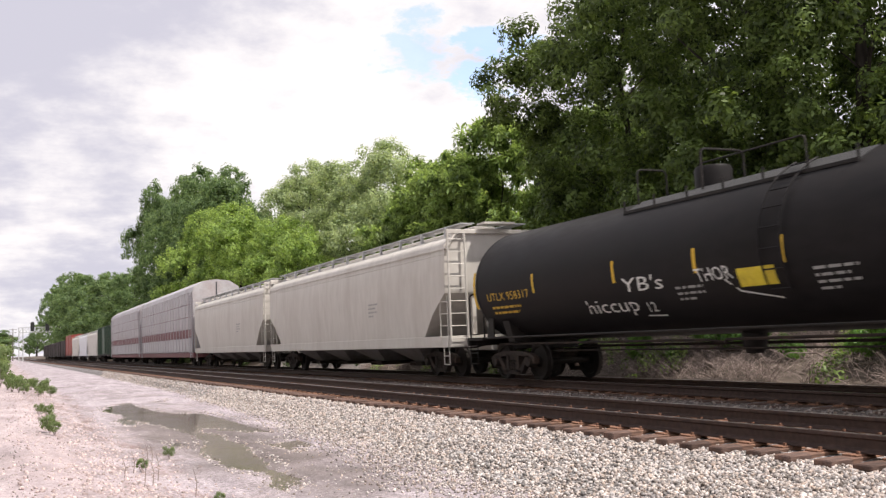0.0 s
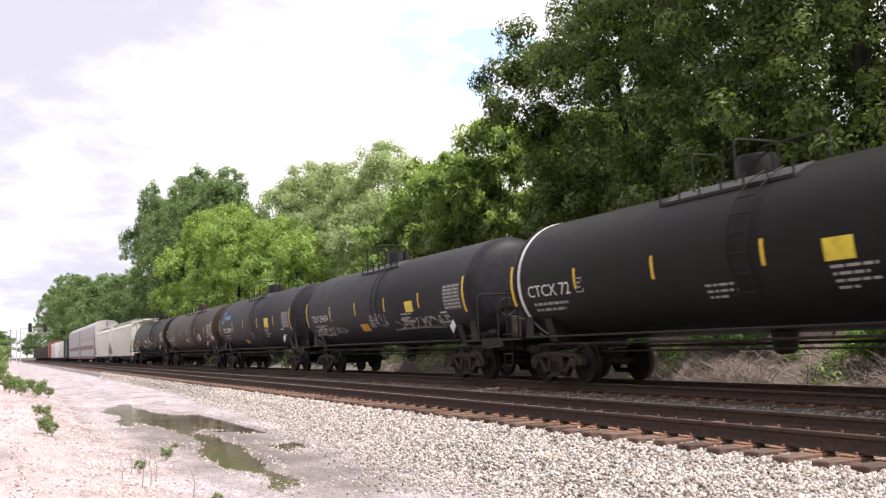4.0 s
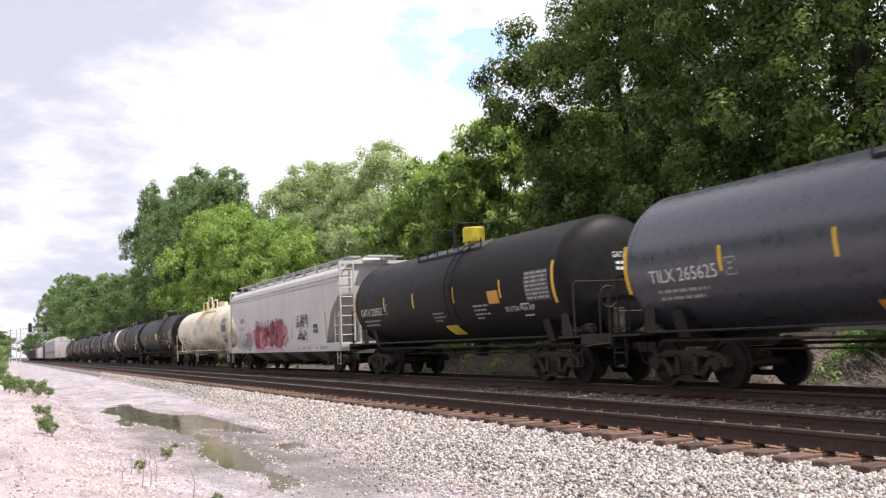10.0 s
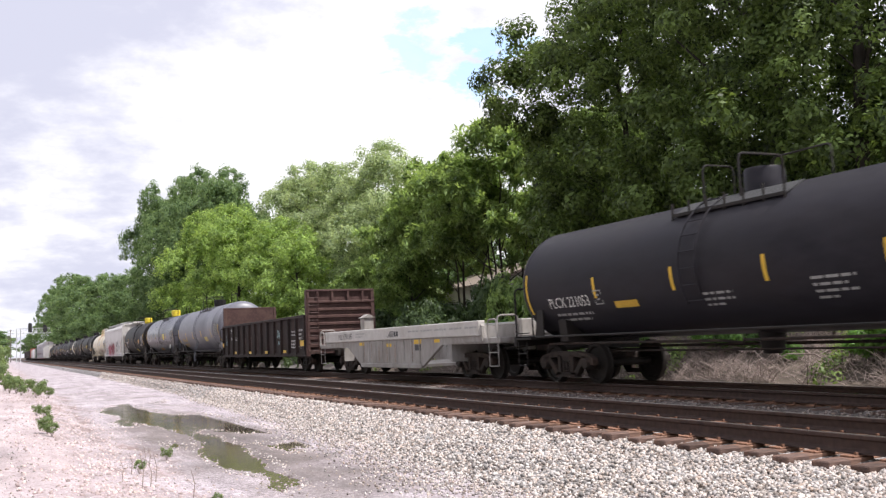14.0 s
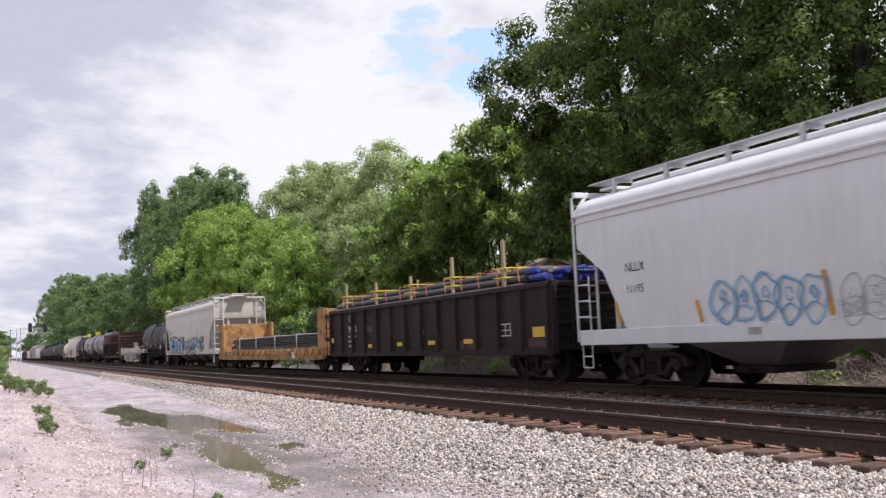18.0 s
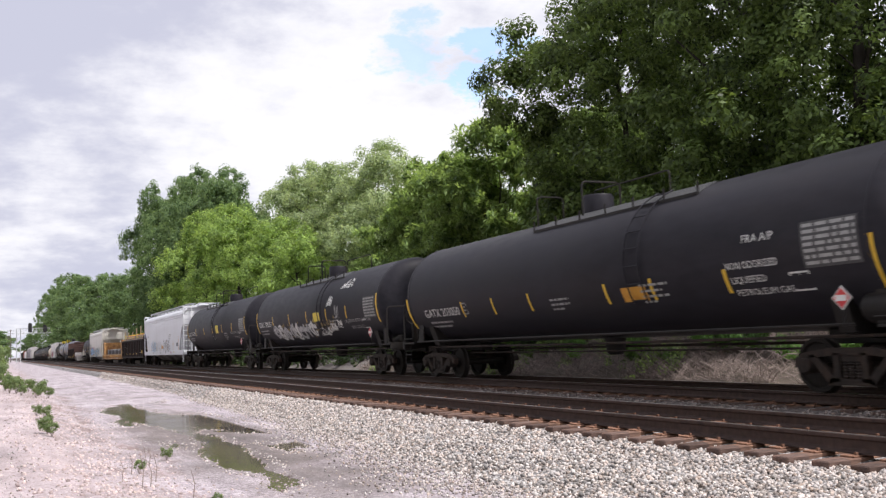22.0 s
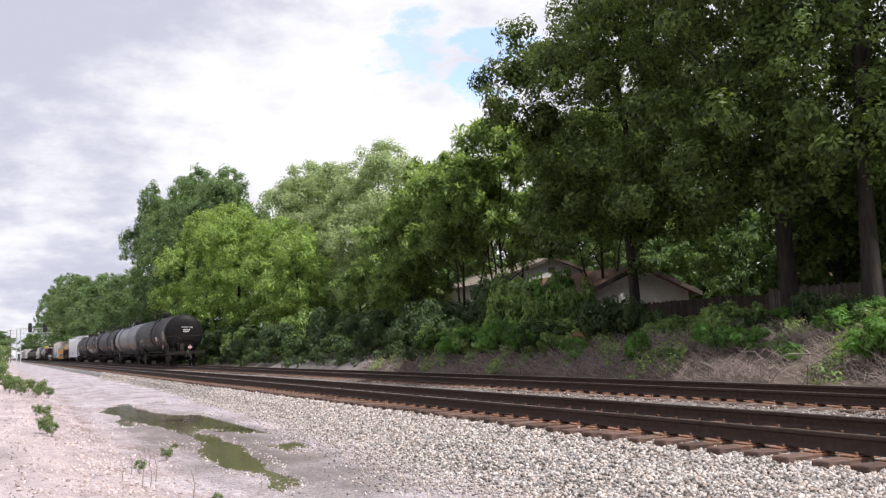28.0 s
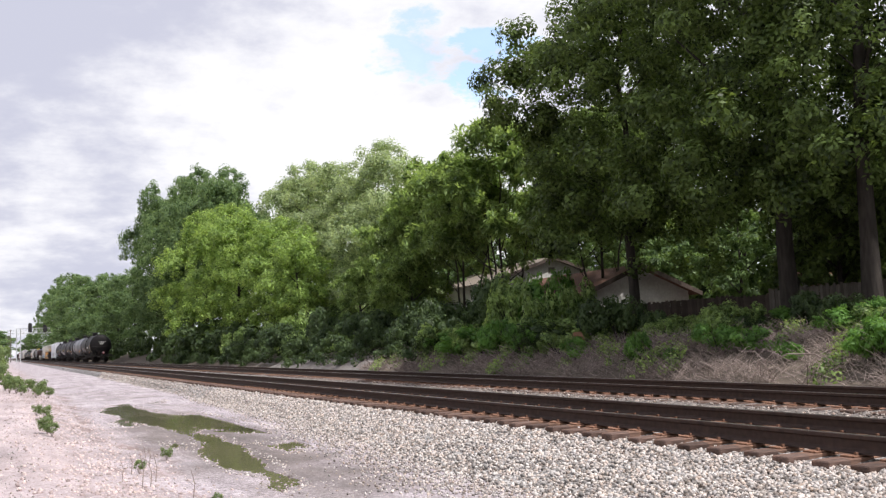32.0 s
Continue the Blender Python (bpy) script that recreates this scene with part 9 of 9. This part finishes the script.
for text, a, b, size, w in (("FRA A/P", 15.2, 0.05, 0.2, 0.75), ("NON ODORIZED", 14.72, -0.38, 0.18, 1.25), ("LIQUEFIED", 14.78, -0.64, 0.18, 0.85), ("PETROLEUM GAS", 14.8, -0.88, 0.18, 1.35)):
    part("lettering", S.fitted(text, a, b, size, w), M_WHITE, c, smooth=0)
c, S, Ls = tank_car(-383.4, 20.0, "matt grey tank car with darker end and orange panel", M_TSLATE, gap=1.6, tail=0.2, nose=-0.1, mark="GATX 203053", mark_a=1.3, mark_w=2.35, mark_b=-0.68, mark_size=0.3, strips=(5.58, 7.09, 10.37, 12.61, 14.85), strip_b=-0.56, strip_mat=M_ORANGE, panel=[(12.95, -0.95, 0.78, 0.36, M_ORANGE)], ladder_at=4.7, ladder_low=True, words=False, end_mark=("GATX 203053", M_WHITE), jacket=False, dome_at=9.0, walk_at=7.2, walk_len=6.0, **GB)
part("front_course", Geo().turn([(Ls / 2 - 0.66, 1.503), (Ls / 2 - 3.9, 1.503)], 56, "y", (0, 0, 2.5)), M_TGREY, c, "lighter grey front course")
for text, a, b, size, w in (("FRA A/P", 15.25, -0.5, 0.18, 0.7), ("NON ODORIZED", 15.0, -0.72, 0.16, 1.2), ("LIQUEFIED", 15.05, -0.93, 0.16, 0.8), ("PETROLEUM GAS", 15.1, -1.14, 0.16, 1.25)):
    part("lettering", S.fitted(text, a, b, size, w), M_FADED, c, smooth=0)
c, S, Ls = tank_car(-403.4, 18.3, "black tank car at the tail with a small marker box", M_TBLACK, tail=0.4, nose=-0.2, mark="ECUX 461249", mark_a=1.25, mark_w=2.0, mark_b=-0.45, strips=(3.85, 6.65, 9.55, 12.45), strip_b=-0.48, strip_mat=M_GOLD, panel=[(11.05, -0.45, 0.82, 0.3, M_WHITE)], end_mark=("ECUX 461249", M_WHITE), dome_at=7.4, walk_at=8.0, walk_len=4.4, **GB)
scribble(S, c, 5.0, -0.95, 1.9, 0.34, M_FADED, 44, 0.035, 6)
part("end_marker", Geo().box(-0.09, 0.09, -9.47, -9.37, 0.92, 1.18, 0.02).tube([(0, -9.42, 1.18), (0, -9.42, 1.3)], 0.015, 6).turn([(1.28, 0.035), (1.33, 0.045), (1.37, 0.02)], 12, "z", (0, -9.42, 0)), M_GRATE, c, "small grey end-of-train marker box")


def motions():
    """The train runs by; its wheels roll while it is near."""
    for car, y in MOVING:
        x = car.location.x
        walk(car, [(t, pose(x, y + d, 0)) for t, d in RUN])
    for w, car, y in ROLLING:
        walk(w, roll_rows(car, w.parent, y))


def run_at(t):
    for (t0, d0), (t1, d1) in zip(RUN, RUN[1:]):
        if t <= t1:
            return d0 + (d1 - d0) * (t - t0) / (t1 - t0)
    return RUN[-1][1]


def roll_rows(car, tr, y):
    y0 = dict(MID)[car.name]
    ts = [t / 30 for t in range(0, 961) if -6 < y0 + run_at(t / 30) < 24]
    rows = [(0.0, pose(0, y, 0.457))]
    if ts:
        base = run_at(ts[0])
        for t in ts:
            if t > rows[-1][0]:
                rows.append((t, pose(0, y, 0.457, -math.degrees((run_at(t) - base) / 0.457))))
    if rows[-1][0] < 32:
        rows.append((32.0, rows[-1][1]))
    return rows


MID = [(car.name, y) for car, y in MOVING]
motions()
